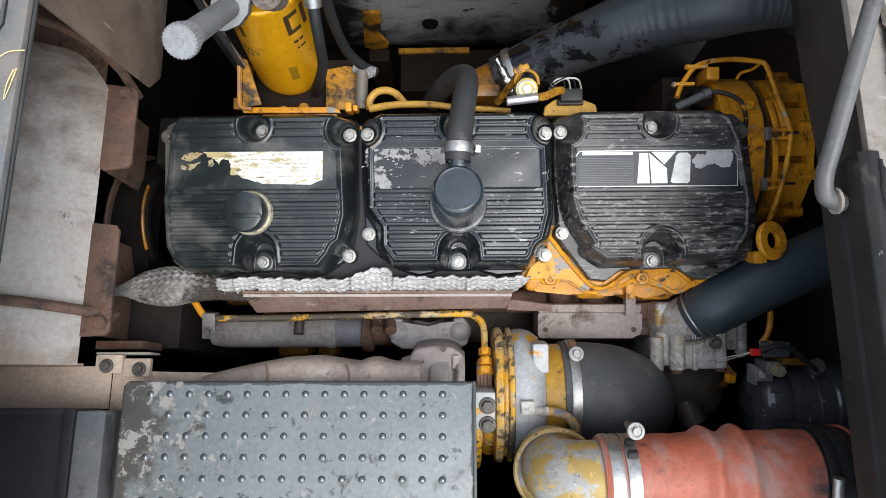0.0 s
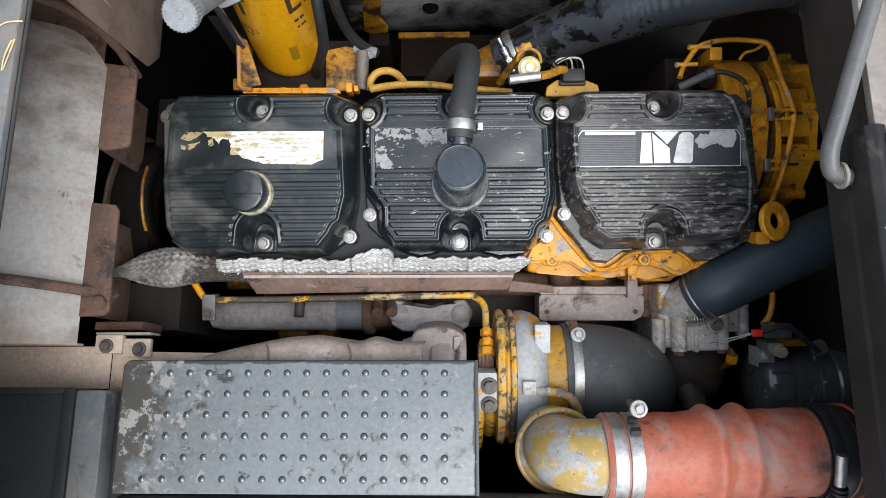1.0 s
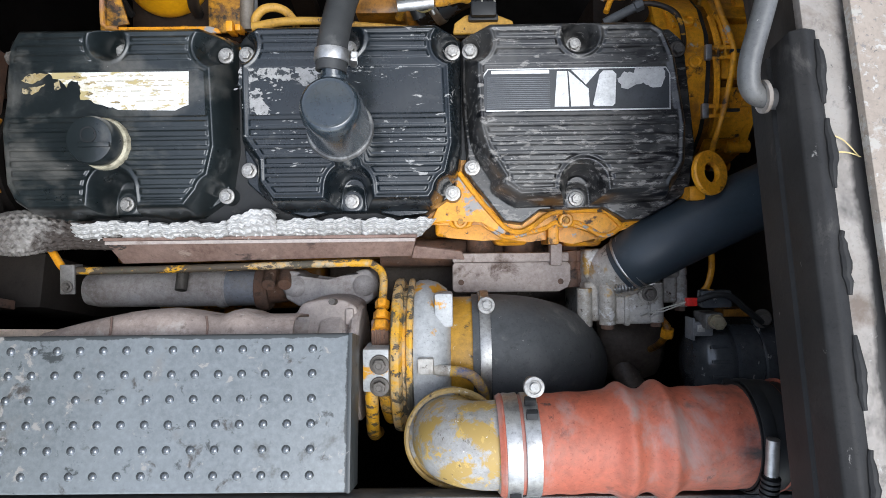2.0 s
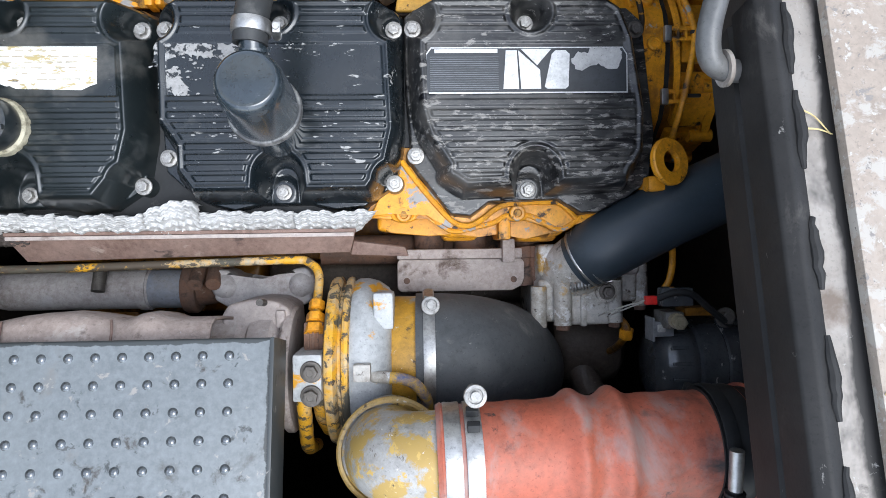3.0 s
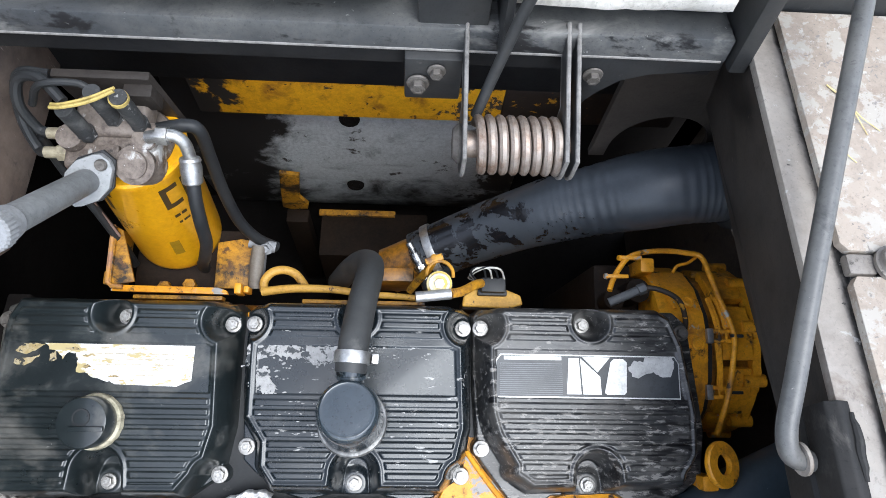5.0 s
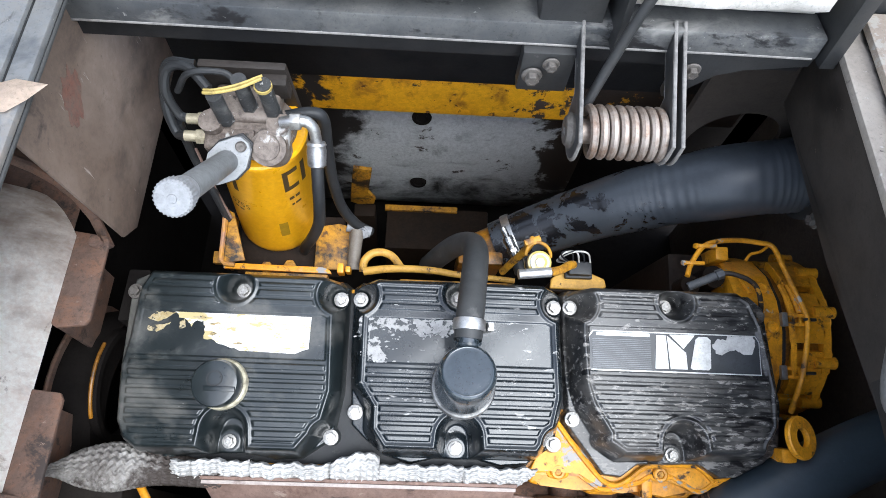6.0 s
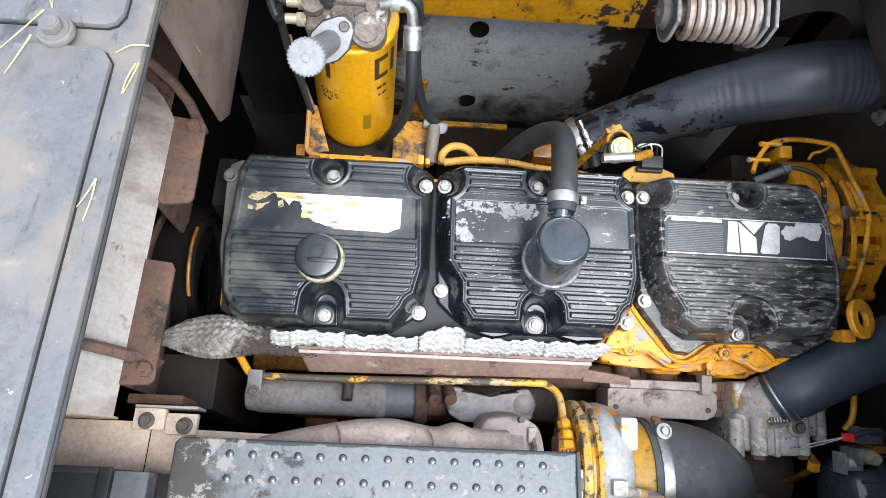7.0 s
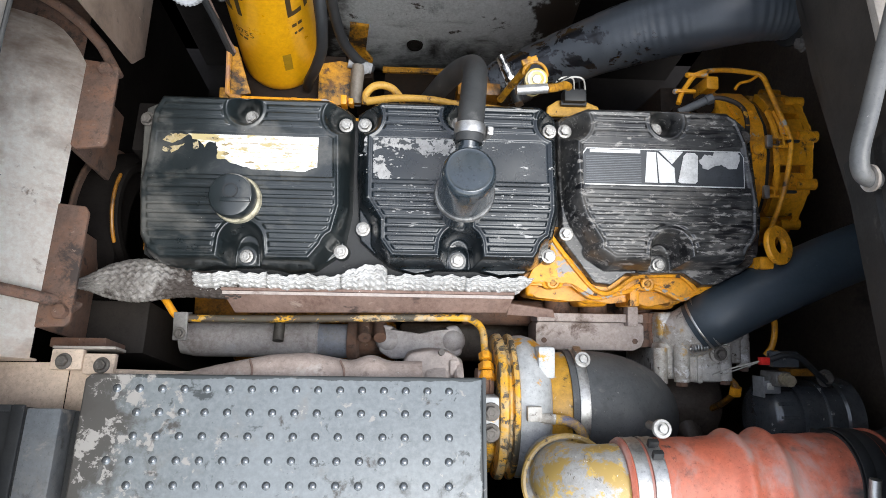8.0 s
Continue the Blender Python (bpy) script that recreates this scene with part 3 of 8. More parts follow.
def bolt(parent, at, axis=(0, 0, 1), size=1.0, m=None, dark=False, turn=0.0):
    """A hexagon bolt with its washer."""
    mm = (m if m is not None else Matrix()) @ toward(at, axis) @ Matrix.Rotation(turn, 4, 'Z') @ Matrix.Scale(size, 4)
    me = BOLT
    wm = WASHER
    if dark:
        me, wm = BOLT_DARK, WASHER_DARK
    b = same_part("bolt", me, parent, mm)
    w = new("washer", wm)
    w.parent = b
    return b


BOLT_DARK, WASHER_DARK = BOLT.copy(), WASHER.copy()
for me_ in (BOLT_DARK, WASHER_DARK):
    me_.materials.clear()
    me_.materials.append(M["bolt_dark"])


def hose_clamp(parent, at, axis, r, width, screw_turn, mat=None, m=None, thick=0.0016):
    """A steel band round a hose with its screw housing. The band is the part, the screw its sub-part."""
    mm = (m if m is not None else Matrix()) @ toward(at, axis)
    bm = B()
    w = width / 2
    lathe(bm, [(r, -w), (r + thick, -w), (r + thick * 1.3, -w * 0.6), (r + thick * 1.3, w * 0.6), (r + thick, w), (r, w)], mm, 48)
    band = part("hose_clamp", bm, mat or M["steel"], parent, "steel band clamp")
    bm = B()
    mt = mm @ Matrix.Rotation(screw_turn, 4, 'Z') @ Matrix.Translation((r + thick + 0.004, 0, 0))
    box(bm, -0.003, 0.004, -0.009, 0.009, -w * 0.8, w * 0.8, 0.0012, mt)
    lathe(bm, [(0, -0.016), (0.0045, -0.016), (0.0045, -0.010), (0.003, -0.010), (0.003, 0.012), (0, 0.012)], mt @ Matrix.Rotation(math.pi / 2, 4, 'X'), 12)
    part("screw", bm, mat or M["steel"], band)
    return band


def sm(v):
    v = np.clip(v, 0, 1)
    return v * v * (3 - 2 * v)


# ---- the bay: walls, floor, decks ----
def bay():
    bm = B()
    # floor and walls carry the bay's darkness in their colour
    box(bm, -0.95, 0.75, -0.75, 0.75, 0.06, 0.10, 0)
    tagged(part("floor", bm, M["dark_wall"]), "sheet floor under the engine, coloured shade-dark", "floor", kind="structure")
    bm = B()
    box(bm, 0.62, 0.635, -0.75, 0.62, 0.10, 1.165, 0)
    tagged(part("wall_east", bm, M["brown_wall"]), "dark steel side wall of the engine bay", "wall", kind="structure")
    bm = B()
    slab(bm, [(0.3715, 0.36, 1.168), (0.3715, -0.75, 1.168), (0.386, -0.75, 1.085), (0.386, -0.17, 1.083), (0.402, 0.12, 1.024), (0.402, 0.36, 1.018)], -0.005, 0.001)
    tagged(part("wall_apron", bm, M["east_wall"]), "brown-black steel apron hanging under the deck edge", "wall", kind="structure")
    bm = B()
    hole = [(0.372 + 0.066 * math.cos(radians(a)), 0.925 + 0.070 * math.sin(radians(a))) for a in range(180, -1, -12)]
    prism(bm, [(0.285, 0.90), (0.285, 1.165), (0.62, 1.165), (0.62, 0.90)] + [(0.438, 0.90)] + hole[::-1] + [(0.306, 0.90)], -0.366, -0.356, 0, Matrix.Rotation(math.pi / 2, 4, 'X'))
    tagged(part("wall_partition", bm, M["shaded_brown"]), "brown-black partition behind the rubber duct", "wall", kind="structure")
    bm = B()
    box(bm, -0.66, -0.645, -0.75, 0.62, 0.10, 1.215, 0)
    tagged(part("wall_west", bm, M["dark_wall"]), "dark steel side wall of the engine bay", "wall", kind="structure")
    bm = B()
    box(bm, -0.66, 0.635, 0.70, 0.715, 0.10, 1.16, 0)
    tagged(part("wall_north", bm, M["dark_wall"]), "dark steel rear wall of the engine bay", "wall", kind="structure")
    bm = B()
    box(bm, -0.66, 0.635, -0.565, -0.55, 0.10, 0.95, 0)
    tagged(part("wall_south", bm, M["black_steel"]), "dark steel front wall of the engine bay", "wall", kind="structure")


bay()


def deck_west():
    d = thing("deck_west", "blue-grey painted steel deck beside the open bay", "deck", (-0.6, 0, 1.17), kind="structure")
    bm = B()
    prism(bm, [(-1.3, -0.75), (-0.4205, -0.75), (-0.4205, 0.62), (-1.3, 0.62)], 1.222, 1.230, 0.002)
    part("deck_sheet", bm, M["deck_l"], d)
    bm = B()
    rr = [(-0.441, 0.62), (-0.441, 0.078), (-0.446, 0.068), (-0.454, 0.064), (-1.3, 0.064), (-1.3, 0.62)]
    prism(bm, rr, 1.2305, 1.2365, 0.0012)
    part("cover_plate", bm, M["deck_l"], d, "dusty blue-grey bolted cover plate")
    # shadow beside the raised plate, added as a thin black sheet
    bm = B()
    prism(bm, [(min(x + 0.0011, x * 0.995), y + (0.0011 if abs(y) < 0.05 else -0.0011 if y < 0.08 else 0)) for x, y in rr], 1.2302, 1.2314, 0)
    part("seam_shadow", bm, M["rubber"], d, "black strip for the shadow under the plate edge")
    bm = B()
    rr = [(-0.442, -0.75), (-0.442, 0.028), (-0.449, 0.038), (-0.459, 0.041), (-1.3, 0.041), (-1.3, -0.75)]
    prism(bm, rr, 1.2305, 1.2365, 0.0012)
    part("cover_plate", bm, M["deck_l"], d, "dusty blue-grey bolted cover plate")
    # the second plate's edge shadow, also a black sheet
    bm = B()
    prism(bm, [(min(x + 0.0011, x * 0.995), y + (0.0011 if abs(y) < 0.05 else -0.0011 if y < 0.08 else 0)) for x, y in rr], 1.2302, 1.2314, 0)
    part("seam_shadow", bm, M["rubber"], d, "black strip for the shadow under the plate edge")
    bm = B()
    lathe(bm, [(0, 0), (0.0150, 0), (0.0155, 0.002), (0.0145, 0.005), (0.0125, 0.0055), (0.012, 0.0075), (0, 0.0075)], toward((-0.490, 0.052, 1.2365), (0, 0, 1)), 30)
    w = part("big_washer", bm, M["deck_l"], d)
    bm = B()
    hex_head(bm, 0.0090, 0.007, toward((-0.490, 0.052, 1.2440), (0, 0, 1)))
    part("hex_bolt", bm, M["deck_l"], w)
    bm = B()
    pts = [(-0.4220, 0.33), (-0.4220, 0.14), (-0.4220, -0.25), (-0.4220, -0.62)]
    tube(bm, curve_pts([(x, y, 1.2185) for x, y in pts], 10), 0.0026, 10)
    part("edge_seal", bm, M["rubber_hose"], d, "black rubber edge seal")


deck_west()


def deck_east():
    d = thing("deck_east", "walkway deck with flaking white paint over brown steel", "deck", (0.6, 0, 1.17), kind="structure")
    bm = B()
    box(bm, 0.3695, 1.1, -0.75, 0.345, 1.168, 1.178, 0.002)
    part("rail_top", bm, M["rail"], d, "worn grey steel rail top beside the bay")
    for poly in ([(0.396, 0.345), (0.397, 0.092), (0.403, 0.085), (0.430, 0.084), (0.430, 0.090), (0.512, 0.092), (0.512, 0.345)],
                 [(0.399, -0.75), (0.399, 0.055), (0.404, 0.062), (0.512, 0.062), (0.512, -0.75)],
                 [(0.5155, 0.345), (0.5155, -0.75), (1.1, -0.75), (1.1, 0.345)]):
        bm = B()
        prism(bm, poly, 1.182, 1.191, 0.0015)
        part("deck_plate", bm, M["deck_flaked"], d)
    bm = B()
    box(bm, 0.404, 0.62, -0.75, 0.345, 1.1785, 1.1825, 0)
    part("packing", bm, M["black_steel"], d)
    bm = B()
    box(bm, 0.400, 0.425, 0.064, 0.083, 1.1795, 1.190, 0.004)
    part("weld_tab", bm, M["deck_steel"], d)
    bm = B()
    mt = toward((0.438, 0.072, 1.190), (0.05, 0.03, 1)) @ Matrix.Diagonal((0.84, 0.84, 1.0, 1.0))
    lathe(bm, [(0, 0), (0.020, 0), (0.0205, 0.004), (0.018, 0.0045), (0.0165, 0.007), (0.0175, 0.0075), (0.0175, 0.011), (0.014, 0.0125), (0, 0.0125)], mt, 30)
    w = part("big_washer", bm, M["deck_steel"], d)
    bm = B()
    hex_head(bm, 0.0115, 0.009, mt @ Matrix.Translation((0, 0, 0.012)))
    part("hex_bolt", bm, M["deck_steel"], w)


deck_east()


def side_channel():
    c = thing("side_channel", "black painted steel channel with weld beads along the bay edge", "frame", (0.36, -0.3, 1.09))
    bm = B()
    sec = [(0.376, 1.086), (0.383, 1.083), (0.3835, 1.162), (0.376, 1.1785), (0.376, 1.183), (0.366, 1.186),
           (0.3570, 1.181), (0.3560, 1.152), (0.3650, 1.149), (0.3650, 1.141), (0.3600, 1.138), (0.3640, 1.098)]
    m = Matrix(((1, 0, 0, 0), (0, 0, 1, 0), (0, 1, 0, 0), (0, 0, 0, 1)))
    prism(bm, sec, -0.75, -0.038, 0.002, m)
    part("channel", bm, M["channel"], c)
    rnd = random.Random(4)
    for y, ln in ((-0.072, 0.05), (-0.135, 0.052), (-0.215, 0.045), (-0.290, 0.05), (-0.365, 0.05), (-0.44, 0.05)):
        bm = B()
        pts = [Vector((0.3755 + rnd.uniform(-0.001, 0.001), y + (k / 10 - 0.5) * ln, 1.183)) for k in range(11)]
        tube(bm, pts, lambda u: 0.0042 * (0.45 + 0.55 * math.sin(math.pi * min(1, max(0, u)))) * (1 + 0.06 * math.sin(u * 40)), 10)
        part("weld_bead", bm, M["channel"], c)


side_channel()


def prop_rod():
    p = thing("prop_rod", "grey steel hood prop rod lying along the deck edge", "rod", (0.351, -0.06, 1.124))
    bm = B()
    pts = curve_pts([(0.372, -0.078, 1.150), (0.350, -0.079, 1.152), (0.336, -0.074, 1.158), (0.333, -0.056, 1.166), (0.341, -0.022, 1.177), (0.357, 0.04, 1.194), (0.394, 0.18, 1.233), (0.431, 0.318, 1.272)], 8)
    tube(bm, pts, 0.0083, 18)
    part("bent_rod", bm, M["rod_grey"], p)
    bm = B()
    lathe(bm, [(0.008, 0), (0.013, 0), (0.013, 0.003), (0.008, 0.003)], toward((0.346, -0.078, 1.1525), (1, 0.1, 0)), 20)
    part("collar", bm, M["rail"], p)


prop_rod()


def wall_bolt():
    t = thing("wall_bolt", "small steel bolt on the dark bay wall", "bolt", (0.470, 0.23, 0.94))
    bolt(t, (0.462, 0.225, 0.939), (-1, 0, 0), 1.0, dark=True)


wall_bolt()


def hood():
    h = thing("hood", "raised black steel hood with white quilted insulation inside", "hood", (0, 0.33, 1.15))
    tilt = Matrix.Translation((0, 0.312, 1.155)) @ Matrix.Rotation(radians(-8), 4, 'X')
    bm = B()
    box(bm, -0.46, 0.35, -0.010, 0.035, 0.004, 0.0325, 0.003, tilt)
    part("lower_beam", bm, M["hood_beam"], h)
    bm = B()
    # underside of the beam, its shade given by the darker colour
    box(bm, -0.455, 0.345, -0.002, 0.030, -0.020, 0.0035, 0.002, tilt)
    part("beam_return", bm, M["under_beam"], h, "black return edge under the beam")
    # highlight along the beam's lower edge, laid on as a pale tube
    bm = B()
    tube(bm, [tilt @ Vector((-0.455 + 0.10 * k, -0.0095, 0.0055 + 0.0006 * math.sin(3.1 * k))) for k in range(9)], 0.0017, 8)
    part("edge_highlight", bm, M["link_edge"], h, "grey line for the highlight on the beam edge")
    bm = B()
    box(bm, -0.62, 0.62, 0.032, 0.037, 0.03, 1.0, 0.002, tilt)
    part("skin", bm, M["black_steel"], h)
    rnd = random.Random(8)
    for x0, x1 in ((-0.42, 0.034), (0.128, 0.345)):
        nx, nz = 48, 48
        bm = B()
        grid = []
        for i in range(nx + 1):
            row = []
            for k in range(nz + 1):
                x = x0 + (x1 - x0) * i / nx
                z = 0.0335 + 0.75 * k / nz
                e = min(i, nx - i) / 3.0
                g = min(k, nz - k) / 2.0
                puff = min(1, e) * min(1, g)
                q = 0.006 * noise.noise(Vector((x * 22, z * 22, 3))) + 0.010 * noise.noise(Vector((x * 9, z * 12, 7))) + 0.004 * abs(noise.noise(Vector((x * 40, z * 55, 1))))
                row.append(bm.verts.new((x, 0.030 - puff * (0.040 + q), z)))
            grid.append(row)
        for i in range(nx):
            for k in range(nz):
                bm.faces.new((grid[i][k], grid[i + 1][k], grid[i + 1][k + 1], grid[i][k + 1]))
        part("insulation_pad", bm, M["insul"], h, "white quilted insulation pad", m=tilt, sharp=0)
    for x, z in ((0.0, 0.085), (0.172, 0.082), (0.288, 0.080), (-0.21, 0.085), (-0.37, 0.09)):
        bm = B()
        mt = tilt @ toward((x, 0.012, z), (0, -1, 0))
        lathe(bm, [(0, 0), (0.021, 0), (0.021, 0.002), (0.018, 0.003), (0.010, 0.0005), (0, 0.0005)], mt, 26)
        w = part("dished_washer", bm, M["rust_dark"], h)
        bm = B()
        hex_head(bm, 0.007, 0.006, mt @ Matrix.Translation((0, 0, 0.001)))
        lathe(bm, [(0, 0.006), (0.004, 0.006), (0.004, 0.014), (0, 0.014)], mt, 10)
        part("stud_nut", bm, M["bolt_zinc"], w)
    bm = B()
    box(bm, 0.040, 0.108, -0.004, 0.03, 0.0, 0.75, 0.003, tilt)
    box(bm, 0.118, 0.126, -0.03, 0.03, 0.012, 0.75, 0.002, tilt)
    part("upright", bm, M["black_steel"], h)
    bm = B()
    box(bm, 0.352, 0.37, -0.02, 0.04, 0.0, 0.75, 0.003, tilt)
    part("side_flange", bm, M["black_steel"], h)
    # hinge brackets
    bm = B()
    box(bm, 0.028, 0.086, 0.292, 0.312, 1.098, 1.16, 0.003)
    br = part("hinge_bracket", bm, M["black_steel"], h)
    bolt(h, (0.042, 0.290, 1.128), (0, -1, 0), 1.0, dark=True)
    bolt(h, (0.060, 0.290, 1.147), (0, -1, 0), 0.8, dark=True)
    bm = B()
    poly = [(0.205, 1.165), (0.205, 1.085), (0.222, 1.082), (0.232, 1.105), (0.252, 1.127), (0.280, 1.139), (0.318, 1.143), (0.350, 1.147), (0.350, 1.165)]
    prism(bm, poly, -0.316, -0.304, 0.002, Matrix.Rotation(math.pi / 2, 4, 'X'))
    part("curved_bracket", bm, M["black_steel"], h)
    bolt(h, (0.222, 0.303, 1.135), (0, -1, 0), 0.9, dark=True)
    bm = B()
    tube(bm, curve_pts([(0.150, 0.292, 1.300), (0.130, 0.280, 1.235), (0.112, 0.264, 1.170), (0.100, 0.250, 1.130)], 8), 0.0055, 12)
    part("spring_leg", bm, M["black_steel"], h)


hood()


def hood_spring():
    t = thing("hood_spring", "coiled steel counterbalance spring between two hinge links", "spring", (0.14, 0.222, 1.11))
    bm = B()
    pts = []
    turns, r = 8, 0.0255
    n = turns * 22
    for i in range(n + 1):
        a = 2 * math.pi * i / 22
        pts.append(Vector((0.101 + 0.086 * i / n, 0.224 + r * math.cos(a), 1.118 + r * math.sin(a))))
    tube(bm, pts, 0.0048, 8)
    part("coil", bm, M["spring"], t)
    bm = B()
    rod(bm, (0.086, 0.224, 1.118), (0.194, 0.224, 1.118), 0.0135, 20)
    part("pin", bm, M["spring"], t)
    for x in (0.0875, 0.1860, 0.1960):
        bm = B()
        poly = [(0.224 + 0.031 * math.cos(a), 1.118 + 0.031 * math.sin(a)) for a in [math.pi + math.pi * k / 10 for k in range(11)]]
        poly += [(0.257, 1.14), (0.318, 1.165), (0.318, 1.19), (0.193, 1.14)]
        m = Matrix(((0, 0, 1, x), (1, 0, 0, 0), (0, 1, 0, 0), (0, 0, 0, 1)))
        prism(bm, poly, -0.002, 0.002, 0.001, m)
        lk = part("hinge_link", bm, M["link"], t)
        # light caught by the link's rim, put in as a paler tube
        bm = B()
        edge = [m @ Vector((y, z, 0)) for y, z in poly[:11]]
        tube(bm, edge + [m @ Vector((0.257, 1.14, 0)), m @ Vector((0.318, 1.165, 0))], 0.0023, 8)
        tube(bm, [m @ Vector((0.318, 1.19, 0)), m @ Vector((0.193, 1.14, 0)), edge[0]], 0.0023, 8)
        part("lit_edge", bm, M["link_edge"], lk, "pale strip for the light on the link edge")
    bm = B()
    lathe(bm, [(0, 0), (0.019, 0), (0.020, 0.003), (0.015, 0.008), (0.006, 0.0085), (0.004, 0.006), (0, 0.006)], toward((0.0855, 0.224, 1.118), (-1, 0, 0)), 26)
    part("pin_head", bm, M["bolt_dark"], t)


hood_spring()


# ---- back of the bay ----
def tank():
    t = thing("tank", "grey painted tank with oil stains behind the engine", "tank", (0.0, 0.66, 0.2))
    bm = B()
    n, sx = 40, 60
    rows = []
    for i in range(n + 1):
        a = math.pi * (0.5 + i / n)
        rows.append([bm.verts.new((-0.41 + 0.67 * k / sx, 0.69 + 0.115 * math.cos(a), 0.50 + 0.34 * math.sin(a))) for k in range(sx + 1)])
    for i in range(n):
        for k in range(sx):
            bm.faces.new((rows[i][k], rows[i][k + 1], rows[i + 1][k + 1], rows[i + 1][k]))
    part("shell", bm, M["grey_tank"], t, sharp=0)
    for x, z, r in ((-0.081, 0.640, 0.020), (-0.084, 0.400, 0.019)):
        bm = B()
        y = 0.69 - 0.115 * math.sqrt(max(0, 1 - ((z - 0.5) / 0.34) ** 2))
        lathe(bm, [(0, 0.0), (r, 0.0), (r * 0.95, 0.003), (r * 0.6, 0.004), (r * 0.5, 0.002), (0, 0.002)], toward((x, y - 0.002, z), (0, -1, 0.15)), 24)
        part("plug", bm, M["dark_wall"], t)


tank()


def rear_beam():
    t = thing("rear_beam", "yellow painted angle beam with flaked dark patches", "beam", (0.03, 0.5, 0.78))
    bm = B()
    box(bm, -0.30, 0.178, 0.484, 0.490, 0.787, 0.885, 0.002)
    box(bm, -0.30, 0.178, 0.490, 0.580, 0.880, 0.885, 0.002)
    part("angle", bm, M["yellow_beam"], t)
    bm = B()
    box(bm, 0.1785, 0.46, 0.485, 0.491, 0.787, 0.885, 0.002)
    part("dark_end", bm, M["beam_end"], t, "oil-black end of the beam")
    bm = B()
    # same shade-black colour as under the hood beam
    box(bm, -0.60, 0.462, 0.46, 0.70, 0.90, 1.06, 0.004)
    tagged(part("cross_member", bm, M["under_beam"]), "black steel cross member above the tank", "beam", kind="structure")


rear_beam()


def rear_ledge():
    t = thing("rear_ledge", "oily yellow ledge under the tank, coloured shade-dark", "bracket", (-0.05, 0.47, 0.10))
    bm = B()
    box(bm, -0.150, 0.075, 0.40, 0.50, 0.10, 0.415, 0.003)
    # ledge and post take the yellow with shade in its colour
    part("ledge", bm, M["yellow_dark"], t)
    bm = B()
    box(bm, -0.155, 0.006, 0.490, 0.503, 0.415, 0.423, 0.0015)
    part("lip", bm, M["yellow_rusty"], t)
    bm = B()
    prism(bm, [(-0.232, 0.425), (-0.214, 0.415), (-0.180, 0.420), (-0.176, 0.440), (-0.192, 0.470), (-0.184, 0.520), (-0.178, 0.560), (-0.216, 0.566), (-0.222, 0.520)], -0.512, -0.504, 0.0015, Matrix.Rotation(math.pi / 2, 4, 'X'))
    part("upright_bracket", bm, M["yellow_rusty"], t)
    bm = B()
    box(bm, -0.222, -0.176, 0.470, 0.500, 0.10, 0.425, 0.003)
    part("post", bm, M["yellow_dark"], t, "post under the bracket, coloured shade-dark")


rear_ledge()


def rear_duct():
    t = thing("rear_duct", "large grey-black ribbed rubber duct clamped to the engine", "hose", (0.2, 0.3, 0.75))
    bm = B()
    pts = curve_pts([(0.052, 0.258, 0.742), (0.145, 0.286, 0.782), (0.230, 0.295, 0.838), (0.303, 0.297, 0.880), (0.370, 0.295, 0.918), (0.440, 0.298, 0.934), (0.50, 0.305, 0.938)], 26)

    def rad(u):
        base = 0.0415 + 0.0115 * sm(u * 1.35)
        if 0.30 < u < 0.95:
            base += (0.00030 + 0.00025 * math.sin(u * 17)) * math.sin(u * 250 + 3.0 * math.sin(u * 31)) + 0.0008 * math.sin(u * 23)
        return base

    tube(bm, pts, rad, 40)
    part("duct", bm, M["duct_grey"], t)
    d = (Vector(pts[8]) - Vector(pts[0])).normalized()
    hose_clamp(t, pts[7], d, 0.0425, 0.013, 2.3)
    bm = B()
    rod(bm, Vector(pts[0]) - d * 0.05, Vector(pts[0]) + d * 0.02, 0.036, 24)
    part("stub", bm, M["yellow_oily"], t)
    bm = B()
    lathe(bm, [(0.049, 0), (0.064, 0), (0.064, 0.006), (0.057, 0.010), (0.049, 0.010)], toward((0.466, 0.300, 0.936), (-1, 0, 0)), 36)
    part("wall_grommet", bm, M["rubber"], t)


rear_duct()


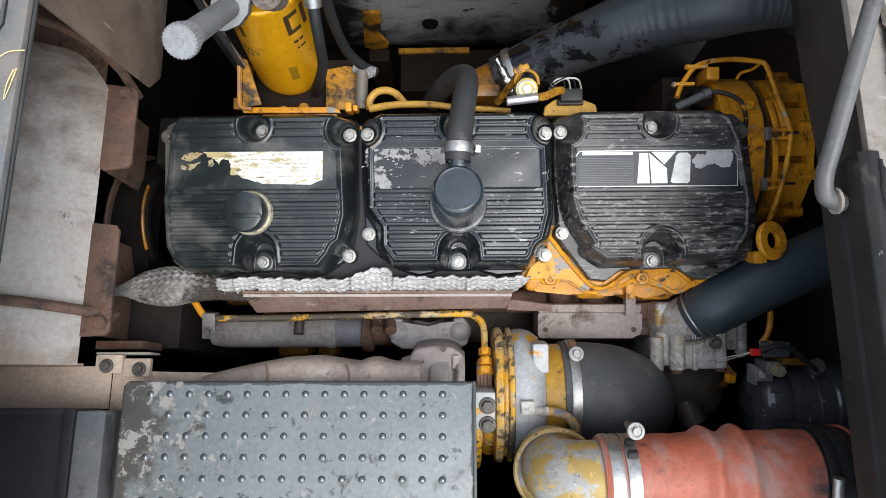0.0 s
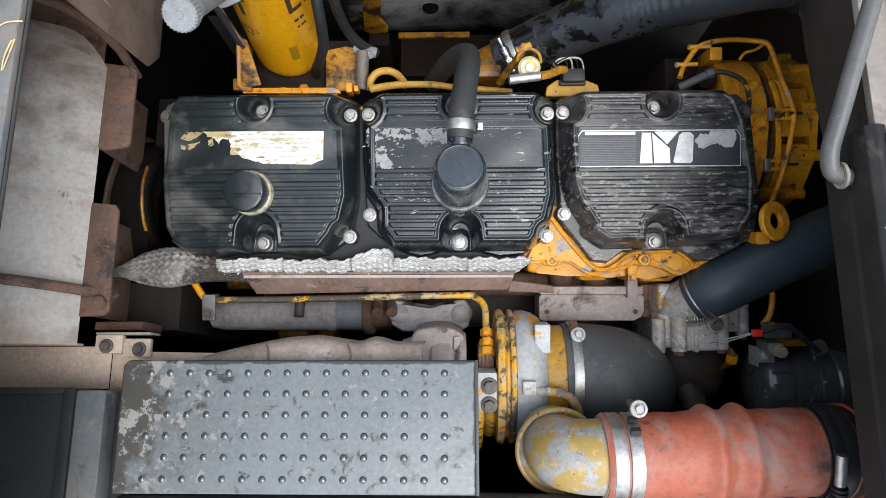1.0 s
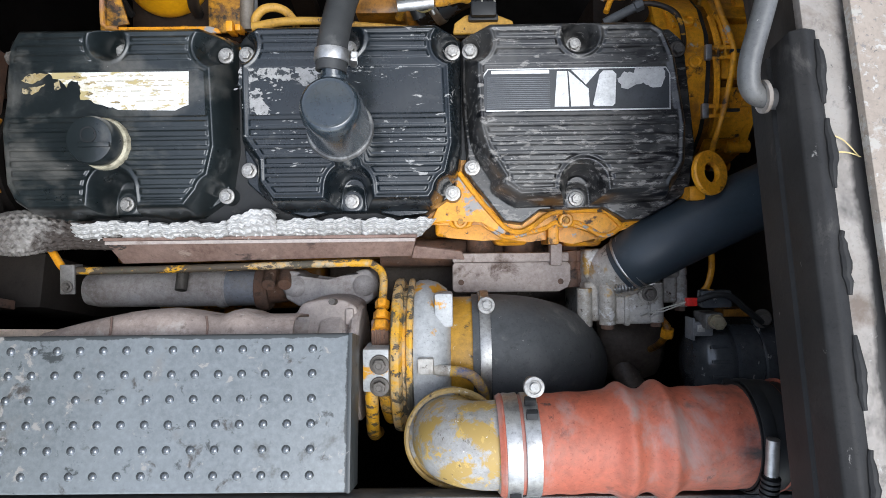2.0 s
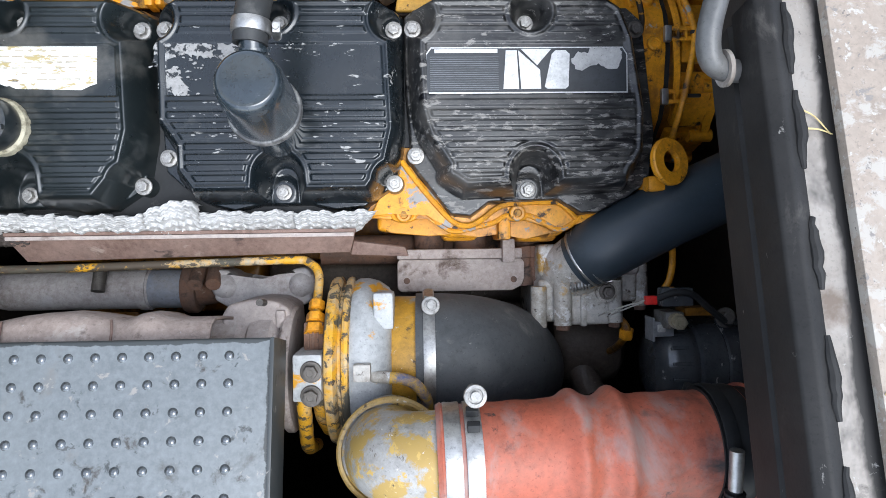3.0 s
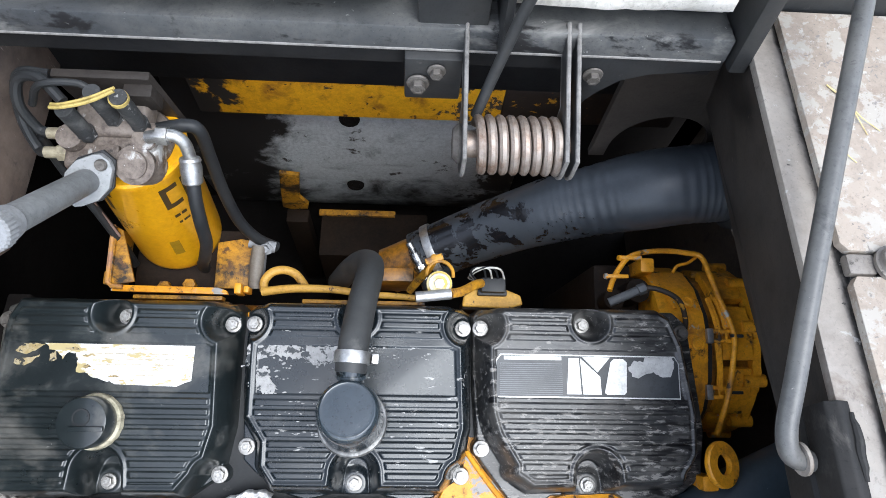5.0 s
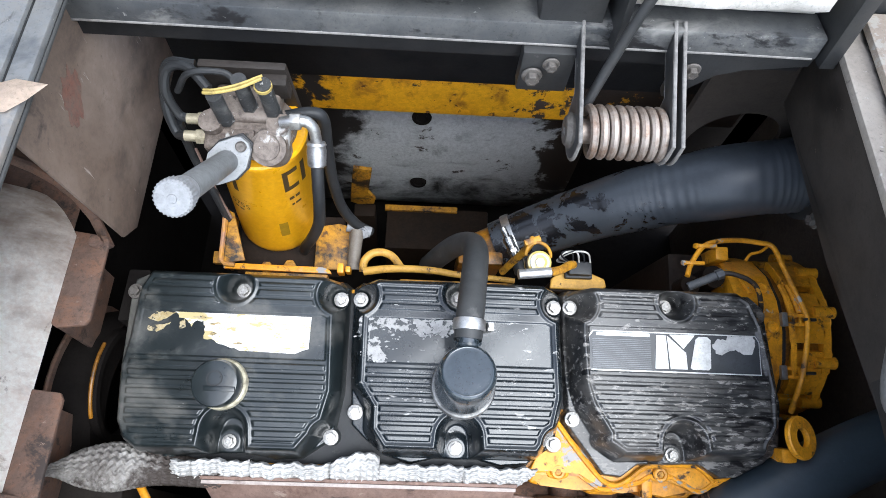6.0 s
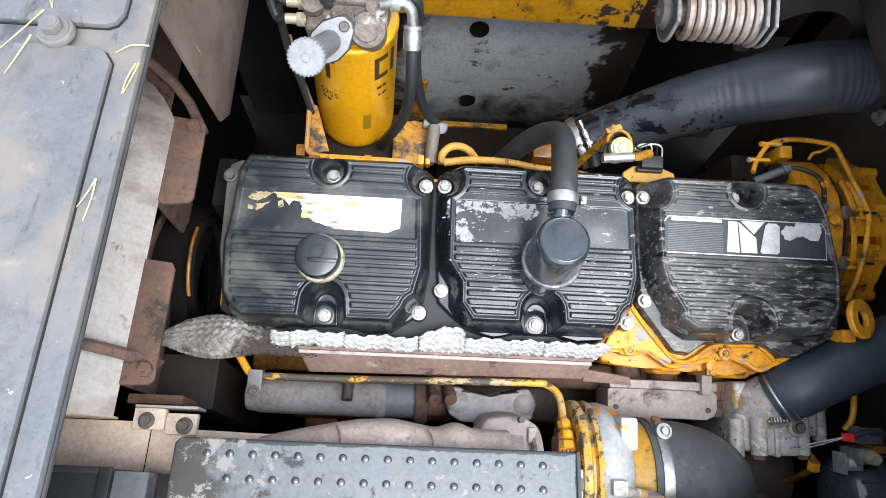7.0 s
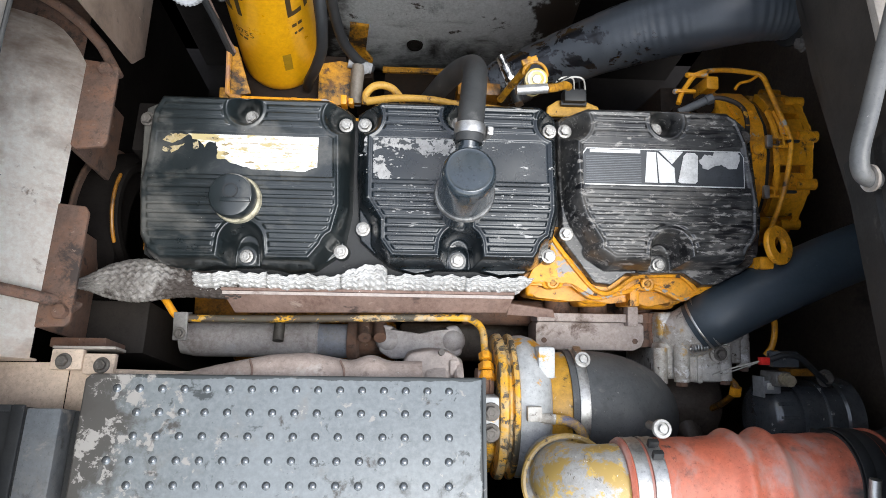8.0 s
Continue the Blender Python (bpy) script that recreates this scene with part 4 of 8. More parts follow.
# ---- left side of the bay ----
def heat_shield_tank():
    t = thing("muffler_shield", "cream heat shield sheet curved over the muffler", "shield", (-0.6, 0, 0.88))
    cx, cz, r = -0.70, 0.745, 0.258
    bm = B()
    n, ny = 26, 30
    rows = []
    for i in range(n + 1):
        a = radians(44 + (112 - 44) * i / n)
        row = []
        for k in range(ny + 1):
            y = -0.226 + (0.205 + 0.226) * k / ny
            xx = cx + r * math.cos(a)
            lim = 0.205
            if i < 5:
                lim = 0.205 - (5 - i) ** 2 * 0.0018
            row.append(bm.verts.new((xx, min(y, lim), cz + r * math.sin(a))))
        rows.append(row)
    for i in range(n):
        for k in range(ny):
            bm.faces.new((rows[i][k], rows[i + 1][k], rows[i + 1][k + 1], rows[i][k + 1]))
    bmesh.ops.solidify(bm, geom=bm.faces[:], thickness=-0.0025)
    part("curved_sheet", bm, M["cream"], t, sharp=40)
    bm = B()
    slab(bm, [(-0.66, -0.282, 0.905), (-0.478, -0.282, 0.905), (-0.478, -0.227, 0.905), (-0.66, -0.227, 0.905)], 0.003)
    slab(bm, [(-0.66, -0.2265, 0.905), (-0.516, -0.2265, 0.905), (-0.516, -0.2265, 0.926), (-0.58, -0.2265, 0.972), (-0.66, -0.2265, 0.998)], 0.003)
    part("front_sheet", bm, M["tan_sheet"], t, "tan heat-stained sheet")
    bm = B()
    slab(bm, [(-0.4775, -0.300, 0.903), (-0.30, -0.300, 0.903), (-0.30, -0.236, 0.903), (-0.42, -0.234, 0.903), (-0.4775, -0.231, 0.903)], 0.003)
    part("joint_sheet", bm, M["tan_sheet"], t)
    # second shell of the muffler behind, brown
    bm = B()
    rows = []
    for i in range(17):
        a = radians(44 + 71 * i / 16)
        rows.append([bm.verts.new((cx + 0.236 * math.cos(a), y, cz + 0.236 * math.sin(a))) for y in (0.12, 0.2, 0.3, 0.42)])
    for i in range(16):
        for k in range(3):
            bm.faces.new((rows[i][k], rows[i + 1][k], rows[i + 1][k + 1], rows[i][k + 1]))
    part("muffler_shell", bm, M["rust_dark"], t)
    for y, dy in ((0.185, -0.028), (-0.158, -0.020)):
        bm = B()
        pts = []
        for i in range(15):
            a = radians(118 - (118 - 36) * i / 14)
            # the upper strap bows towards the bracket
            yy = 0.160 + 0.085 * (1 - math.exp(-(math.degrees(a) - 36) / 13)) if y > 0 else y + dy * (i / 14) ** 2 + 0.018
            pts.append(Vector((cx + 0.267 * math.cos(a), yy, cz + 0.267 * math.sin(a))))
        pts.append(Vector((-0.487, 0.152 if y > 0 else y + dy + 0.004, 0.928)))
        tube(bm, pts, 0.0070, 10)
        part("strap_rod", bm, M["rust_dark"], t, "rusty round strap rod")
    for up, pts in ((True, [(-0.520, 0.046), (-0.509, 0.0395), (-0.4770, 0.0440), (-0.4725, 0.0520), (-0.4735, 0.1560), (-0.4790, 0.1640), (-0.520, 0.1690)]),
                    (False, [(-0.520, -0.190), (-0.4830, -0.1880), (-0.4775, -0.1820), (-0.4785, -0.0460), (-0.4830, -0.0385), (-0.520, -0.0350)])):
        bm = B()
        slab(bm, [(x, y, 0.9255 - 0.04 * (x + 0.52)) for x, y in pts], 0.006)
        ya, yb = pts[0][1], pts[-1][1]
        box(bm, -0.532, -0.526, min(ya, yb) + 0.006, max(ya, yb) - 0.006, 0.78, 0.915, 0.001)
        tab = part("strap_bracket", bm, M["rust_dark"], t, "rusty bent bracket")
        bm = B()
        hex_head(bm, 0.009, 0.010, toward((-0.488, 0.153 if up else -0.172, 0.924), (0, 0, 1)))
        part("rod_nut", bm, M["rust_dark"], tab)


heat_shield_tank()


def bolted_link():
    t = thing("joint_clip", "pale steel clip with two rusty bolts on the shield joint", "bracket", (-0.456, -0.232, 0.903))
    bm = B()
    box(bm, -0.4965, -0.4605, -0.2365, -0.2125, 0.9035, 0.914, 0.002)
    box(bm, -0.4600, -0.4240, -0.2410, -0.2170, 0.9035, 0.912, 0.002)
    part("clip", bm, M["tan_sheet"], t)
    bm = B()
    box(bm, -0.4965, -0.4240, -0.2122, -0.2090, 0.885, 0.9145, 0.001)
    part("flange", bm, M["rail"], t)
    bolt(t, (-0.4810, -0.2270, 0.9135), (0, 0, 1), 0.8, dark=True)
    bolt(t, (-0.4380, -0.2310, 0.9120), (0, 0, 1), 0.8, dark=True, turn=0.3)


bolted_link()


def baffle():
    t = thing("baffle_plate", "brown dirty sheet baffle under the deck edge", "panel", (-0.45, 0.3, 0.91))
    bm = B()
    slab(bm, [(-0.45, 0.134, 1.20), (-0.45, 0.158, 0.935), (-0.45, 0.186, 0.908), (-0.45, 0.45, 0.915), (-0.45, 0.62, 0.96), (-0.45, 0.62, 1.20)], 0.004)
    part("sheet", bm, M["brown_panel"], t)
    rnd = random.Random(3)
    bm = B()
    out = []
    for k in range(26):
        a = 2 * math.pi * k / 26
        rr = 1 + rnd.uniform(-0.25, 0.25)
        out.append((-0.4492, 0.235 + 0.016 * rr * math.cos(a) + 0.020 * rr * math.sin(a), 1.120 - 0.012 * rr * math.cos(a) + 0.022 * rr * math.sin(a)))
    slab(bm, out, 0.0004, 0)
    part("red_stain", bm, M["red_stain"], t, "rust-red stain")


baffle()


def left_back_clutter():
    t = thing("frame_post", "dark steel post between engine and muffler", "frame", (-0.46, 0.12, 0.1))
    bm = B()
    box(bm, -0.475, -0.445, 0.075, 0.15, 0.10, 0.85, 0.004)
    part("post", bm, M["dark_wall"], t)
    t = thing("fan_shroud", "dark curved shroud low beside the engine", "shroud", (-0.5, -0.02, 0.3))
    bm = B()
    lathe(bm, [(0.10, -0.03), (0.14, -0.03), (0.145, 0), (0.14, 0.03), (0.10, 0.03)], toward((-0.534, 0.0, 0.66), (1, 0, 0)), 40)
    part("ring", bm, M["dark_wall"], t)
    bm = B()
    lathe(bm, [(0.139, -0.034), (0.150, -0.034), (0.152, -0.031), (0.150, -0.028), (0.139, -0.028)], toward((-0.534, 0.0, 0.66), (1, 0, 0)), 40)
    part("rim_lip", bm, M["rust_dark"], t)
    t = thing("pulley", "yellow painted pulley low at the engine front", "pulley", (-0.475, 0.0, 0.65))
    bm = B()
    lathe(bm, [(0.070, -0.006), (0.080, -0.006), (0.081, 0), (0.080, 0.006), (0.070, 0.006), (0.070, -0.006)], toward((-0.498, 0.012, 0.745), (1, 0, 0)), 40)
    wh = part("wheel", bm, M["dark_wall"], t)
    # yellow on a short arc only, the wheel near-black elsewhere
    bm = B()
    tube(bm, [Vector((-0.498, 0.012 + 0.0835 * math.cos(radians(a)), 0.745 + 0.0835 * math.sin(radians(a)))) for a in range(62, 136, 6)], 0.0026, 8)
    part("painted_rim", bm, M["yellow_oily"], wh, "yellow arc on the rim")
    t = thing("cross_bar", "dark steel bar beside the muffler bracket", "bar", (-0.46, -0.205, 0.80))
    bm = B()
    box(bm, -0.53, -0.462, -0.202, -0.190, 0.80, 0.86, 0.002)
    part("bar", bm, M["rust_dark"], t)
    # block takes the dark of the void around it from its colour
    bm = B()
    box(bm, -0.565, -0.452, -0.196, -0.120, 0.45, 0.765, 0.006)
    tagged(part("bracket_block", bm, M["shaded_brown"]), "brown cast block below the exhaust manifold, coloured shade-dark", "casting")


left_back_clutter()


def front_boxes():
    t = thing("front_box", "black sheet metal box at the front of the bay", "box", (-0.54, -0.45, 0.90))
    bm = B()
    box(bm, -0.66, -0.486, -0.75, -0.281, 0.90, 0.96, 0.004)
    part("lid", bm, M["black_steel"], t)
    bm = B()
    box(bm, -0.500, -0.4865, -0.75, -0.2795, 0.9605, 0.9650, 0.0015)
    part("edge_flange", bm, M["black_steel"], t)
    bm = B()
    box(bm, -0.66, -0.5005, -0.2865, -0.2795, 0.9605, 0.9640, 0.0015)
    part("rear_hem", bm, M["black_steel"], t)
    for x, y in ((-0.585, -0.335), (-0.540, -0.420)):
        bm = B()
        lathe(bm, [(0, 0), (0.010, 0), (0.0095, 0.0012), (0.006, 0.0016), (0, 0.0010)], toward((x, y, 0.960), (0, 0, 1)), 20)
        part("pressed_dimple", bm, M["black_steel"], t)
    t = thing("front_channel", "grey folded channel beside the step plate", "channel", (-0.46, -0.45, 0.90))
    bm = B()
    box(bm, -0.485, -0.449, -0.75, -0.283, 0.92, 0.9625, 0.002)
    part("web", bm, M["deck_l"], t)
    bm = B()
    box(bm, -0.4485, -0.432, -0.75, -0.284, 0.90, 0.935, 0.002)
    part("gutter", bm, M["black_steel"], t)
    bm = B()
    box(bm, -0.432, 0.62, -0.75, -0.408, 0.905, 0.955, 0.003)
    tagged(part("front_ledge", bm, M["deck_l"]), "grey steel ledge in front of the step plate", "ledge", kind="structure")
    t = thing("ledge_bolt", "flanged bolt on the grey front ledge", "bolt", (-0.03, -0.425, 0.955))
    bolt(t, (-0.030, -0.426, 0.955), (0, 0, 1), 1.3)
    bm = B()
    rod(bm, (0.0, -0.42, 0.90), (0.46, -0.42, 0.90), 0.012, 14)
    tagged(part("front_pipe", bm, M["black_steel"]), "black pipe along the front edge", "pipe")


front_boxes()


def step_plate():
    t = thing("step_plate", "grey steel step plate with rows of raised dimples", "step plate", (-0.215, -0.32, 0.90))
    bm = B()
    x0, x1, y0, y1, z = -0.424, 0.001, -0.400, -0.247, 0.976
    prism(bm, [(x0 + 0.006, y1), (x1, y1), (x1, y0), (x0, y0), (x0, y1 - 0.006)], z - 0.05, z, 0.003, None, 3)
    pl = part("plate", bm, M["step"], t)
    bm = B()
    lathe(bm, [(0.0047, 0), (0.0041, 0.0006), (0.0034, 0.0014), (0.0026, 0.0021), (0.0014, 0.0025), (0, 0.0026)], None, 16)
    dm = bpy.data.meshes.new("dimple")
    bm.to_mesh(dm)
    bm.free()
    dm.materials.append(M["step_dimple"])
    dm.polygons.foreach_set("use_smooth", [True] * len(dm.polygons))
    for i in range(17):
        for k in range(6):
            if i > 14 and (i, k) not in ((15, 0), (15, 3), (15, 5)):
                continue
            same_part("dimple", dm, t, Matrix.Translation((-0.0375 - 0.02345 * i, -0.2625 - 0.0242 * k, z - 0.0002)))
    bm = B()
    box(bm, x1 - 0.0025, x1 + 0.0015, y0, y1, z - 0.05, z + 0.003, 0.001)
    part("end_rim", bm, M["step"], t)


M["step_dimple"] = worn("worn_step_dimple", (0.13, 0.14, 0.145), (0.36, 0.365, 0.37), 90, (0.45, 0.65), rough=0.18, rough_var=0.06, metal=0.60, bump=0.03)
step_plate()


# ---- engine ----
def sd_poly(px, py, poly):
    d = np.full(px.shape, 1e9)
    inside = np.zeros(px.shape, bool)
    n = len(poly)
    for i in range(n):
        ax, ay = poly[i]
        bx, by = poly[(i + 1) % n]
        ex, ey = bx - ax, by - ay
        t = np.clip(((px - ax) * ex + (py - ay) * ey) / (ex * ex + ey * ey), 0, 1)
        d = np.minimum(d, np.hypot(px - ax - t * ex, py - ay - t * ey))
        cond = ((ay > py) != (by > py))
        xi = ex * (py - ay) / (ey if ey else 1e-12) + ax
        inside ^= cond & (px < xi)
    return np.where(inside, -d, d)


CREST = [(-0.104, 0.121), (-0.1235, 0.110), (-0.1235, 0.060), (-0.1225, -0.008), (-0.1045, -0.035), (-0.1040, -0.062), (-0.0880, -0.084), (0.0985, -0.084),
         (0.1200, -0.053), (0.1285, -0.018), (0.1245, 0.085), (0.1240, 0.110), (0.106, 0.121)]
SKIRT = [(-0.128, 0.128), (-0.1410, 0.118), (-0.1405, 0.030), (-0.1340, -0.060), (-0.1160, -0.077), (-0.0870, -0.098), (-0.0550, -0.1065), (-0.0260, -0.1000), (0.030, -0.1000),
         (0.0580, -0.1065), (0.0935, -0.1035), (0.1310, -0.078), (0.1405, -0.022), (0.1405, 0.118), (0.128, 0.128)]
# the covers at the two ends of the engine run out wider on their free side
CREST_FRONT = [(-0.106, 0.121), (-0.1180, 0.100), (-0.1220, 0.040), (-0.1280, 0.005), (-0.1240, -0.060), (-0.1140, -0.080), (-0.0990, -0.0900)] + [(0.0900, -0.0900)] + CREST[8:]
SKIRT_FRONT = [(-0.128, 0.128), (-0.1450, 0.120), (-0.1490, 0.098), (-0.1490, -0.002), (-0.1400, -0.061), (-0.1170, -0.095), (-0.0730, -0.1090), (-0.0430, -0.1020)] + SKIRT[8:]
CREST_REAR = CREST[:3] + [(-0.1200, 0.000), (-0.1130, -0.024), (-0.0920, -0.058), (-0.0930, -0.068), (-0.0720, -0.0820), (0.1030, -0.0760), (0.1215, -0.044), (0.1230, 0.002), (0.1110, 0.080), (0.0980, 0.112), (0.084, 0.121)]
SKIRT_REAR = SKIRT[:3] + [(-0.1340, -0.055), (-0.1130, -0.083), (-0.0900, -0.1130), (-0.0640, -0.1160), (-0.0420, -0.1000), (0.0350, -0.0980), (0.0620, -0.1140), (0.0850, -0.1120), (0.1220, -0.094), (0.1460, -0.073), (0.1530, -0.018),
                        (0.1440, 0.070), (0.1400, 0.112), (0.120, 0.130)]
COVER_BOLTS = [(-0.1285, 0.101), (0.0, 0.107), (0.1275, 0.100), (-0.127, -0.0430), (0.001, -0.083), (0.1260, -0.0745)]
COVER_TOP = 0.929


def cover_height(u, y, shape=0):
    """Flange, rounded shoulder, plateau and ribs of one cover; shape 1 is the front end's, 2 the rear end's."""
    r = sd_poly(u, y, (CREST, CREST_FRONT, CREST_REAR)[shape])
    f = sd_poly(u, y, (SKIRT, SKIRT_FRONT, SKIRT_REAR)[shape])
    for k, (bx, by) in enumerate(COVER_BOLTS):
        if shape == 1 and k == 0:
            bx -= 0.011
        if shape == 1 and k == 3:
            continue
        br = (0.0225, 0.0200, 0.0225, 0.0215, 0.0, 0.0205)[k]
        if k != 4:
            r = np.maximum(r, br - np.hypot(u - bx, y - by))
        f = np.minimum(f, np.hypot(u - bx, y - by) - 0.0135)
    # the arched notch for the front bolt
    yy = np.clip(y, -0.2, -0.068)
    flare = 0.0255 + 0.10 * np.clip(-0.068 - y, 0, 0.03)
    r = np.maximum(r, flare - np.hypot(u - 0.003, y - yy))
    f = np.minimum(f, np.hypot(u - 0.001, y + 0.083) - 0.0145)
    z = 0.850 + 0.036 * sm((-f + 0.002) / 0.007)
    # a broad shoulder, rounded above and running out on to the flange below
    s = np.clip((0.0115 - r) / 0.0155, 0, 1)
    z = z + (COVER_TOP - 0.886) * (0.55 * (1 - (1 - s) ** 2.4) + 0.45 * sm(s))
    # a fine raised bead where the top meets the shoulder
    bead = 0.0013 if shape != 1 else 0.0013 * sm((u + 0.098) / 0.03)
    z = z + bead * np.exp(-((r + 0.0042) / 0.0022) ** 2)
    # the arched notch has a sunk floor round its bolt boss
    dish = sm((0.034 - np.abs(u - 0.003)) / 0.006) * sm((-0.040 - y) / 0.006) * sm((r - 0.0085) / 0.005) * sm((np.hypot(u - 0.001, y + 0.083) - 0.0115) / 0.010)
    z = z - 0.0045 * dish
    inside = sm((-r - 0.0085) / 0.0025)
    per = 0.0113
    ph = np.mod((y - 0.014) / per, 1.0)
    bar = sm((0.33 - np.abs(ph - 0.5)) / 0.07)
    z = z + 0.0021 * bar * inside * ((y < 0.0135) | ((y > 0.0805) & (y < 0.116)))
    rec = sm((0.1185 - np.abs(u)) / 0.0015) if shape != 1 else sm((0.1185 - u) / 0.0015) * sm((u + 0.120) / 0.030)
    rec = rec * sm((0.0285 - np.abs(y - 0.0455)) / 0.0015) * inside
    return z - 0.0015 * rec


def valve_cover(cx, mat, label, shape=0):
    t = thing("valve_cover", label, "valve cover", eng(cx, 0, 0.868), "valve covers along the engine")
    us = np.arange(-0.1600 if shape == 1 else -0.1405, 0.1600 if shape == 2 else 0.1406, 0.0011)
    ys = np.arange(-0.1245, 0.1401, 0.00085)
    uu, yy = np.meshgrid(us, ys, indexing="ij")
    zz = cover_height(uu, yy, shape)
    # a slightly uneven casting
    zz = zz + 0.0003 * np.sin(uu * 61 + 3 * cx) * np.sin(yy * 83)
    th = math.atan(0.2)
    c, s = math.cos(th), math.sin(th)
    wy = 0.1 + c * (yy - 0.1) - s * (zz - 0.9)
    wz = 0.9 + s * (yy - 0.1) + c * (zz - 0.9)
    co = np.stack([uu + cx, wy, wz], -1).reshape(-1, 3)
    nx, ny = uu.shape
    idx = np.arange(nx * ny).reshape(nx, ny)
    q = np.stack([idx[:-1, :-1], idx[1:, :-1], idx[1:, 1:], idx[:-1, 1:]], -1).reshape(-1, 4)
    keep = (zz.reshape(-1)[q] > 0.8510).any(1)
    me = bpy.data.meshes.new("shell")
    me.from_pydata(co.tolist(), [], q[keep].tolist())
    mesh_part("shell", me, mat, t, sharp=0)
    for i, (bx, by) in enumerate(COVER_BOLTS):
        if i == 3 and shape == 1:
            continue
        if i == 5 and shape == 2:
            continue
        bolt(t, (cx + bx - (0.011 if i == 0 and shape == 1 else 0), by, 0.8860), (0, 0, 1), 0.77 if i == 4 else 0.84, ENGINE, dark=(i == 0 and shape == 1) or (i == 2 and shape == 2), turn=0.7 * i)
    return t


cover_a = valve_cover(-0.302, M["cover_a"], "black ribbed valve cover with a torn white label", 1)
cover_b = valve_cover(-0.0205, M["cover_b"], "black ribbed valve cover with chipped bare patches")
cover_c = valve_cover(0.257, M["cover_c"], "scuffed dusty black ribbed valve cover with a nameplate", 2)


def flat_shape(name, poly, z, mat, parent, label="", thick=0.0006):
    bm = B()
    prism(bm, poly, z, z + thick, 0)
    return part(name, bm, mat, parent, label, m=ENGINE)


def ragged(poly, step, amp, seed, closed=True):
    """The outline with a torn edge."""
    rnd = random.Random(seed)
    out = []
    n = len(poly)
    for i in range(n if closed else n - 1):
        a, b = Vector(poly[i]), Vector(poly[(i + 1) % n])
        k = max(1, int((b - a).length / step))
        for j in range(k):
            p = a.lerp(b, j / k)
            out.append((p.x + rnd.uniform(-amp, amp), p.y + rnd.uniform(-amp, amp)))
    return out


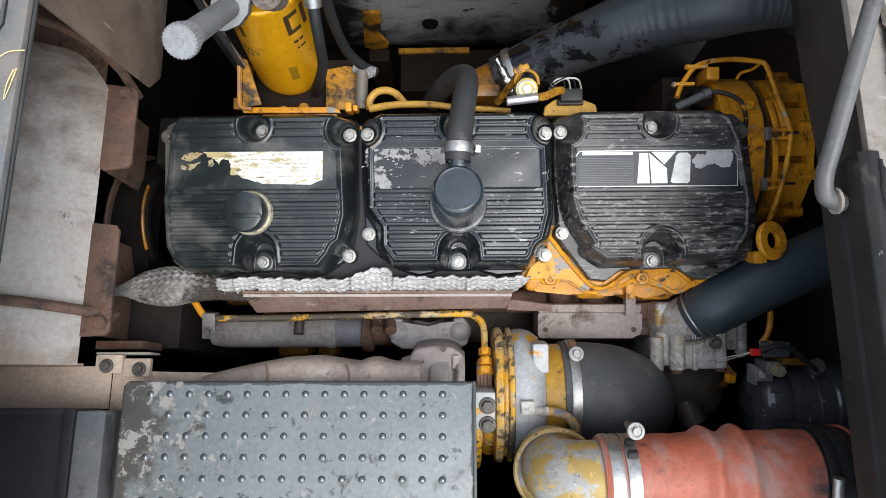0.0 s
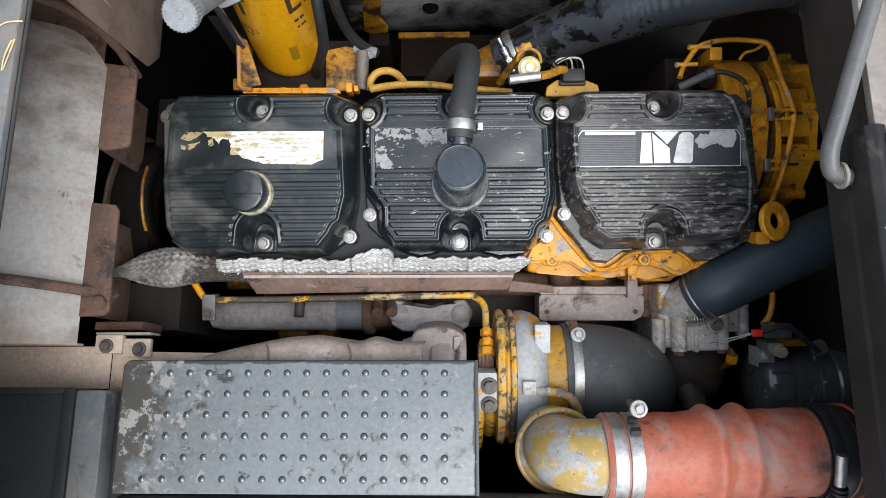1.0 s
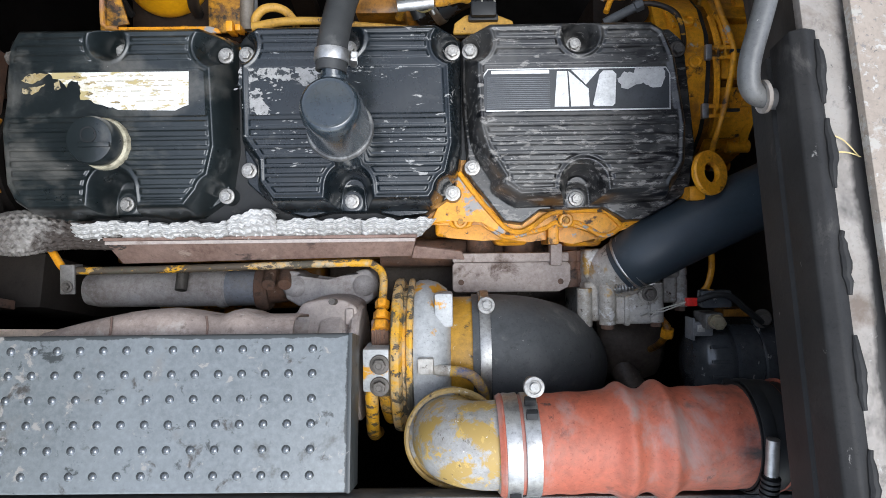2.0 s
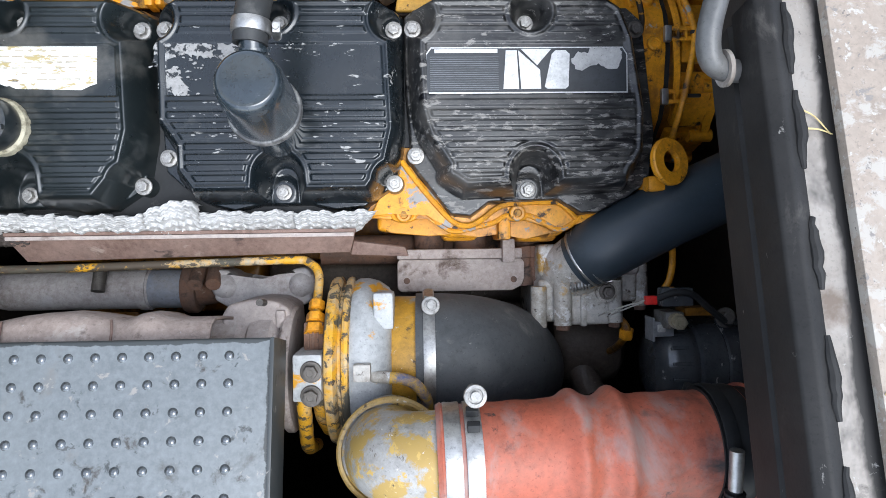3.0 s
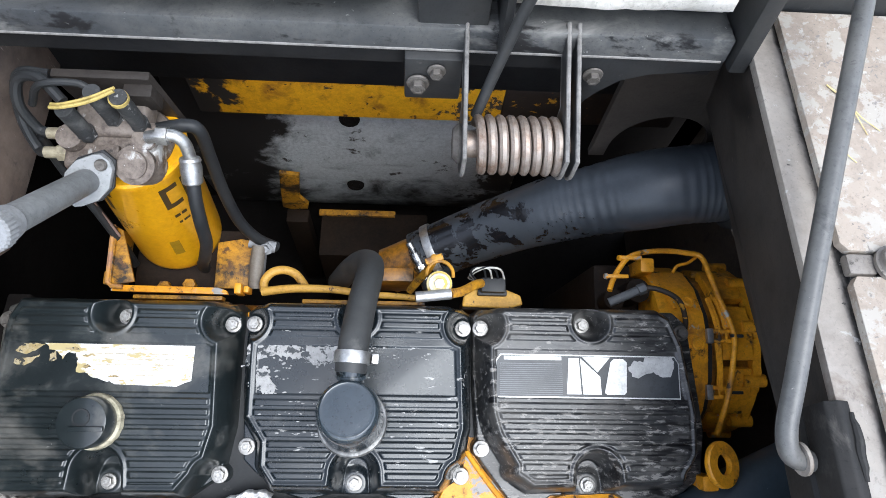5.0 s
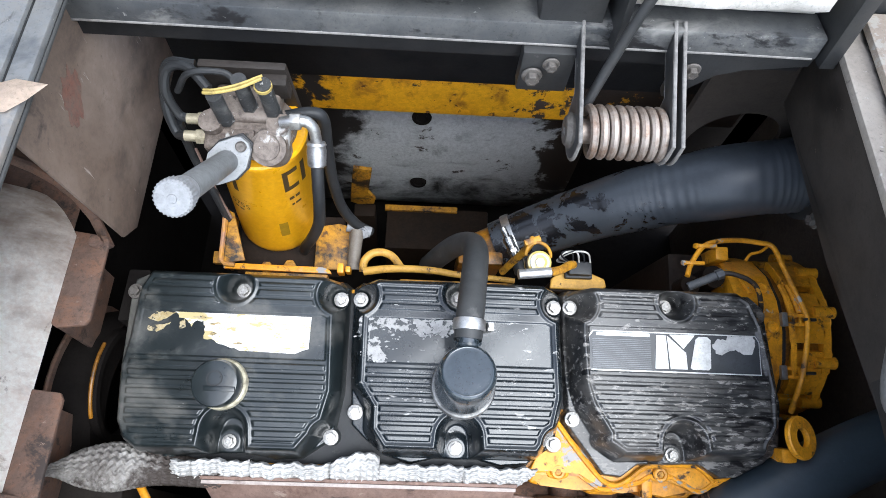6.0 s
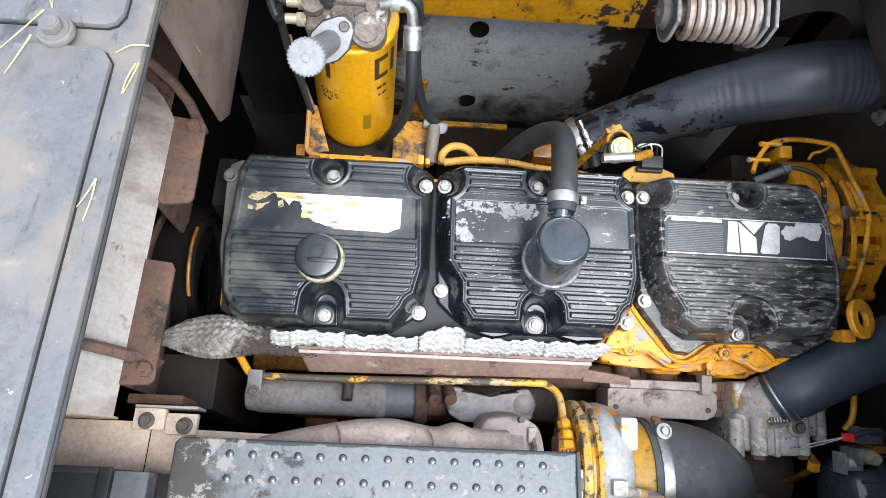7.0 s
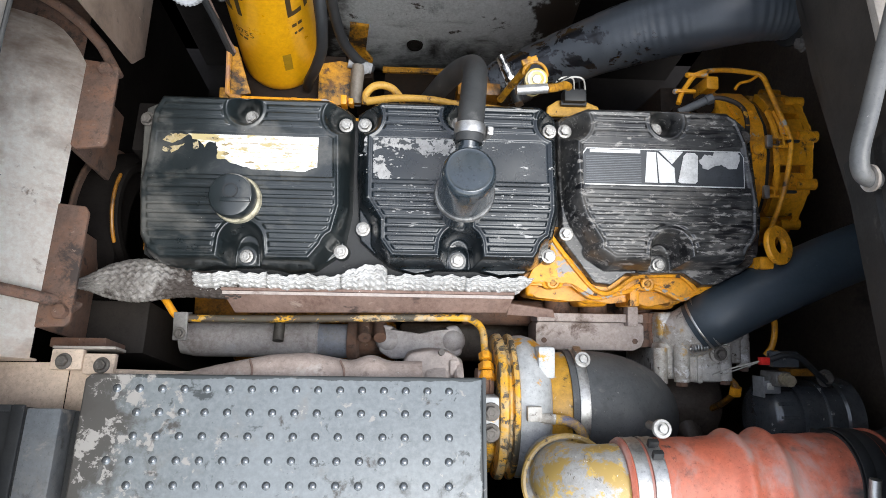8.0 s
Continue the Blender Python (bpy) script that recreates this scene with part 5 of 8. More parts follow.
def cover_marks():
    zt = COVER_TOP - 0.0012
    # torn label on the first cover
    torn = [(-0.373, 0.0705), (-0.366, 0.064), (-0.358, 0.062), (-0.350, 0.054), (-0.346, 0.062), (-0.336, 0.060), (-0.334, 0.046), (-0.335, 0.038), (-0.324, 0.040), (-0.318, 0.0345), (-0.304, 0.031), (-0.290, 0.0265)]
    label = [(-0.222, 0.0245), (-0.2125, 0.0290), (-0.2060, 0.0310), (-0.2052, 0.0705)] + ragged(torn, 0.003, 0.0011, 5, False) + [(-0.290, 0.0262)]
    flat_shape("label", label, zt, M["white_label"], cover_a, "torn white foil label")
    for k, pl in enumerate(([(-0.405, 0.062), (-0.392, 0.058), (-0.380, 0.064), (-0.372, 0.070), (-0.395, 0.0705)],
                            [(-0.404, 0.047), (-0.392, 0.046), (-0.385, 0.050), (-0.376, 0.058), (-0.385, 0.055), (-0.396, 0.054), (-0.404, 0.053)],
                            [(-0.366, 0.050), (-0.358, 0.052), (-0.360, 0.063), (-0.366, 0.058)])):
        flat_shape("label_scrap", ragged(pl, 0.003, 0.0007, k), zt, M["gold_label"], cover_a, "gold label residue")
    for k, pl in enumerate(([(-0.350, 0.0655), (-0.338, 0.067), (-0.331, 0.0645), (-0.342, 0.063)], [(-0.330, 0.058), (-0.318, 0.0595), (-0.314, 0.0575), (-0.324, 0.0562)],
                            [(-0.330, 0.0455), (-0.322, 0.0475), (-0.317, 0.0450), (-0.324, 0.0435)], [(-0.300, 0.0345), (-0.291, 0.0365), (-0.286, 0.0345), (-0.293, 0.033)])):
        flat_shape("gold_streak", ragged(pl, 0.002, 0.0009, 60 + k), zt + 0.0007, M["gold_label"], cover_a, "gold print left on the label")
    rnd = random.Random(12)
    for row in range(6):
        x = -0.322
        while x < -0.222:
            w = rnd.uniform(0.004, 0.012)
            y = 0.0655 - 0.0060 * row
            if rnd.random() < 0.75 and (row < 4 or x > -0.285):
                flat_shape("print_bar", [(x, y), (x + w, y), (x + w, y + 0.0012), (x, y + 0.0012)], zt + 0.0007, M["faint_print"], cover_a)
            x += w + rnd.uniform(0.002, 0.006)
    # bare patches on the middle cover
    for k, pl in enumerate(([(-0.146, 0.073), (-0.130, 0.076), (-0.085, 0.074), (-0.082, 0.060), (-0.100, 0.058), (-0.118, 0.062), (-0.132, 0.058), (-0.140, 0.050), (-0.147, 0.052)],
                            [(-0.078, 0.073), (-0.030, 0.074), (-0.024, 0.060), (-0.040, 0.052), (-0.052, 0.055), (-0.062, 0.050), (-0.074, 0.056)],
                            [(-0.136, 0.046), (-0.122, 0.048), (-0.118, 0.036), (-0.108, 0.022), (-0.118, 0.017), (-0.132, 0.022), (-0.137, 0.034)])):
        flat_shape("bare_patch", ragged(pl, 0.0015, 0.0023, 20 + k), zt, M["patch_grey"], cover_b, "bare mottled grey patch in the paint")
    # small flakes lost round the patches and beside the breather
    rnd = random.Random(31)
    bm = B()
    for n, x0, x1, y0, y1, big in ((46, -0.150, -0.020, 0.046, 0.0745, 0.0021), (30, -0.142, -0.096, 0.014, 0.048, 0.0016), (16, -0.020, 0.030, 0.060, 0.074, 0.0016)):
        for k in range(n):
            cx, cy, w = rnd.uniform(x0, x1), rnd.uniform(y0, y1), big * rnd.uniform(0.3, 1.0)
            poly = [(cx + w * rnd.uniform(0.6, 1.5) * math.cos(a), cy + w * rnd.uniform(0.4, 1.0) * math.sin(a)) for a in (0, 1.05, 2.1, 3.14, 4.2, 5.2)]
            prism(bm, poly, zt, zt + 0.0007 + 0.000004 * k, 0)
    for x0, x1, n in ((-0.112, -0.052, 34), (0.022, 0.052, 16)):
        for k in range(n):
            cx, w = rnd.uniform(x0, x1), rnd.uniform(0.0006, 0.0024)
            cy = 0.014 + 0.0113 * (rnd.choice((-1, -2, -2, -3, -4)) + 0.5) + rnd.uniform(-0.0024, 0.0024)
            poly = [(cx + w * rnd.uniform(0.7, 1.5) * math.cos(a), cy + 0.5 * w * rnd.uniform(0.5, 1.1) * math.sin(a)) for a in (0, 1.05, 2.1, 3.14, 4.2, 5.2)]
            prism(bm, poly, COVER_TOP - 0.001, COVER_TOP + 0.0026 + 0.000004 * k, 0)
    tagged(part("flaked_paint", bm, M["patch_grey"], cover_b, m=ENGINE), "scattered bare flecks in the black paint", kind="stuff")
    # nameplate on the last cover, with plain blocks for its mark
    zp = zt
    plate = [(0.147, 0.018), (0.362, 0.018), (0.362, 0.060), (0.357, 0.068), (0.148, 0.068), (0.142, 0.060), (0.142, 0.018)]
    flat_shape("nameplate_border", plate, zp, M["plate_silver"], cover_c, "thin silver nameplate border")
    inn = [(0.148, 0.0195), (0.3605, 0.0195), (0.3605, 0.0595), (0.3562, 0.0665), (0.1487, 0.0665), (0.1435, 0.0595), (0.1435, 0.0195)]
    np_ = flat_shape("nameplate", inn, zp + 0.0007, M["plate_black"], cover_c, "black nameplate with fine lines")
    z2 = zp + 0.0014
    flat_shape("stripe", [(0.152, 0.0615), (0.220, 0.0615), (0.220, 0.0655), (0.152, 0.0655)], z2, M["plate_silver"], np_)
    for k in range(16):
        y = 0.0215 + 0.00235 * k
        flat_shape("fine_line", [(0.147, y), (0.221, y), (0.221, y + 0.0007), (0.147, y + 0.0007)], z2, M["plate_line"], np_)
    for pl in ([(0.226, 0.0225), (0.243, 0.0225), (0.241, 0.064), (0.229, 0.064)],
               [(0.2455, 0.0225), (0.2670, 0.0225), (0.266, 0.043), (0.2425, 0.064)],
               [(0.2455, 0.0655), (0.263, 0.048), (0.2785, 0.0655)],
               [(0.2710, 0.0245), (0.274, 0.0225), (0.294, 0.0225), (0.297, 0.0255), (0.2985, 0.060), (0.294, 0.064), (0.283, 0.064), (0.279, 0.060)]):
        flat_shape("mark_block", pl, z2, M["plate_silver"], np_)
    pt = [(0.300, 0.054), (0.305, 0.044), (0.313, 0.041), (0.321, 0.048), (0.330, 0.049), (0.338, 0.044), (0.350, 0.044), (0.355, 0.052), (0.3565, 0.062), (0.352, 0.0665), (0.320, 0.0665), (0.318, 0.061), (0.308, 0.062)]
    flat_shape("bare_patch", ragged(pt, 0.003, 0.0010, 40), z2, M["plate_patch"], np_, "pale patch rubbed bare")


M["faint_print"] = worn("faded_label_print", (0.36, 0.32, 0.23), (0.48, 0.44, 0.34), 60, (0.4, 0.6), rough=0.5, bump=0)
M["plate_line"] = worn("fine_grey_print", (0.13, 0.14, 0.15), None, rough=0.4, bump=0)
cover_marks()


def oil_cap():
    t = thing("oil_filler_cap", "black round oil filler cap with a worn pale rim", "oil cap", eng(-0.305, -0.014, 0.928))
    m = ENGINE @ toward((-0.305, -0.0145, 0.927), (0, 0, 1)) @ Matrix.Diagonal((0.89, 0.89, 1.0, 1.0))
    bm = B()
    lathe(bm, [(0.0, 0), (0.0345, 0), (0.0350, 0.004), (0.0335, 0.010), (0.0300, 0.0125), (0, 0.0125)], m, 40)
    part("neck_ring", bm, M["rim_pale"], t, "pale worn neck ring")
    bm = B()
    lathe(bm, [(0.0, 0.012), (0.0300, 0.012), (0.0312, 0.015), (0.0312, 0.033), (0.0290, 0.0375), (0.0240, 0.0385), (0, 0.0385)], m, 44)
    cap = part("cap", bm, M["cover_a"], t)
    bm = B()
    box(bm, -0.028, 0.012, 0.004, 0.010, 0.0385, 0.0425, 0.0012, m)
    part("grip_bar", bm, M["cover_a"], cap)
    bm = B()
    lathe(bm, [(0.0085, 0.0385), (0.0105, 0.0385), (0.0105, 0.0395), (0.0085, 0.0395)], m @ Matrix.Translation((0.0, -0.006, 0)), 18)
    part("moulded_mark", bm, M["rubber"], cap)


M["rim_pale"] = worn("worn_pale_rim", (0.46, 0.42, 0.30), (0.16, 0.14, 0.09), 70, (0.45, 0.6), rough=0.6, bump=0.3)
oil_cap()


def breather():
    t = thing("breather", "glossy black crankcase breather canister", "breather", eng(-0.018, -0.018, 0.928))
    bm = B()
    tube(bm, curve_pts([(-0.018, -0.018, 0.924), (-0.018, -0.016, 0.945), (-0.018, -0.0105, 0.978)], 6), 0.0300, 36)
    part("neck", bm, M["gloss_black"], t, m=ENGINE)
    # the canister stands plumb on its ring
    m = toward((-0.018, -0.0098, 0.9765), (0, 0.196, 0.981))
    bm = B()
    lathe(bm, [(0.0, 0), (0.0362, 0), (0.0372, 0.0015), (0.0372, 0.0048), (0.0360, 0.0068), (0.0340, 0.0072), (0, 0.0072)], m, 48)
    part("base_ring", bm, M["ring_worn"], t, "scuffed steel base ring", m=ENGINE)
    bm = B()
    lathe(bm, [(0.0342, 0.006), (0.0340, 0.020), (0.0330, 0.044), (0.0322, 0.058), (0.0314, 0.0650), (0.0298, 0.0702), (0.0276, 0.0732), (0.0262, 0.0738), (0.0248, 0.0734), (0.0225, 0.0736), (0, 0.0742)], m, 56)
    part("canister", bm, M["gloss_black"], t, m=ENGINE)
    bm = B()
    rod(bm, (-0.018, 0.018, 1.016), (-0.0168, 0.060, 1.032), 0.0130, 24)
    lathe(bm, [(0.0132, 0), (0.0160, 0), (0.0160, 0.004), (0.0132, 0.004)], toward((-0.0175, 0.036, 1.0225), (0, 1, 0.35)), 24)
    part("spigot", bm, M["gloss_black"], t, m=ENGINE)
    h = thing("breather_hose", "black rubber hose from the breather over the head", "hose", eng(-0.01, 0.1, 1.0))
    bm = B()
    pts = curve_pts([(-0.018, 0.040, 1.032), (-0.0155, 0.072, 1.031), (-0.010, 0.118, 1.006), (-0.006, 0.150, 0.974), (-0.008, 0.170, 0.938), (-0.022, 0.180, 0.895), (-0.040, 0.178, 0.85), (-0.060, 0.172, 0.79)], 10)
    tube(bm, pts, lambda u: 0.0158 - 0.0008 * u, 26, hollow=0.2)
    part("hose", bm, M["rubber_hose"], h, m=ENGINE)
    hose_clamp(h, (-0.0168, 0.055, 1.0318), (0.05, 1, -0.05), 0.0162, 0.0125, 3.3, m=ENGINE)
    bm = B()
    for k in range(15):
        a = radians(28 + 8 * k)
        box(bm, -0.0005, 0.0008, -0.0004, 0.0004, -0.0045, 0.0045, 0, toward((-0.0168, 0.055, 1.0318), (0.05, 1, -0.05)) @ Matrix.Rotation(-a, 4, 'Z') @ Matrix.Translation((0.0184, 0, 0)))
    part("clamp_slots", bm, M["bolt_dark"], h, "dark slots in the band", m=ENGINE)


M["ring_worn"] = worn("scuffed_ring_steel", (0.10, 0.10, 0.098), (0.32, 0.315, 0.30), 60, (0.44, 0.58), rough=0.35, metal=0.4, bump=0.15)
# blue-grey in the base adds the sky's reflection to the black
M["gloss_black"] = worn("sky_tinted_gloss_black_steel", (0.018, 0.026, 0.032), (0.040, 0.052, 0.060), 16, (0.4, 0.7),
                        [((0.060, 0.070, 0.078), 18, 0.56, 0.16, 0.4, 0, S1), ((0.20, 0.20, 0.20), 90, 0.71, 0.04, 0.6, 0, S1)], rough=0.22, rough_var=0.16, bump=0.04, coat=0.9)
breather()


def block():
    t = thing("engine_block", "yellow painted diesel engine block and cylinder head", "engine", (0, 0, 0.15))
    bm = B()
    box(bm, -0.455, 0.43, -0.165, 0.16, 0.12, 0.62, 0.01)
    part("crankcase", bm, M["yellow_oily"], t, m=ENGINE)
    bm = B()
    # the head's top deck, its front edge swelling round each pair of ports
    edge = [(-0.41, -0.112), (-0.30, -0.113), (-0.17, -0.113), (-0.05, -0.113), (0.060, -0.1125), (0.083, -0.1125), (0.100, -0.1110), (0.105, -0.1165), (0.115, -0.1185), (0.125, -0.1165), (0.1300, -0.1110), (0.1430, -0.1115),
            (0.1560, -0.1230), (0.1680, -0.1310), (0.1800, -0.1325), (0.2020, -0.1275), (0.2200, -0.1230), (0.2350, -0.1150), (0.2400, -0.1175), (0.2480, -0.1190), (0.2560, -0.1175), (0.2620, -0.1150),
            (0.2800, -0.1240), (0.2950, -0.1320), (0.3080, -0.1290), (0.3250, -0.1180), (0.3500, -0.1150)]
    prism(bm, [(-0.445, 0.118), (-0.445, -0.075)] + edge + [(0.385, -0.075), (0.385, 0.118)], 0.848, 0.8675, 0.0025)
    prism(bm, [(-0.440, 0.112), (-0.440, -0.070), (-0.40, -0.100), (0.34, -0.103), (0.38, -0.070), (0.38, 0.112)], 0.60, 0.8478, 0.002)
    part("cylinder_head", bm, M["yellow"], t, m=ENGINE)
    # a rolled lip along that edge
    bm = B()
    tube(bm, curve_pts([(x, y + 0.0035, 0.8665) for x, y in edge[4:]], 4), 0.0034, 8)
    part("edge_lip", bm, M["yellow_chipped"], t, "raised edge with the paint knocked off", m=ENGINE)
    bm = B()
    prism(bm, [(0.0745, -0.112), (0.0900, -0.085), (0.1130, -0.050), (0.1180, -0.050), (0.1760, -0.1150), (0.1700, -0.1270), (0.1560, -0.1190), (0.1430, -0.1085), (0.100, -0.1080)], 0.8677, 0.8735, 0.0020)
    part("web_plate", bm, M["yellow_chipped"], t, m=ENGINE)
    bm = B()
    tube(bm, curve_pts([(0.1135, -0.047, 0.874), (0.130, -0.070, 0.875), (0.150, -0.095, 0.875), (0.172, -0.118, 0.874), (0.190, -0.123, 0.872), (0.206, -0.116, 0.872), (0.222, -0.104, 0.872), (0.240, -0.098, 0.872), (0.290, -0.0965, 0.872), (0.306, -0.104, 0.871), (0.318, -0.116, 0.868)], 6), 0.0034, 8)
    part("gasket_ridge", bm, M["yellow"], t, m=ENGINE)
    for x in (0.115, 0.248, -0.145):
        bm = B()
        lathe(bm, [(0, 0), (0.0098, 0), (0.0098, 0.0045), (0.0080, 0.0062), (0.0052, 0.0062), (0.0044, 0.0040), (0, 0.0040)], toward((x, -0.1085, 0.8670), (0, -0.08, 1)), 22)
        pl = part("core_plug", bm, M["yellow"], t, m=ENGINE)
        bm = B()
        hex_head(bm, 0.0042, 0.0030, toward((x, -0.1085, 0.8705), (0, -0.08, 1)))
        part("socket", bm, M["yellow_rusty"], pl, m=ENGINE)
    # the ports below, with their swells and the dark gaps between
    for x0, x1, y1 in ((0.160, 0.205, -0.1405), (0.252, 0.303, -0.1425), (-0.12, 0.06, -0.124), (-0.40, -0.15, -0.124)):
        bm = B()
        box(bm, x0, x1, y1, -0.100, 0.775, 0.834, 0.0095, None, 3)
        # swells under the wrap get the shaded copy of the yellow
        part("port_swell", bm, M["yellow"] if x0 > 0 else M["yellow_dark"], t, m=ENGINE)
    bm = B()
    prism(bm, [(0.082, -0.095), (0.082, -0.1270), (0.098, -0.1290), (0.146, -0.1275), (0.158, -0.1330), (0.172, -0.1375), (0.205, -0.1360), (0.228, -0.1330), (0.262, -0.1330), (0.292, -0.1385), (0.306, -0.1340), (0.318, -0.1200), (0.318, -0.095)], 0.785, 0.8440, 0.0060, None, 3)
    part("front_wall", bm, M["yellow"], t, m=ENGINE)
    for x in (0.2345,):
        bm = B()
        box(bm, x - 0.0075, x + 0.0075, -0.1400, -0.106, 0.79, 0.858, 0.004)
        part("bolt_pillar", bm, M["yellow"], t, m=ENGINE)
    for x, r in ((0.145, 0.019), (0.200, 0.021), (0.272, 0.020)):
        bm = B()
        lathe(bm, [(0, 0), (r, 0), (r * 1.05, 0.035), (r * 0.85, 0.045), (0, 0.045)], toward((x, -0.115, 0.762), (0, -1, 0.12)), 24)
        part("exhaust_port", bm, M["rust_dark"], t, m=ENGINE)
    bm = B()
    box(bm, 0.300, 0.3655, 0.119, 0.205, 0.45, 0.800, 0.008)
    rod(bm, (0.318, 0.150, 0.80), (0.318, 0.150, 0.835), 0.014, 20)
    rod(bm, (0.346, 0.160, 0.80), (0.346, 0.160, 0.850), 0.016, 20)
    # darkened by colour to sit in the shade behind the cover
    part("rear_boss", bm, M["yellow_dark"], t, "rear of the block, coloured shade-dark", m=ENGINE)
    # gasket drawn out in front so its black stands in for shadow
    bm = B()
    prism(bm, [(-0.432, 0.112), (-0.442, 0.095), (-0.442, -0.080), (-0.405, -0.1085), (0.070, -0.1085), (0.078, -0.095), (0.096, -0.084), (0.100, -0.030), (0.380, -0.030), (0.380, 0.112)], 0.8678, 0.8715, 0.001)
    part("gasket_shadow_strip", bm, M["rubber"], t, "black gasket under the covers, widened in front as their shadow", m=ENGINE)
    # back edge of the head with its rail
    for x0, x1, z0, z1 in ((-0.312, -0.200, 0.840, 0.856), (-0.10, 0.06, 0.835, 0.846)):
        bm = B()
        box(bm, x0, x1, 0.134, 0.139, z0, z1, 0.001)
        part("rear_rail", bm, M["yellow_rusty"], t, m=ENGINE)


block()


def heat_wrap():
    t = thing("heat_wrap", "silver woven heat wrap strips along the exhaust side", "heat wrap", eng(-0.15, -0.11, 0.87))
    segs = [(-0.369, -0.343, -0.1070, 0.000, 1), (-0.344, -0.272, -0.1045, 0.001, 2), (-0.273, -0.174, -0.1065, 0.000, 3), (-0.174, -0.113, -0.0955, 0.003, 4),
            (-0.114, -0.008, -0.1040, 0.001, 5), (-0.009, 0.086, -0.1045, 0.000, 6)]
    for x0, x1, yb, dz, seed in segs:
        nu, nv = max(10, int((x1 - x0) / 0.0009)), 44
        us = np.linspace(0, 1, nu)
        vs = np.linspace(0, 1, nv)
        U, Vv = np.meshgrid(us, vs, indexing="ij")
        X = x0 + (x1 - x0) * U
        skew = 0.0
        if seed == 4:
            skew = 0.009 * np.sin(math.pi * U) - 0.010 * (1 - U)
        if seed == 6:
            X = X - 0.020 * Vv * U ** 6
        Y = yb + 0.004 * np.sin(3 * X * 40 + seed) * 0.3 + skew + 0.0012 * np.sin(X * 310 + 2 * seed) - ((0.033 if seed == 4 else 0.0235) + skew) * Vv
        Z = 0.893 + dz + 0.010 * np.sin(math.pi * np.clip(Vv * 0.9 + 0.1, 0, 1)) - 0.016 * Vv
        row = Vv * 4.4
        zig = np.abs(np.mod(X / 0.0078 + 0.3 * seed, 1.0) - 0.5) * 4 - 1
        wave = np.sin(2 * math.pi * (row + 0.17 * zig))
        Z = Z + 0.0024 * wave + 0.0005 * zig
        edge = np.minimum(np.minimum(U, 1 - U) * (x1 - x0) / 0.004, 1)
        Z = Z - 0.006 * (1 - edge) ** 2
        Z[:, 0] -= 0.012
        Z[:, -1] -= 0.006
        co = [ENGINE @ Vector(p) for p in np.stack([X, Y, Z], -1).reshape(-1, 3).tolist()]
        idx = np.arange(nu * nv).reshape(nu, nv)
        q = np.stack([idx[:-1, :-1], idx[:-1, 1:], idx[1:, 1:], idx[1:, :-1]], -1).reshape(-1, 4)
        me = bpy.data.meshes.new("wrap_strip")
        me.from_pydata([tuple(v) for v in co], [], q.tolist())
        mesh_part("wrap_strip", me, M["wrap"], t, sharp=0)
    # the loose sock at the end
    nu, nv = 150, 72
    us, vs = np.linspace(0, 1, nu), np.linspace(0, 2 * math.pi, nv, endpoint=False)
    U, A = np.meshgrid(us, vs, indexing="ij")
    xc = -0.522 + 0.215 * U
    yc = -0.124 + 0.006 * np.sin(math.pi * U * 1.2) + 0.002 * U
    zc = 0.885 - 0.012 * U
    w = 0.004 + 0.0150 * np.exp(-((U - 0.42) / 0.22) ** 2) + 0.009 * sm(U / 0.22)
    wz = w * 0.75
    rel = 0.0030 * np.sin(2 * math.pi * (A / (2 * math.pi) * 16 + 0.24 * np.sin(2 * math.pi * U * 20))) + 0.003 * np.sin(U * 9 + 2 * A) * np.sin(U * math.pi)
    X = xc
    Y = yc + (w + rel) * np.cos(A)
    Z = zc + (wz + rel) * np.sin(A)
    co = [tuple(ENGINE @ Vector(p)) for p in np.stack([X, Y, Z], -1).reshape(-1, 3).tolist()]
    idx = np.arange(nu * nv).reshape(nu, nv)
    nxt = np.roll(idx, -1, axis=1)
    q = np.stack([idx[:-1], nxt[:-1], nxt[1:], idx[1:]], -1).reshape(-1, 4)
    me = bpy.data.meshes.new("wrap_sock")
    me.from_pydata(co, [], q.tolist() + [idx[0].tolist(), idx[-1][::-1].tolist()])
    mesh_part("wrap_sock", me, M["wrap_dirty"], t, "sooty bulging end of the woven wrap", sharp=0)


heat_wrap()


def manifold_strip():
    t = thing("shield_strip", "rusted brown steel shield strip along the manifold", "shield", eng(-0.14, -0.14, 0.86))
    bm = B()
    slab(bm, [(-0.333, -0.129, 0.884), (-0.318, -0.158, 0.866), (0.052, -0.152, 0.866), (0.060, -0.128, 0.884)], 0.004)
    box(bm, -0.333, 0.060, -0.1285, -0.1245, 0.862, 0.886, 0.001)
    part("strip", bm, M["rust_plate"], t, m=ENGINE)
    bm = B()
    box(bm, -0.331, 0.058, -0.1335, -0.1290, 0.8835, 0.8865, 0.001)
    part("folded_lip", bm, M["cast_tan"], t, "paler folded lip", m=ENGINE)
    bm = B()
    slab(bm, [(0.056, -0.139, 0.868), (0.052, -0.155, 0.862), (0.120, -0.158, 0.862), (0.116, -0.147, 0.868)], 0.005)
    part("end_tab", bm, M["rust_plate"], t, m=ENGINE)


manifold_strip()


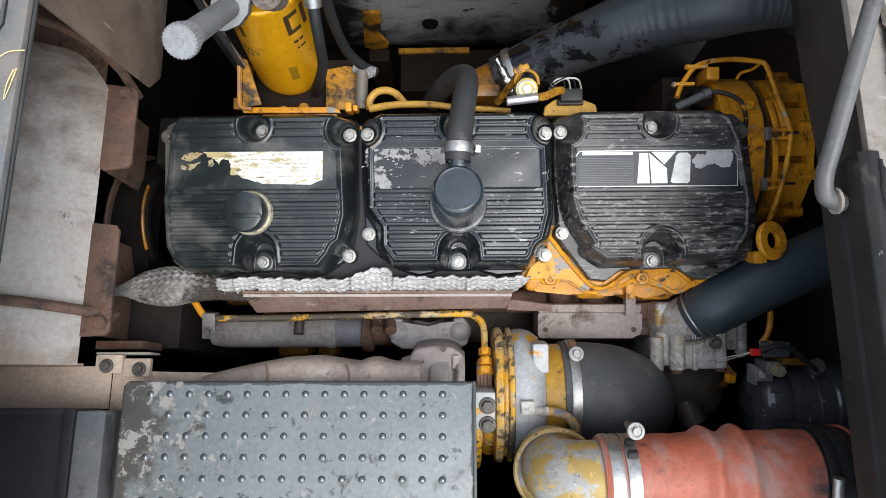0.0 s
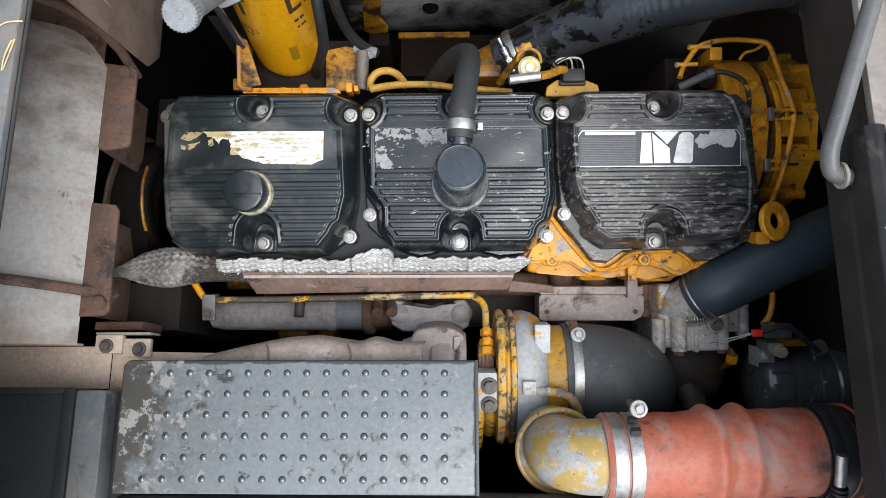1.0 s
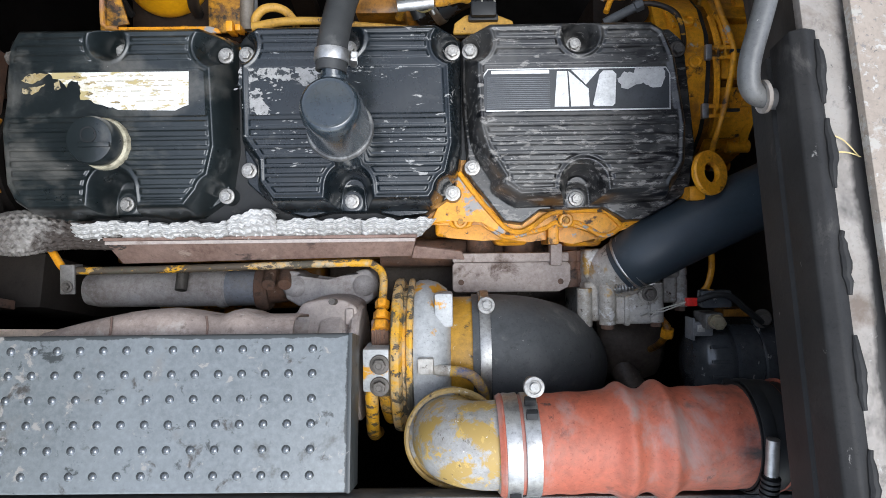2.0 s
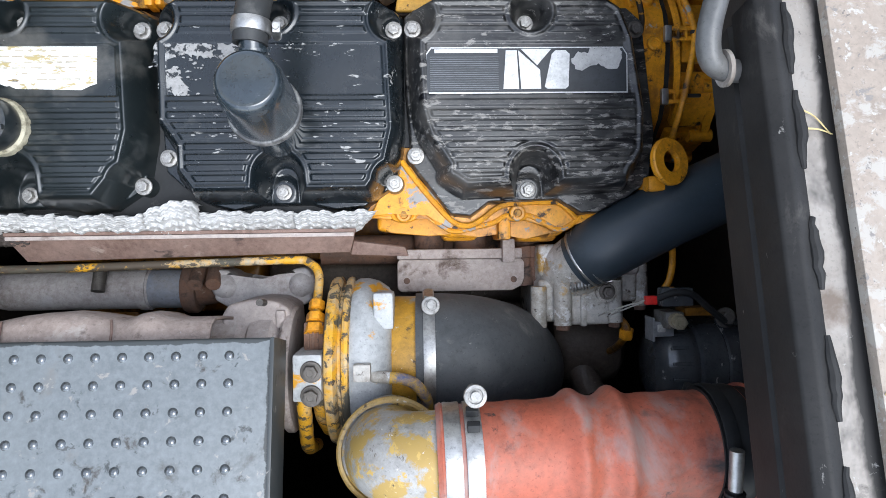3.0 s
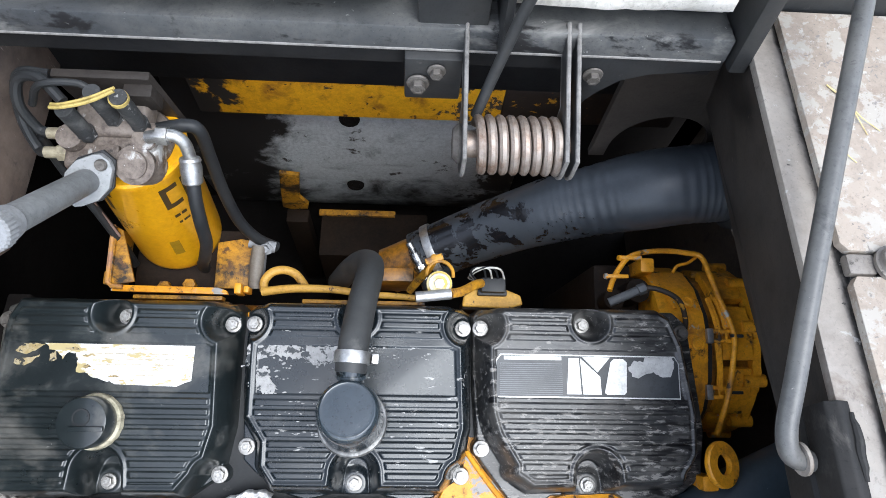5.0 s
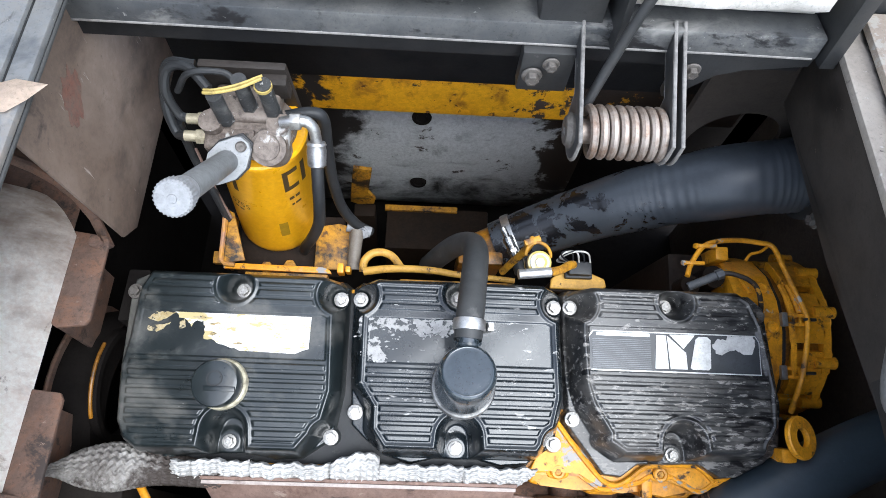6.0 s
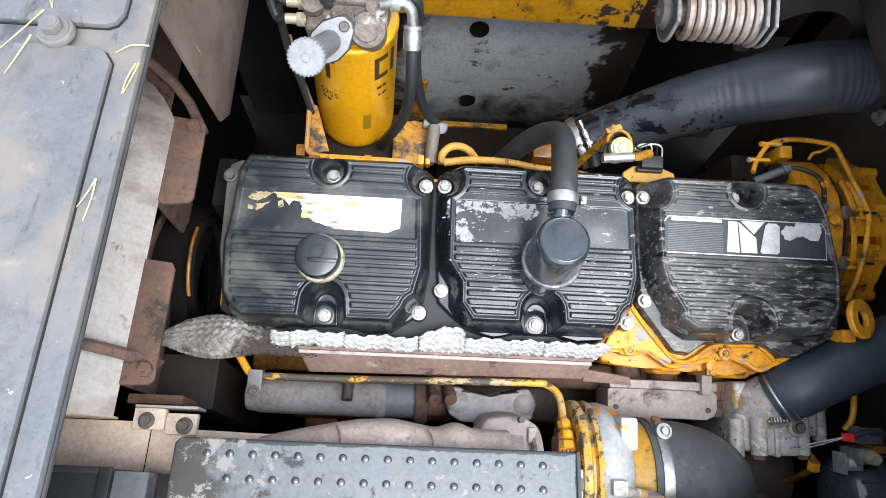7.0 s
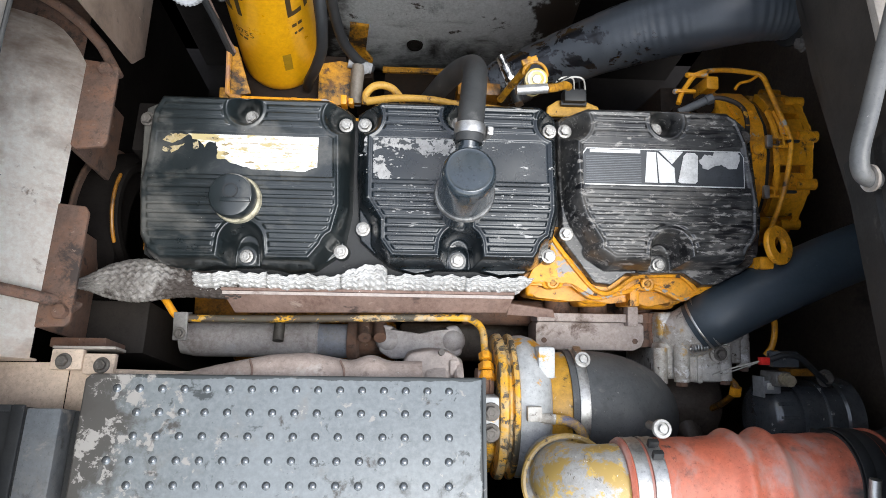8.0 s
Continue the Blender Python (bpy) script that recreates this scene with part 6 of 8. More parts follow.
def oil_line():
    t = thing("oil_line", "yellow painted steel oil line with flaked paint", "pipe", eng(-0.2, -0.165, 0.84))
    bm = B()
    tube(bm, curve_pts([(-0.425, -0.132, 0.850), (-0.413, -0.143, 0.858), (-0.400, -0.160, 0.862), (-0.3935, -0.1645, 0.862)], 6), 0.0051, 14)
    part("painted_bend", bm, M["yellow_chipped"], t, "bend with its yellow paint left", m=ENGINE)
    bm = B()
    tube(bm, curve_pts([(-0.394, -0.1645, 0.862), (-0.385, -0.166, 0.862), (-0.30, -0.166, 0.862), (-0.15, -0.163, 0.862), (-0.02, -0.160, 0.864), (0.004, -0.163, 0.868),
                        (0.0165, -0.176, 0.878), (0.018, -0.200, 0.896), (0.018, -0.220, 0.910)], 8), 0.0050, 14)
    part("pipe", bm, M["yellow_line"], t, m=ENGINE)
    bm = B()
    for k, (y, z, r) in enumerate(((-0.206, 0.902, 0.0090), (-0.219, 0.912, 0.0105), (-0.231, 0.918, 0.0120))):
        hex_head(bm, r, 0.010, toward((0.018, y, z), (0, -0.75, 0.5)))
    part("nut", bm, M["yellow"], t, m=ENGINE)
    bm = B()
    box(bm, -0.398, -0.379, -0.196, -0.158, 0.866, 0.870, 0.0015)
    box(bm, -0.397, -0.380, -0.162, -0.158, 0.848, 0.868, 0.001)
    part("p_clip", bm, M["link_edge"], t, m=ENGINE)
    bolt(t, (-0.3885, -0.186, 0.870), (0, 0, 1), 0.65, ENGINE, dark=True)


M["yellow_line"] = worn("flaked_yellow_pipe_paint", (0.62, 0.32, 0.02), (0.42, 0.36, 0.26), 9, (0.5, 0.56),
                        [((0.085, 0.076, 0.055), 24, 0.53, 0.05, 0.6, 0, (1, 1, 1), (0, -0.05, -0.16, 0.06)), ((0.20, 0.17, 0.13), 60, 0.60, 0.05, 0.5, 0, S1), ((0.085, 0.065, 0.045), 85, 0.56, 0.04, 0.6, 0, (0.6, 1, 1), (0, -0.03, -0.10, 0.10))], rough=0.45, bump=0.25)
oil_line()


def manifold():
    t = thing("exhaust_manifold", "sooty cast iron exhaust manifold with slip joints", "manifold", eng(-0.2, -0.2, 0.72))
    bm = B()
    tube(bm, [Vector((x, -0.197, 0.762)) for x in (-0.425, -0.42, -0.40, -0.34, -0.28, -0.245, -0.24, -0.222, -0.217)], lambda u: 0.010 + 0.016 * min(1, u * 6), 26)
    lathe(bm, [(0.020, -0.006), (0.0275, -0.006), (0.0285, 0), (0.0275, 0.006), (0.020, 0.006)], toward((-0.226, -0.197, 0.762), (1, 0, 0)), 30)
    part("runner", bm, M["cast_grey"], t, m=ENGINE)
    bm = B()
    rod(bm, (-0.218, -0.197, 0.762), (-0.172, -0.197, 0.762), 0.0255, 28)
    part("slip_joint", bm, M["cast_blue"], t, "bluish slip joint", m=ENGINE)
    bm = B()
    rod(bm, (-0.272, -0.168, 0.79), (-0.272, -0.197, 0.800), 0.008, 14)
    part("stud", bm, M["bolt_dark"], t, m=ENGINE)
    for x in (-0.150, -0.128):
        bm = B()
        rod(bm, (x, -0.165, 0.78), (x + 0.004, -0.190, 0.815), 0.009, 14)
        part("stud", bm, M["rust_dark"], t, m=ENGINE)
    bm = B()
    lathe(bm, [(0, -0.002), (0.031, -0.002), (0.033, 0.002), (0.033, 0.012), (0.030, 0.016), (0, 0.016)], toward((-0.172, -0.197, 0.762), (1, 0, 0)), 26)
    rod(bm, (-0.160, -0.194, 0.758), (-0.118, -0.188, 0.765), 0.027, 24)
    part("joint_flange", bm, M["rust_dark"], t, "dark rusty joint flange", m=ENGINE)
    bm = B()
    prism(bm, [(-0.128, -0.178), (-0.120, -0.171), (-0.108, -0.173), (-0.092, -0.186), (-0.066, -0.190), (-0.044, -0.184), (-0.026, -0.172), (-0.012, -0.170), (-0.004, -0.180), (-0.004, -0.212), (-0.018, -0.221), (-0.108, -0.221), (-0.126, -0.210)], 0.745, 0.804, 0.009, None, 3)
    for x in (-0.113, -0.018):
        lathe(bm, [(0, 0), (0.019, 0), (0.0185, 0.010), (0.014, 0.018), (0.007, 0.022), (0, 0.023)], toward((x, -0.193, 0.788), (0, 0, 1)), 24)
    part("centre_casting", bm, M["cast_grey"], t, m=ENGINE)
    bm = B()
    prism(bm, [(-0.090, -0.220), (-0.082, -0.208), (-0.055, -0.203), (-0.030, -0.205), (-0.014, -0.214), (-0.010, -0.31), (-0.090, -0.31)], 0.80, 0.896, 0.016, None, 4)
    box(bm, -0.028, -0.018, -0.235, -0.215, 0.88, 0.902, 0.003)
    part("turbine_inlet", bm, M["cast_tan"], t, "pale sooty inlet casting", m=ENGINE)
    bm = B()
    tube(bm, [Vector((x, -0.150, 0.74)) for x in np.linspace(0.0, 0.29, 6)], 0.020, 20)
    part("rear_runner", bm, M["rust_dark"], t, m=ENGINE)
    # turbine housing and outlet under the step plate
    bm = B()
    lathe(bm, [(0.0, -0.088), (0.052, -0.088), (0.062, -0.082), (0.066, -0.070), (0.066, -0.052), (0.061, -0.048), (0.061, -0.042), (0.067, -0.038), (0.070, -0.028), (0.070, -0.014), (0.062, -0.008), (0.058, 0.0), (0.0, 0.0)], toward((-0.020, -0.287, 0.862), (1, 0, 0)), 44)
    part("turbine_housing", bm, M["cast_tan"], t, "pale sooty turbine housing", m=ENGINE)
    bm = B()
    lathe(bm, [(0.0, 0.0), (0.070, 0.0), (0.073, 0.003), (0.073, 0.009), (0.070, 0.012), (0, 0.012)], toward((-0.022, -0.287, 0.862), (1, 0, 0)), 44)
    part("turbine_flange", bm, M["cast_tan"], t, "brown clamp flange", m=ENGINE)
    bm = B()
    rod(bm, (-0.040, -0.206, 0.905), (-0.040, -0.204, 0.925), 0.004, 10)
    part("small_stud", bm, M["bolt_dark"], t, m=ENGINE)
    sh = thing("outlet_shield", "tan heat-stained folded sheet shield behind the step plate", "shield", (-0.2, -0.24, 0.90))
    # one smooth pressed shell with a shallow rib, running up to the turbine housing
    xs = np.linspace(-0.350, -0.066, 143)
    crest = np.interp(xs, [-0.350, -0.300, -0.240, -0.200, -0.168, -0.150, -0.142, -0.134, -0.122, -0.114, -0.106, -0.066], [-0.2400, -0.2290, -0.2185, -0.2165, -0.2215, -0.2240, -0.2220, -0.2185, -0.2180, -0.2215, -0.2240, -0.2240])
    crest = np.convolve(np.pad(crest, 3, mode="edge"), np.ones(7) / 7, "valid")
    prof = [(0.006, -0.075), (0.004, -0.040), (0.0, -0.016), (-0.005, -0.006), (-0.013, -0.0005), (-0.024, 0.002), (-0.045, 0.003), (-0.095, 0.001)]
    vs, fs = [], []
    for x, yc in zip(xs, crest):
        zc = 0.930 + 0.9 * (yc + 0.2385) + 0.0008 * math.sin(x * 90)
        vs += [(x, yc + a, zc + b) for a, b in prof]
    n = len(prof)
    for i in range(len(xs) - 1):
        fs += [(i * n + k, i * n + k + 1, (i + 1) * n + k + 1, (i + 1) * n + k) for k in range(n - 1)]
    me = bpy.data.meshes.new("shell")
    me.from_pydata([tuple(map(float, v)) for v in vs], [], fs)
    shell = mesh_part("shell", me, M["heat_brown"], sh, sharp=0)
    thick = shell.modifiers.new("thickness", 'SOLIDIFY')
    thick.thickness = 0.003
    for x in (-0.262, -0.160):
        bm = B()
        tube(bm, curve_pts([(x, -0.226, 0.940), (x + 0.006, -0.240, 0.951), (x + 0.004, -0.262, 0.952)], 6), 0.0013, 8)
        part("weld_seam", bm, M["rust_plate"], sh)


M["heat_brown"] = worn("heat_browned_shield_sheet", (0.37, 0.30, 0.262), (0.26, 0.200, 0.170), 12, (0.4, 0.68),
                       [((0.47, 0.415, 0.375), 30, 0.60, 0.12, 0.8, 0, S1), ((0.13, 0.095, 0.078), 26, 0.60, 0.10, 0.8, 0, S1), ((0.52, 0.49, 0.46), 150, 0.67, 0.04, 0.8, 0, S1)], rough=0.72, bump=0.3, bump_scale=160)
M["cast_blue"] = worn("blued_manifold_sleeve", (0.20, 0.215, 0.25), (0.24, 0.22, 0.21), 20, (0.45, 0.7), rough=0.55, bump=0.2)
manifold()


def turbo():
    t = thing("turbocharger", "turbocharger with flaked yellow paint on cast aluminium", "turbocharger", eng(0.06, -0.275, 0.77))
    ax = toward((0.0, -0.277, 0.862), (1, 0, 0))
    bm = B()
    lathe(bm, [(0.05, 0.030), (0.088, 0.030), (0.0945, 0.032), (0.0965, 0.036), (0.0965, 0.041), (0.092, 0.044), (0.088, 0.045), (0.088, 0.048),
               (0.0955, 0.050), (0.0965, 0.053), (0.0955, 0.056), (0.09, 0.058), (0.05, 0.058)], ax, 64)
    part("backplate_band", bm, M["yellow_line"], t, "yellow and bare steel clamp band", m=ENGINE)
    bm = B()
    lathe(bm, [(0.05, 0.056), (0.090, 0.056), (0.094, 0.062), (0.0945, 0.072), (0.091, 0.085), (0.083, 0.096), (0.072, 0.101), (0.05, 0.102)], ax, 64)
    box(bm, 0.082, 0.104, -0.235, -0.195, 0.895, 0.935, 0.004)
    part("compressor_housing", bm, M["silver_yellow"], t, m=ENGINE)
    bm = B()
    lathe(bm, [(0.05, 0.098), (0.070, 0.098), (0.072, 0.104), (0.072, 0.128), (0.074, 0.130), (0.074, 0.134), (0.05, 0.134)], ax, 56)
    part("inlet_ring", bm, M["mustard"], t, "mustard ring with flaking paint", m=ENGINE)
    bm = B()
    box(bm, 0.063, 0.081, -0.284, -0.266, 0.945, 0.966, 0.002)
    rod(bm, (0.081, -0.281, 0.950), (0.100, -0.283, 0.950), 0.0065, 14)
    part("boss", bm, M["alu"], t, m=ENGINE)
    bm = B()
    tube(bm, curve_pts([(0.098, -0.283, 0.950), (0.112, -0.284, 0.951), (0.126, -0.290, 0.950), (0.137, -0.305, 0.945), (0.140, -0.322, 0.93)], 6), 0.0062, 12)
    part("boost_line", bm, M["blue_hose"], t, "small hose splashed with yellow paint", m=ENGINE)
    bm = B()
    box(bm, 0.000, 0.030, -0.305, -0.256, 0.90, 0.957, 0.003)
    br = part("bearing_flange", bm, M["silver_yellow"], t, m=ENGINE)
    bolt(t, (0.0195, -0.2735, 0.957), (0, 0, 1), 0.95, ENGINE, dark=True)
    bolt(t, (0.0195, -0.2985, 0.957), (0, 0, 1), 0.95, ENGINE, dark=True, turn=0.4)
    bm = B()
    box(bm, 0.006, 0.028, -0.258, -0.226, 0.88, 0.925, 0.004)
    for k in range(3):
        box(bm, 0.011 + 0.005 * k, 0.013 + 0.005 * k, -0.254, -0.234, 0.925, 0.928, 0.0006)
    part("oil_flange", bm, M["rust_dark"], t, m=ENGINE)
    bm = B()
    tube(bm, curve_pts([(0.006, -0.305, 0.93), (0.006, -0.33, 0.92), (0.004, -0.37, 0.89), (0.002, -0.39, 0.82)], 6), 0.008, 14)
    tube(bm, curve_pts([(0.024, -0.30, 0.92), (0.024, -0.33, 0.90), (0.024, -0.36, 0.85)], 6), 0.011, 14)
    part("drain_pipe", bm, M["yellow_line"], t, m=ENGINE)
    # outlet elbow
    bm = B()
    arc = [Vector((0.1005, -0.3405, 0.955))]
    for k in range(13):
        a = math.pi / 2 * k / 12
        arc.append(Vector((0.1005 + 0.040 * (1 - math.cos(a)), -0.3405 + 0.003 * k / 12, 1.008 + 0.040 * math.sin(a))))
    arc.append(Vector((0.160, -0.3370, 1.048)))
    tube(bm, arc, lambda u: 0.0412 + 0.0022 * u, 44)
    # a rough bead of casting flash round the mouth
    rnd = random.Random(8)
    tube(bm, [Vector((0.1475, -0.3372 + (0.0438 + rnd.uniform(-0.0006, 0.0008)) * math.cos(2 * math.pi * k / 60), 1.048 + (0.0438 + rnd.uniform(-0.0006, 0.0008)) * math.sin(2 * math.pi * k / 60))) for k in range(61)], lambda u: 0.0020 + 0.0007 * math.sin(u * 190), 8)
    part("outlet_elbow", bm, M["elbow_gold"], t, "flaked gold and grey outlet elbow", m=ENGINE)
    bm = B()
    at = toward((0.1035, -0.3455, 1.000), (-0.03, 0.02, 1))
    lathe(bm, [(0.0490, -0.0060), (0.0520, -0.0062), (0.0536, -0.0050), (0.0520, -0.0034), (0.0502, -0.0020), (0.0520, 0.0000), (0.0540, 0.0016), (0.0520, 0.0030), (0.0490, 0.0030), (0.0490, -0.0060)], at, 56)
    part("elbow_clamp", bm, M["old_gold"], t, "worn yellow band clamp", m=ENGINE)
    bm = B()
    lathe(bm, [(0.036, -0.016), (0.0490, -0.016), (0.0490, -0.0010), (0.0460, -0.0030), (0.036, -0.0030)], at, 48)
    part("elbow_collar", bm, M["elbow_gold"], t, m=ENGINE)
    bm = B()
    rod(bm, (0.085, -0.389, 0.990), (0.125, -0.389, 0.990), 0.0035, 10)
    part("clamp_bolt", bm, M["steel"], t, m=ENGINE)


turbo()


def t_bolt_clamp(parent, at, axis, r, w, ang, m):
    """A wide smooth band with a round-headed tightening bolt standing off it."""
    mm = m @ toward(at, axis)
    bm = B()
    h = w / 2
    lathe(bm, [(r, -h), (r + 0.0014, -h), (r + 0.0018, -h * 0.8), (r + 0.0012, 0), (r + 0.0018, h * 0.8), (r + 0.0014, h), (r, h)], mm, 56)
    band = part("hose_clamp", bm, M["steel"], parent, "smooth steel band clamp")
    bm = B()
    mt = mm @ Matrix.Rotation(ang, 4, 'Z') @ Matrix.Translation((r + 0.010, 0, 0))
    box(bm, -0.010, -0.001, -0.011, -0.005, -h * 0.75, h * 0.75, 0.001, mt)
    box(bm, -0.010, -0.001, 0.005, 0.011, -h * 0.75, h * 0.75, 0.001, mt)
    part("lug", bm, M["rubber"], band, "blackened clamp lug")
    return band


def round_bolt(parent, at, axis, r, m):
    """A flanged lock nut with its stud end showing."""
    bm = B()
    mm = m @ toward(at, axis)
    lathe(bm, [(0, 0), (r, 0), (r, 0.003), (r * 0.94, 0.0045), (r * 0.66, 0.0048), (r * 0.62, 0.003), (r * 0.42, 0.003), (r * 0.40, 0.0075), (0, 0.0075)], mm, 26)
    return part("lock_nut", bm, M["nut_grey"], parent, "round zinc lock nut")


def inlet_elbow():
    t = thing("inlet_elbow", "black rubber inlet elbow on the turbocharger", "hose", eng(0.2, -0.28, 0.75))
    bm = B()
    pts = curve_pts([(0.128, -0.277, 0.862), (0.160, -0.277, 0.862), (0.195, -0.281, 0.852), (0.228, -0.292, 0.822), (0.248, -0.310, 0.772), (0.255, -0.325, 0.70), (0.256, -0.335, 0.55)], 10)
    tube(bm, pts, lambda u: 0.0755 - 0.004 * u, 40)
    part("elbow", bm, M["rubber_dusty"], t, m=ENGINE)
    hose_clamp(t, (0.142, -0.277, 0.862), (1, 0, 0), 0.0758, 0.013, 0.4, m=ENGINE)
    round_bolt(t, (0.144, -0.212, 0.912), (0, 0.2, 1), 0.0105, ENGINE)


inlet_elbow()


def red_duct():
    t = thing("charge_air_hose", "faded red silicone charge air hose with two convolutions", "hose", eng(0.3, -0.34, 1.0))
    bm = B()

    def axis(x):
        return Vector((x, -0.3375 + 0.0075 * (x - 0.150) / 0.25, 1.048))

    def rad(u):
        x = 0.146 + 0.248 * u
        r = 0.0482 + 0.0018 * u
        for c in (0.2675, 0.3045):
            r += 0.0082 * math.exp(-((x - c) / 0.0098) ** 2)
        return r + 0.0004 * math.sin(x * 210) + 0.0022 * math.exp(-((x - 0.150) / 0.0022) ** 2)

    tube(bm, [axis(0.146 + 0.248 * i / 120) for i in range(121)], rad, 48)
    part("hose", bm, M["red"], t, m=ENGINE)
    for x in (0.1595, 0.1775):
        t_bolt_clamp(t, tuple(axis(x)), (1, 0.03, 0), 0.0486, 0.0145, 2.6 if x < 0.17 else 0.62, ENGINE)
    round_bolt(t, (0.1772, -0.2705, 1.0930), (0, 0.15, 1), 0.0098, ENGINE)
    bm = B()
    rod(bm, (0.1772, -0.2715, 1.060), (0.1772, -0.2710, 1.0935), 0.0045, 12)
    part("clamp_stud", bm, M["bolt_dark"], t, m=ENGINE)
    round_bolt(t, (0.162, -0.408, 1.060), (0, -0.3, 1), 0.0115, ENGINE)
    d = thing("charge_air_pipe", "black charge air pipe end with clamp", "pipe", eng(0.48, -0.34, 1.0))
    bm = B()
    tube(bm, curve_pts([(0.384, -0.330, 1.048), (0.415, -0.330, 1.047), (0.45, -0.334, 1.036), (0.50, -0.335, 1.005), (0.56, -0.33, 0.96)], 6), lambda u: 0.0522 - 0.002 * math.sin(u * 25), 44)
    part("pipe", bm, M["rubber"], d, m=ENGINE)
    for x, z in ((0.411, 1.0475), (0.428, 1.044)):
        bm = B()
        lathe(bm, [(0.051, -0.0012), (0.0540, -0.0012), (0.0540, 0.0012), (0.051, 0.0012)], toward((x, -0.330, z), (1, 0, -0.1)), 44)
        part("red_line", bm, M["red"], d, m=ENGINE)
    hose_clamp(d, (0.392, -0.330, 1.048), (1, 0, 0), 0.0530, 0.012, -1.0, mat=M["rubber"], m=ENGINE)
    bm = B()
    rod(bm, (0.3895, -0.316, 1.109), (0.3895, -0.350, 1.105), 0.0058, 14)
    part("worm_screw", bm, M["steel"], d, m=ENGINE)
    bm = B()
    for k in range(4):
        rod(bm, (0.3895, -0.352 - 0.005 * k, 1.1045 - 0.0012 * k), (0.3895, -0.355 - 0.005 * k, 1.1038 - 0.0012 * k), 0.0085, 14)
    rod(bm, (0.3895, -0.350, 1.104), (0.3895, -0.378, 1.098), 0.006, 12)
    part("clamp_barrel", bm, M["rubber"], d, m=ENGINE)


red_duct()


def tan_block():
    t = thing("pump_cover", "tan stained rectangular cast cover with rounded ends", "cover", eng(0.185, -0.18, 0.74))
    bm = B()
    poly = [(0.107, -0.163), (0.104, -0.167), (0.104, -0.200), (0.108, -0.204), (0.250, -0.204), (0.262, -0.198), (0.266, -0.188), (0.266, -0.168), (0.262, -0.163)]
    prism(bm, poly, 0.74, 0.805, 0.003)
    part("cover", bm, M["cast_tan"], t, m=ENGINE)
    bm = B()
    box(bm, 0.104, 0.262, -0.1628, -0.150, 0.76, 0.815, 0.003)
    part("back_flange", bm, M["cast_tan"], t, m=ENGINE)
    for x in (0.116, 0.252):
        bm = B()
        lathe(bm, [(0, 0), (0.004, 0), (0.004, 0.0015), (0, 0.002)], toward((x, -0.19, 0.805), (0, 0, 1)), 12)
        part("rivet", bm, M["rust_dark"], t, m=ENGINE)
    for x, r in ((0.2660, 0.0115), (0.2790, 0.0085)):
        bm = B()
        lathe(bm, [(0, 0), (r, 0), (r, 0.014), (r * 0.75, 0.015), (r * 0.75, 0.026), (r * 0.95, 0.027), (r * 0.95, 0.050), (0, 0.052)], toward((x, -0.148, 0.795), (0.06, -1, -0.05)), 18)
        part("standoff", bm, M["rust_dark"], t, m=ENGINE)
    bm = B()
    box(bm, 0.2360, 0.2520, -0.168, -0.138, 0.800, 0.822, 0.003)
    part("lug", bm, M["cast_tan"], t, m=ENGINE)


tan_block()


def coolant():
    t = thing("thermostat_housing", "weathered aluminium thermostat housing with bolts", "housing", eng(0.36, -0.2, 0.68))
    bm = B()
    box(bm, 0.279, 0.380, -0.2425, -0.1900, 0.68, 0.834, 0.006, None, 3)
    box(bm, 0.316, 0.366, -0.2455, -0.1990, 0.69, 0.8420, 0.005, None, 3)
    box(bm, 0.328, 0.336, -0.2470, -0.2010, 0.72, 0.8455, 0.003, None, 2)
    part("lower_casting", bm, M["alu"], t, m=ENGINE)
    bm = B()
    box(bm, 0.280, 0.408, -0.1865, -0.146, 0.68, 0.828, 0.008, None, 3)
    box(bm, 0.384, 0.406, -0.2200, -0.1800, 0.70, 0.822, 0.006, None, 3)
    part("upper_casting", bm, M["alu"], t, m=ENGINE)
    for x, y0, y1, z, r in ((0.2785, -0.2480, -0.198, 0.834, 0.0100), (0.3065, -0.2450, -0.193, 0.842, 0.0110), (0.3720, -0.2430, -0.191, 0.836, 0.0095), (0.4120, -0.2250, -0.165, 0.812, 0.0095)):
        bm = B()
        rod(bm, (x, y0, z), (x, y1, z), r, 20)
        bs = part("bolt_boss", bm, M["alu"], t, m=ENGINE)
        bm = B()
        hex_head(bm, r * 0.8, 0.006, toward((x, y0, z), (0, -1, 0)))
        part("nut", bm, M["rust_dark"], bs, m=ENGINE)
    bm = B()
    tube(bm, curve_pts([(0.318, -0.185, 0.780), (0.322, -0.180, 0.815), (0.334, -0.166, 0.842), (0.352, -0.152, 0.862)], 8), lambda u: 0.040 - 0.004 * u, 28)
    part("neck", bm, M["alu"], t, m=ENGINE)
    bm = B()
    lathe(bm, [(0, 0), (0.013, 0), (0.013, 0.006), (0.010, 0.008), (0, 0.008)], toward((0.3590, -0.2045, 0.8425), (0, -0.1, 1)), 18)
    part("plug_seat", bm, M["alu"], t, m=ENGINE)
    bolt(t, (0.3590, -0.2045, 0.8490), (0, -0.1, 1), 0.85, ENGINE, dark=True)
    h = thing("coolant_hose", "dark navy silicone coolant hose", "hose", eng(0.42, -0.11, 0.83))
    bm = B()
    tube(bm, curve_pts([(0.326, -0.168, 0.846), (0.352, -0.150, 0.864), (0.40, -0.124, 0.874), (0.45, -0.100, 0.878), (0.52, -0.070, 0.874), (0.60, -0.040, 0.87)], 10), lambda u: 0.0352 + 0.0046 * min(1.0, u * 6), 36)
    part("hose", bm, M["silicone_blue"], h, m=ENGINE)
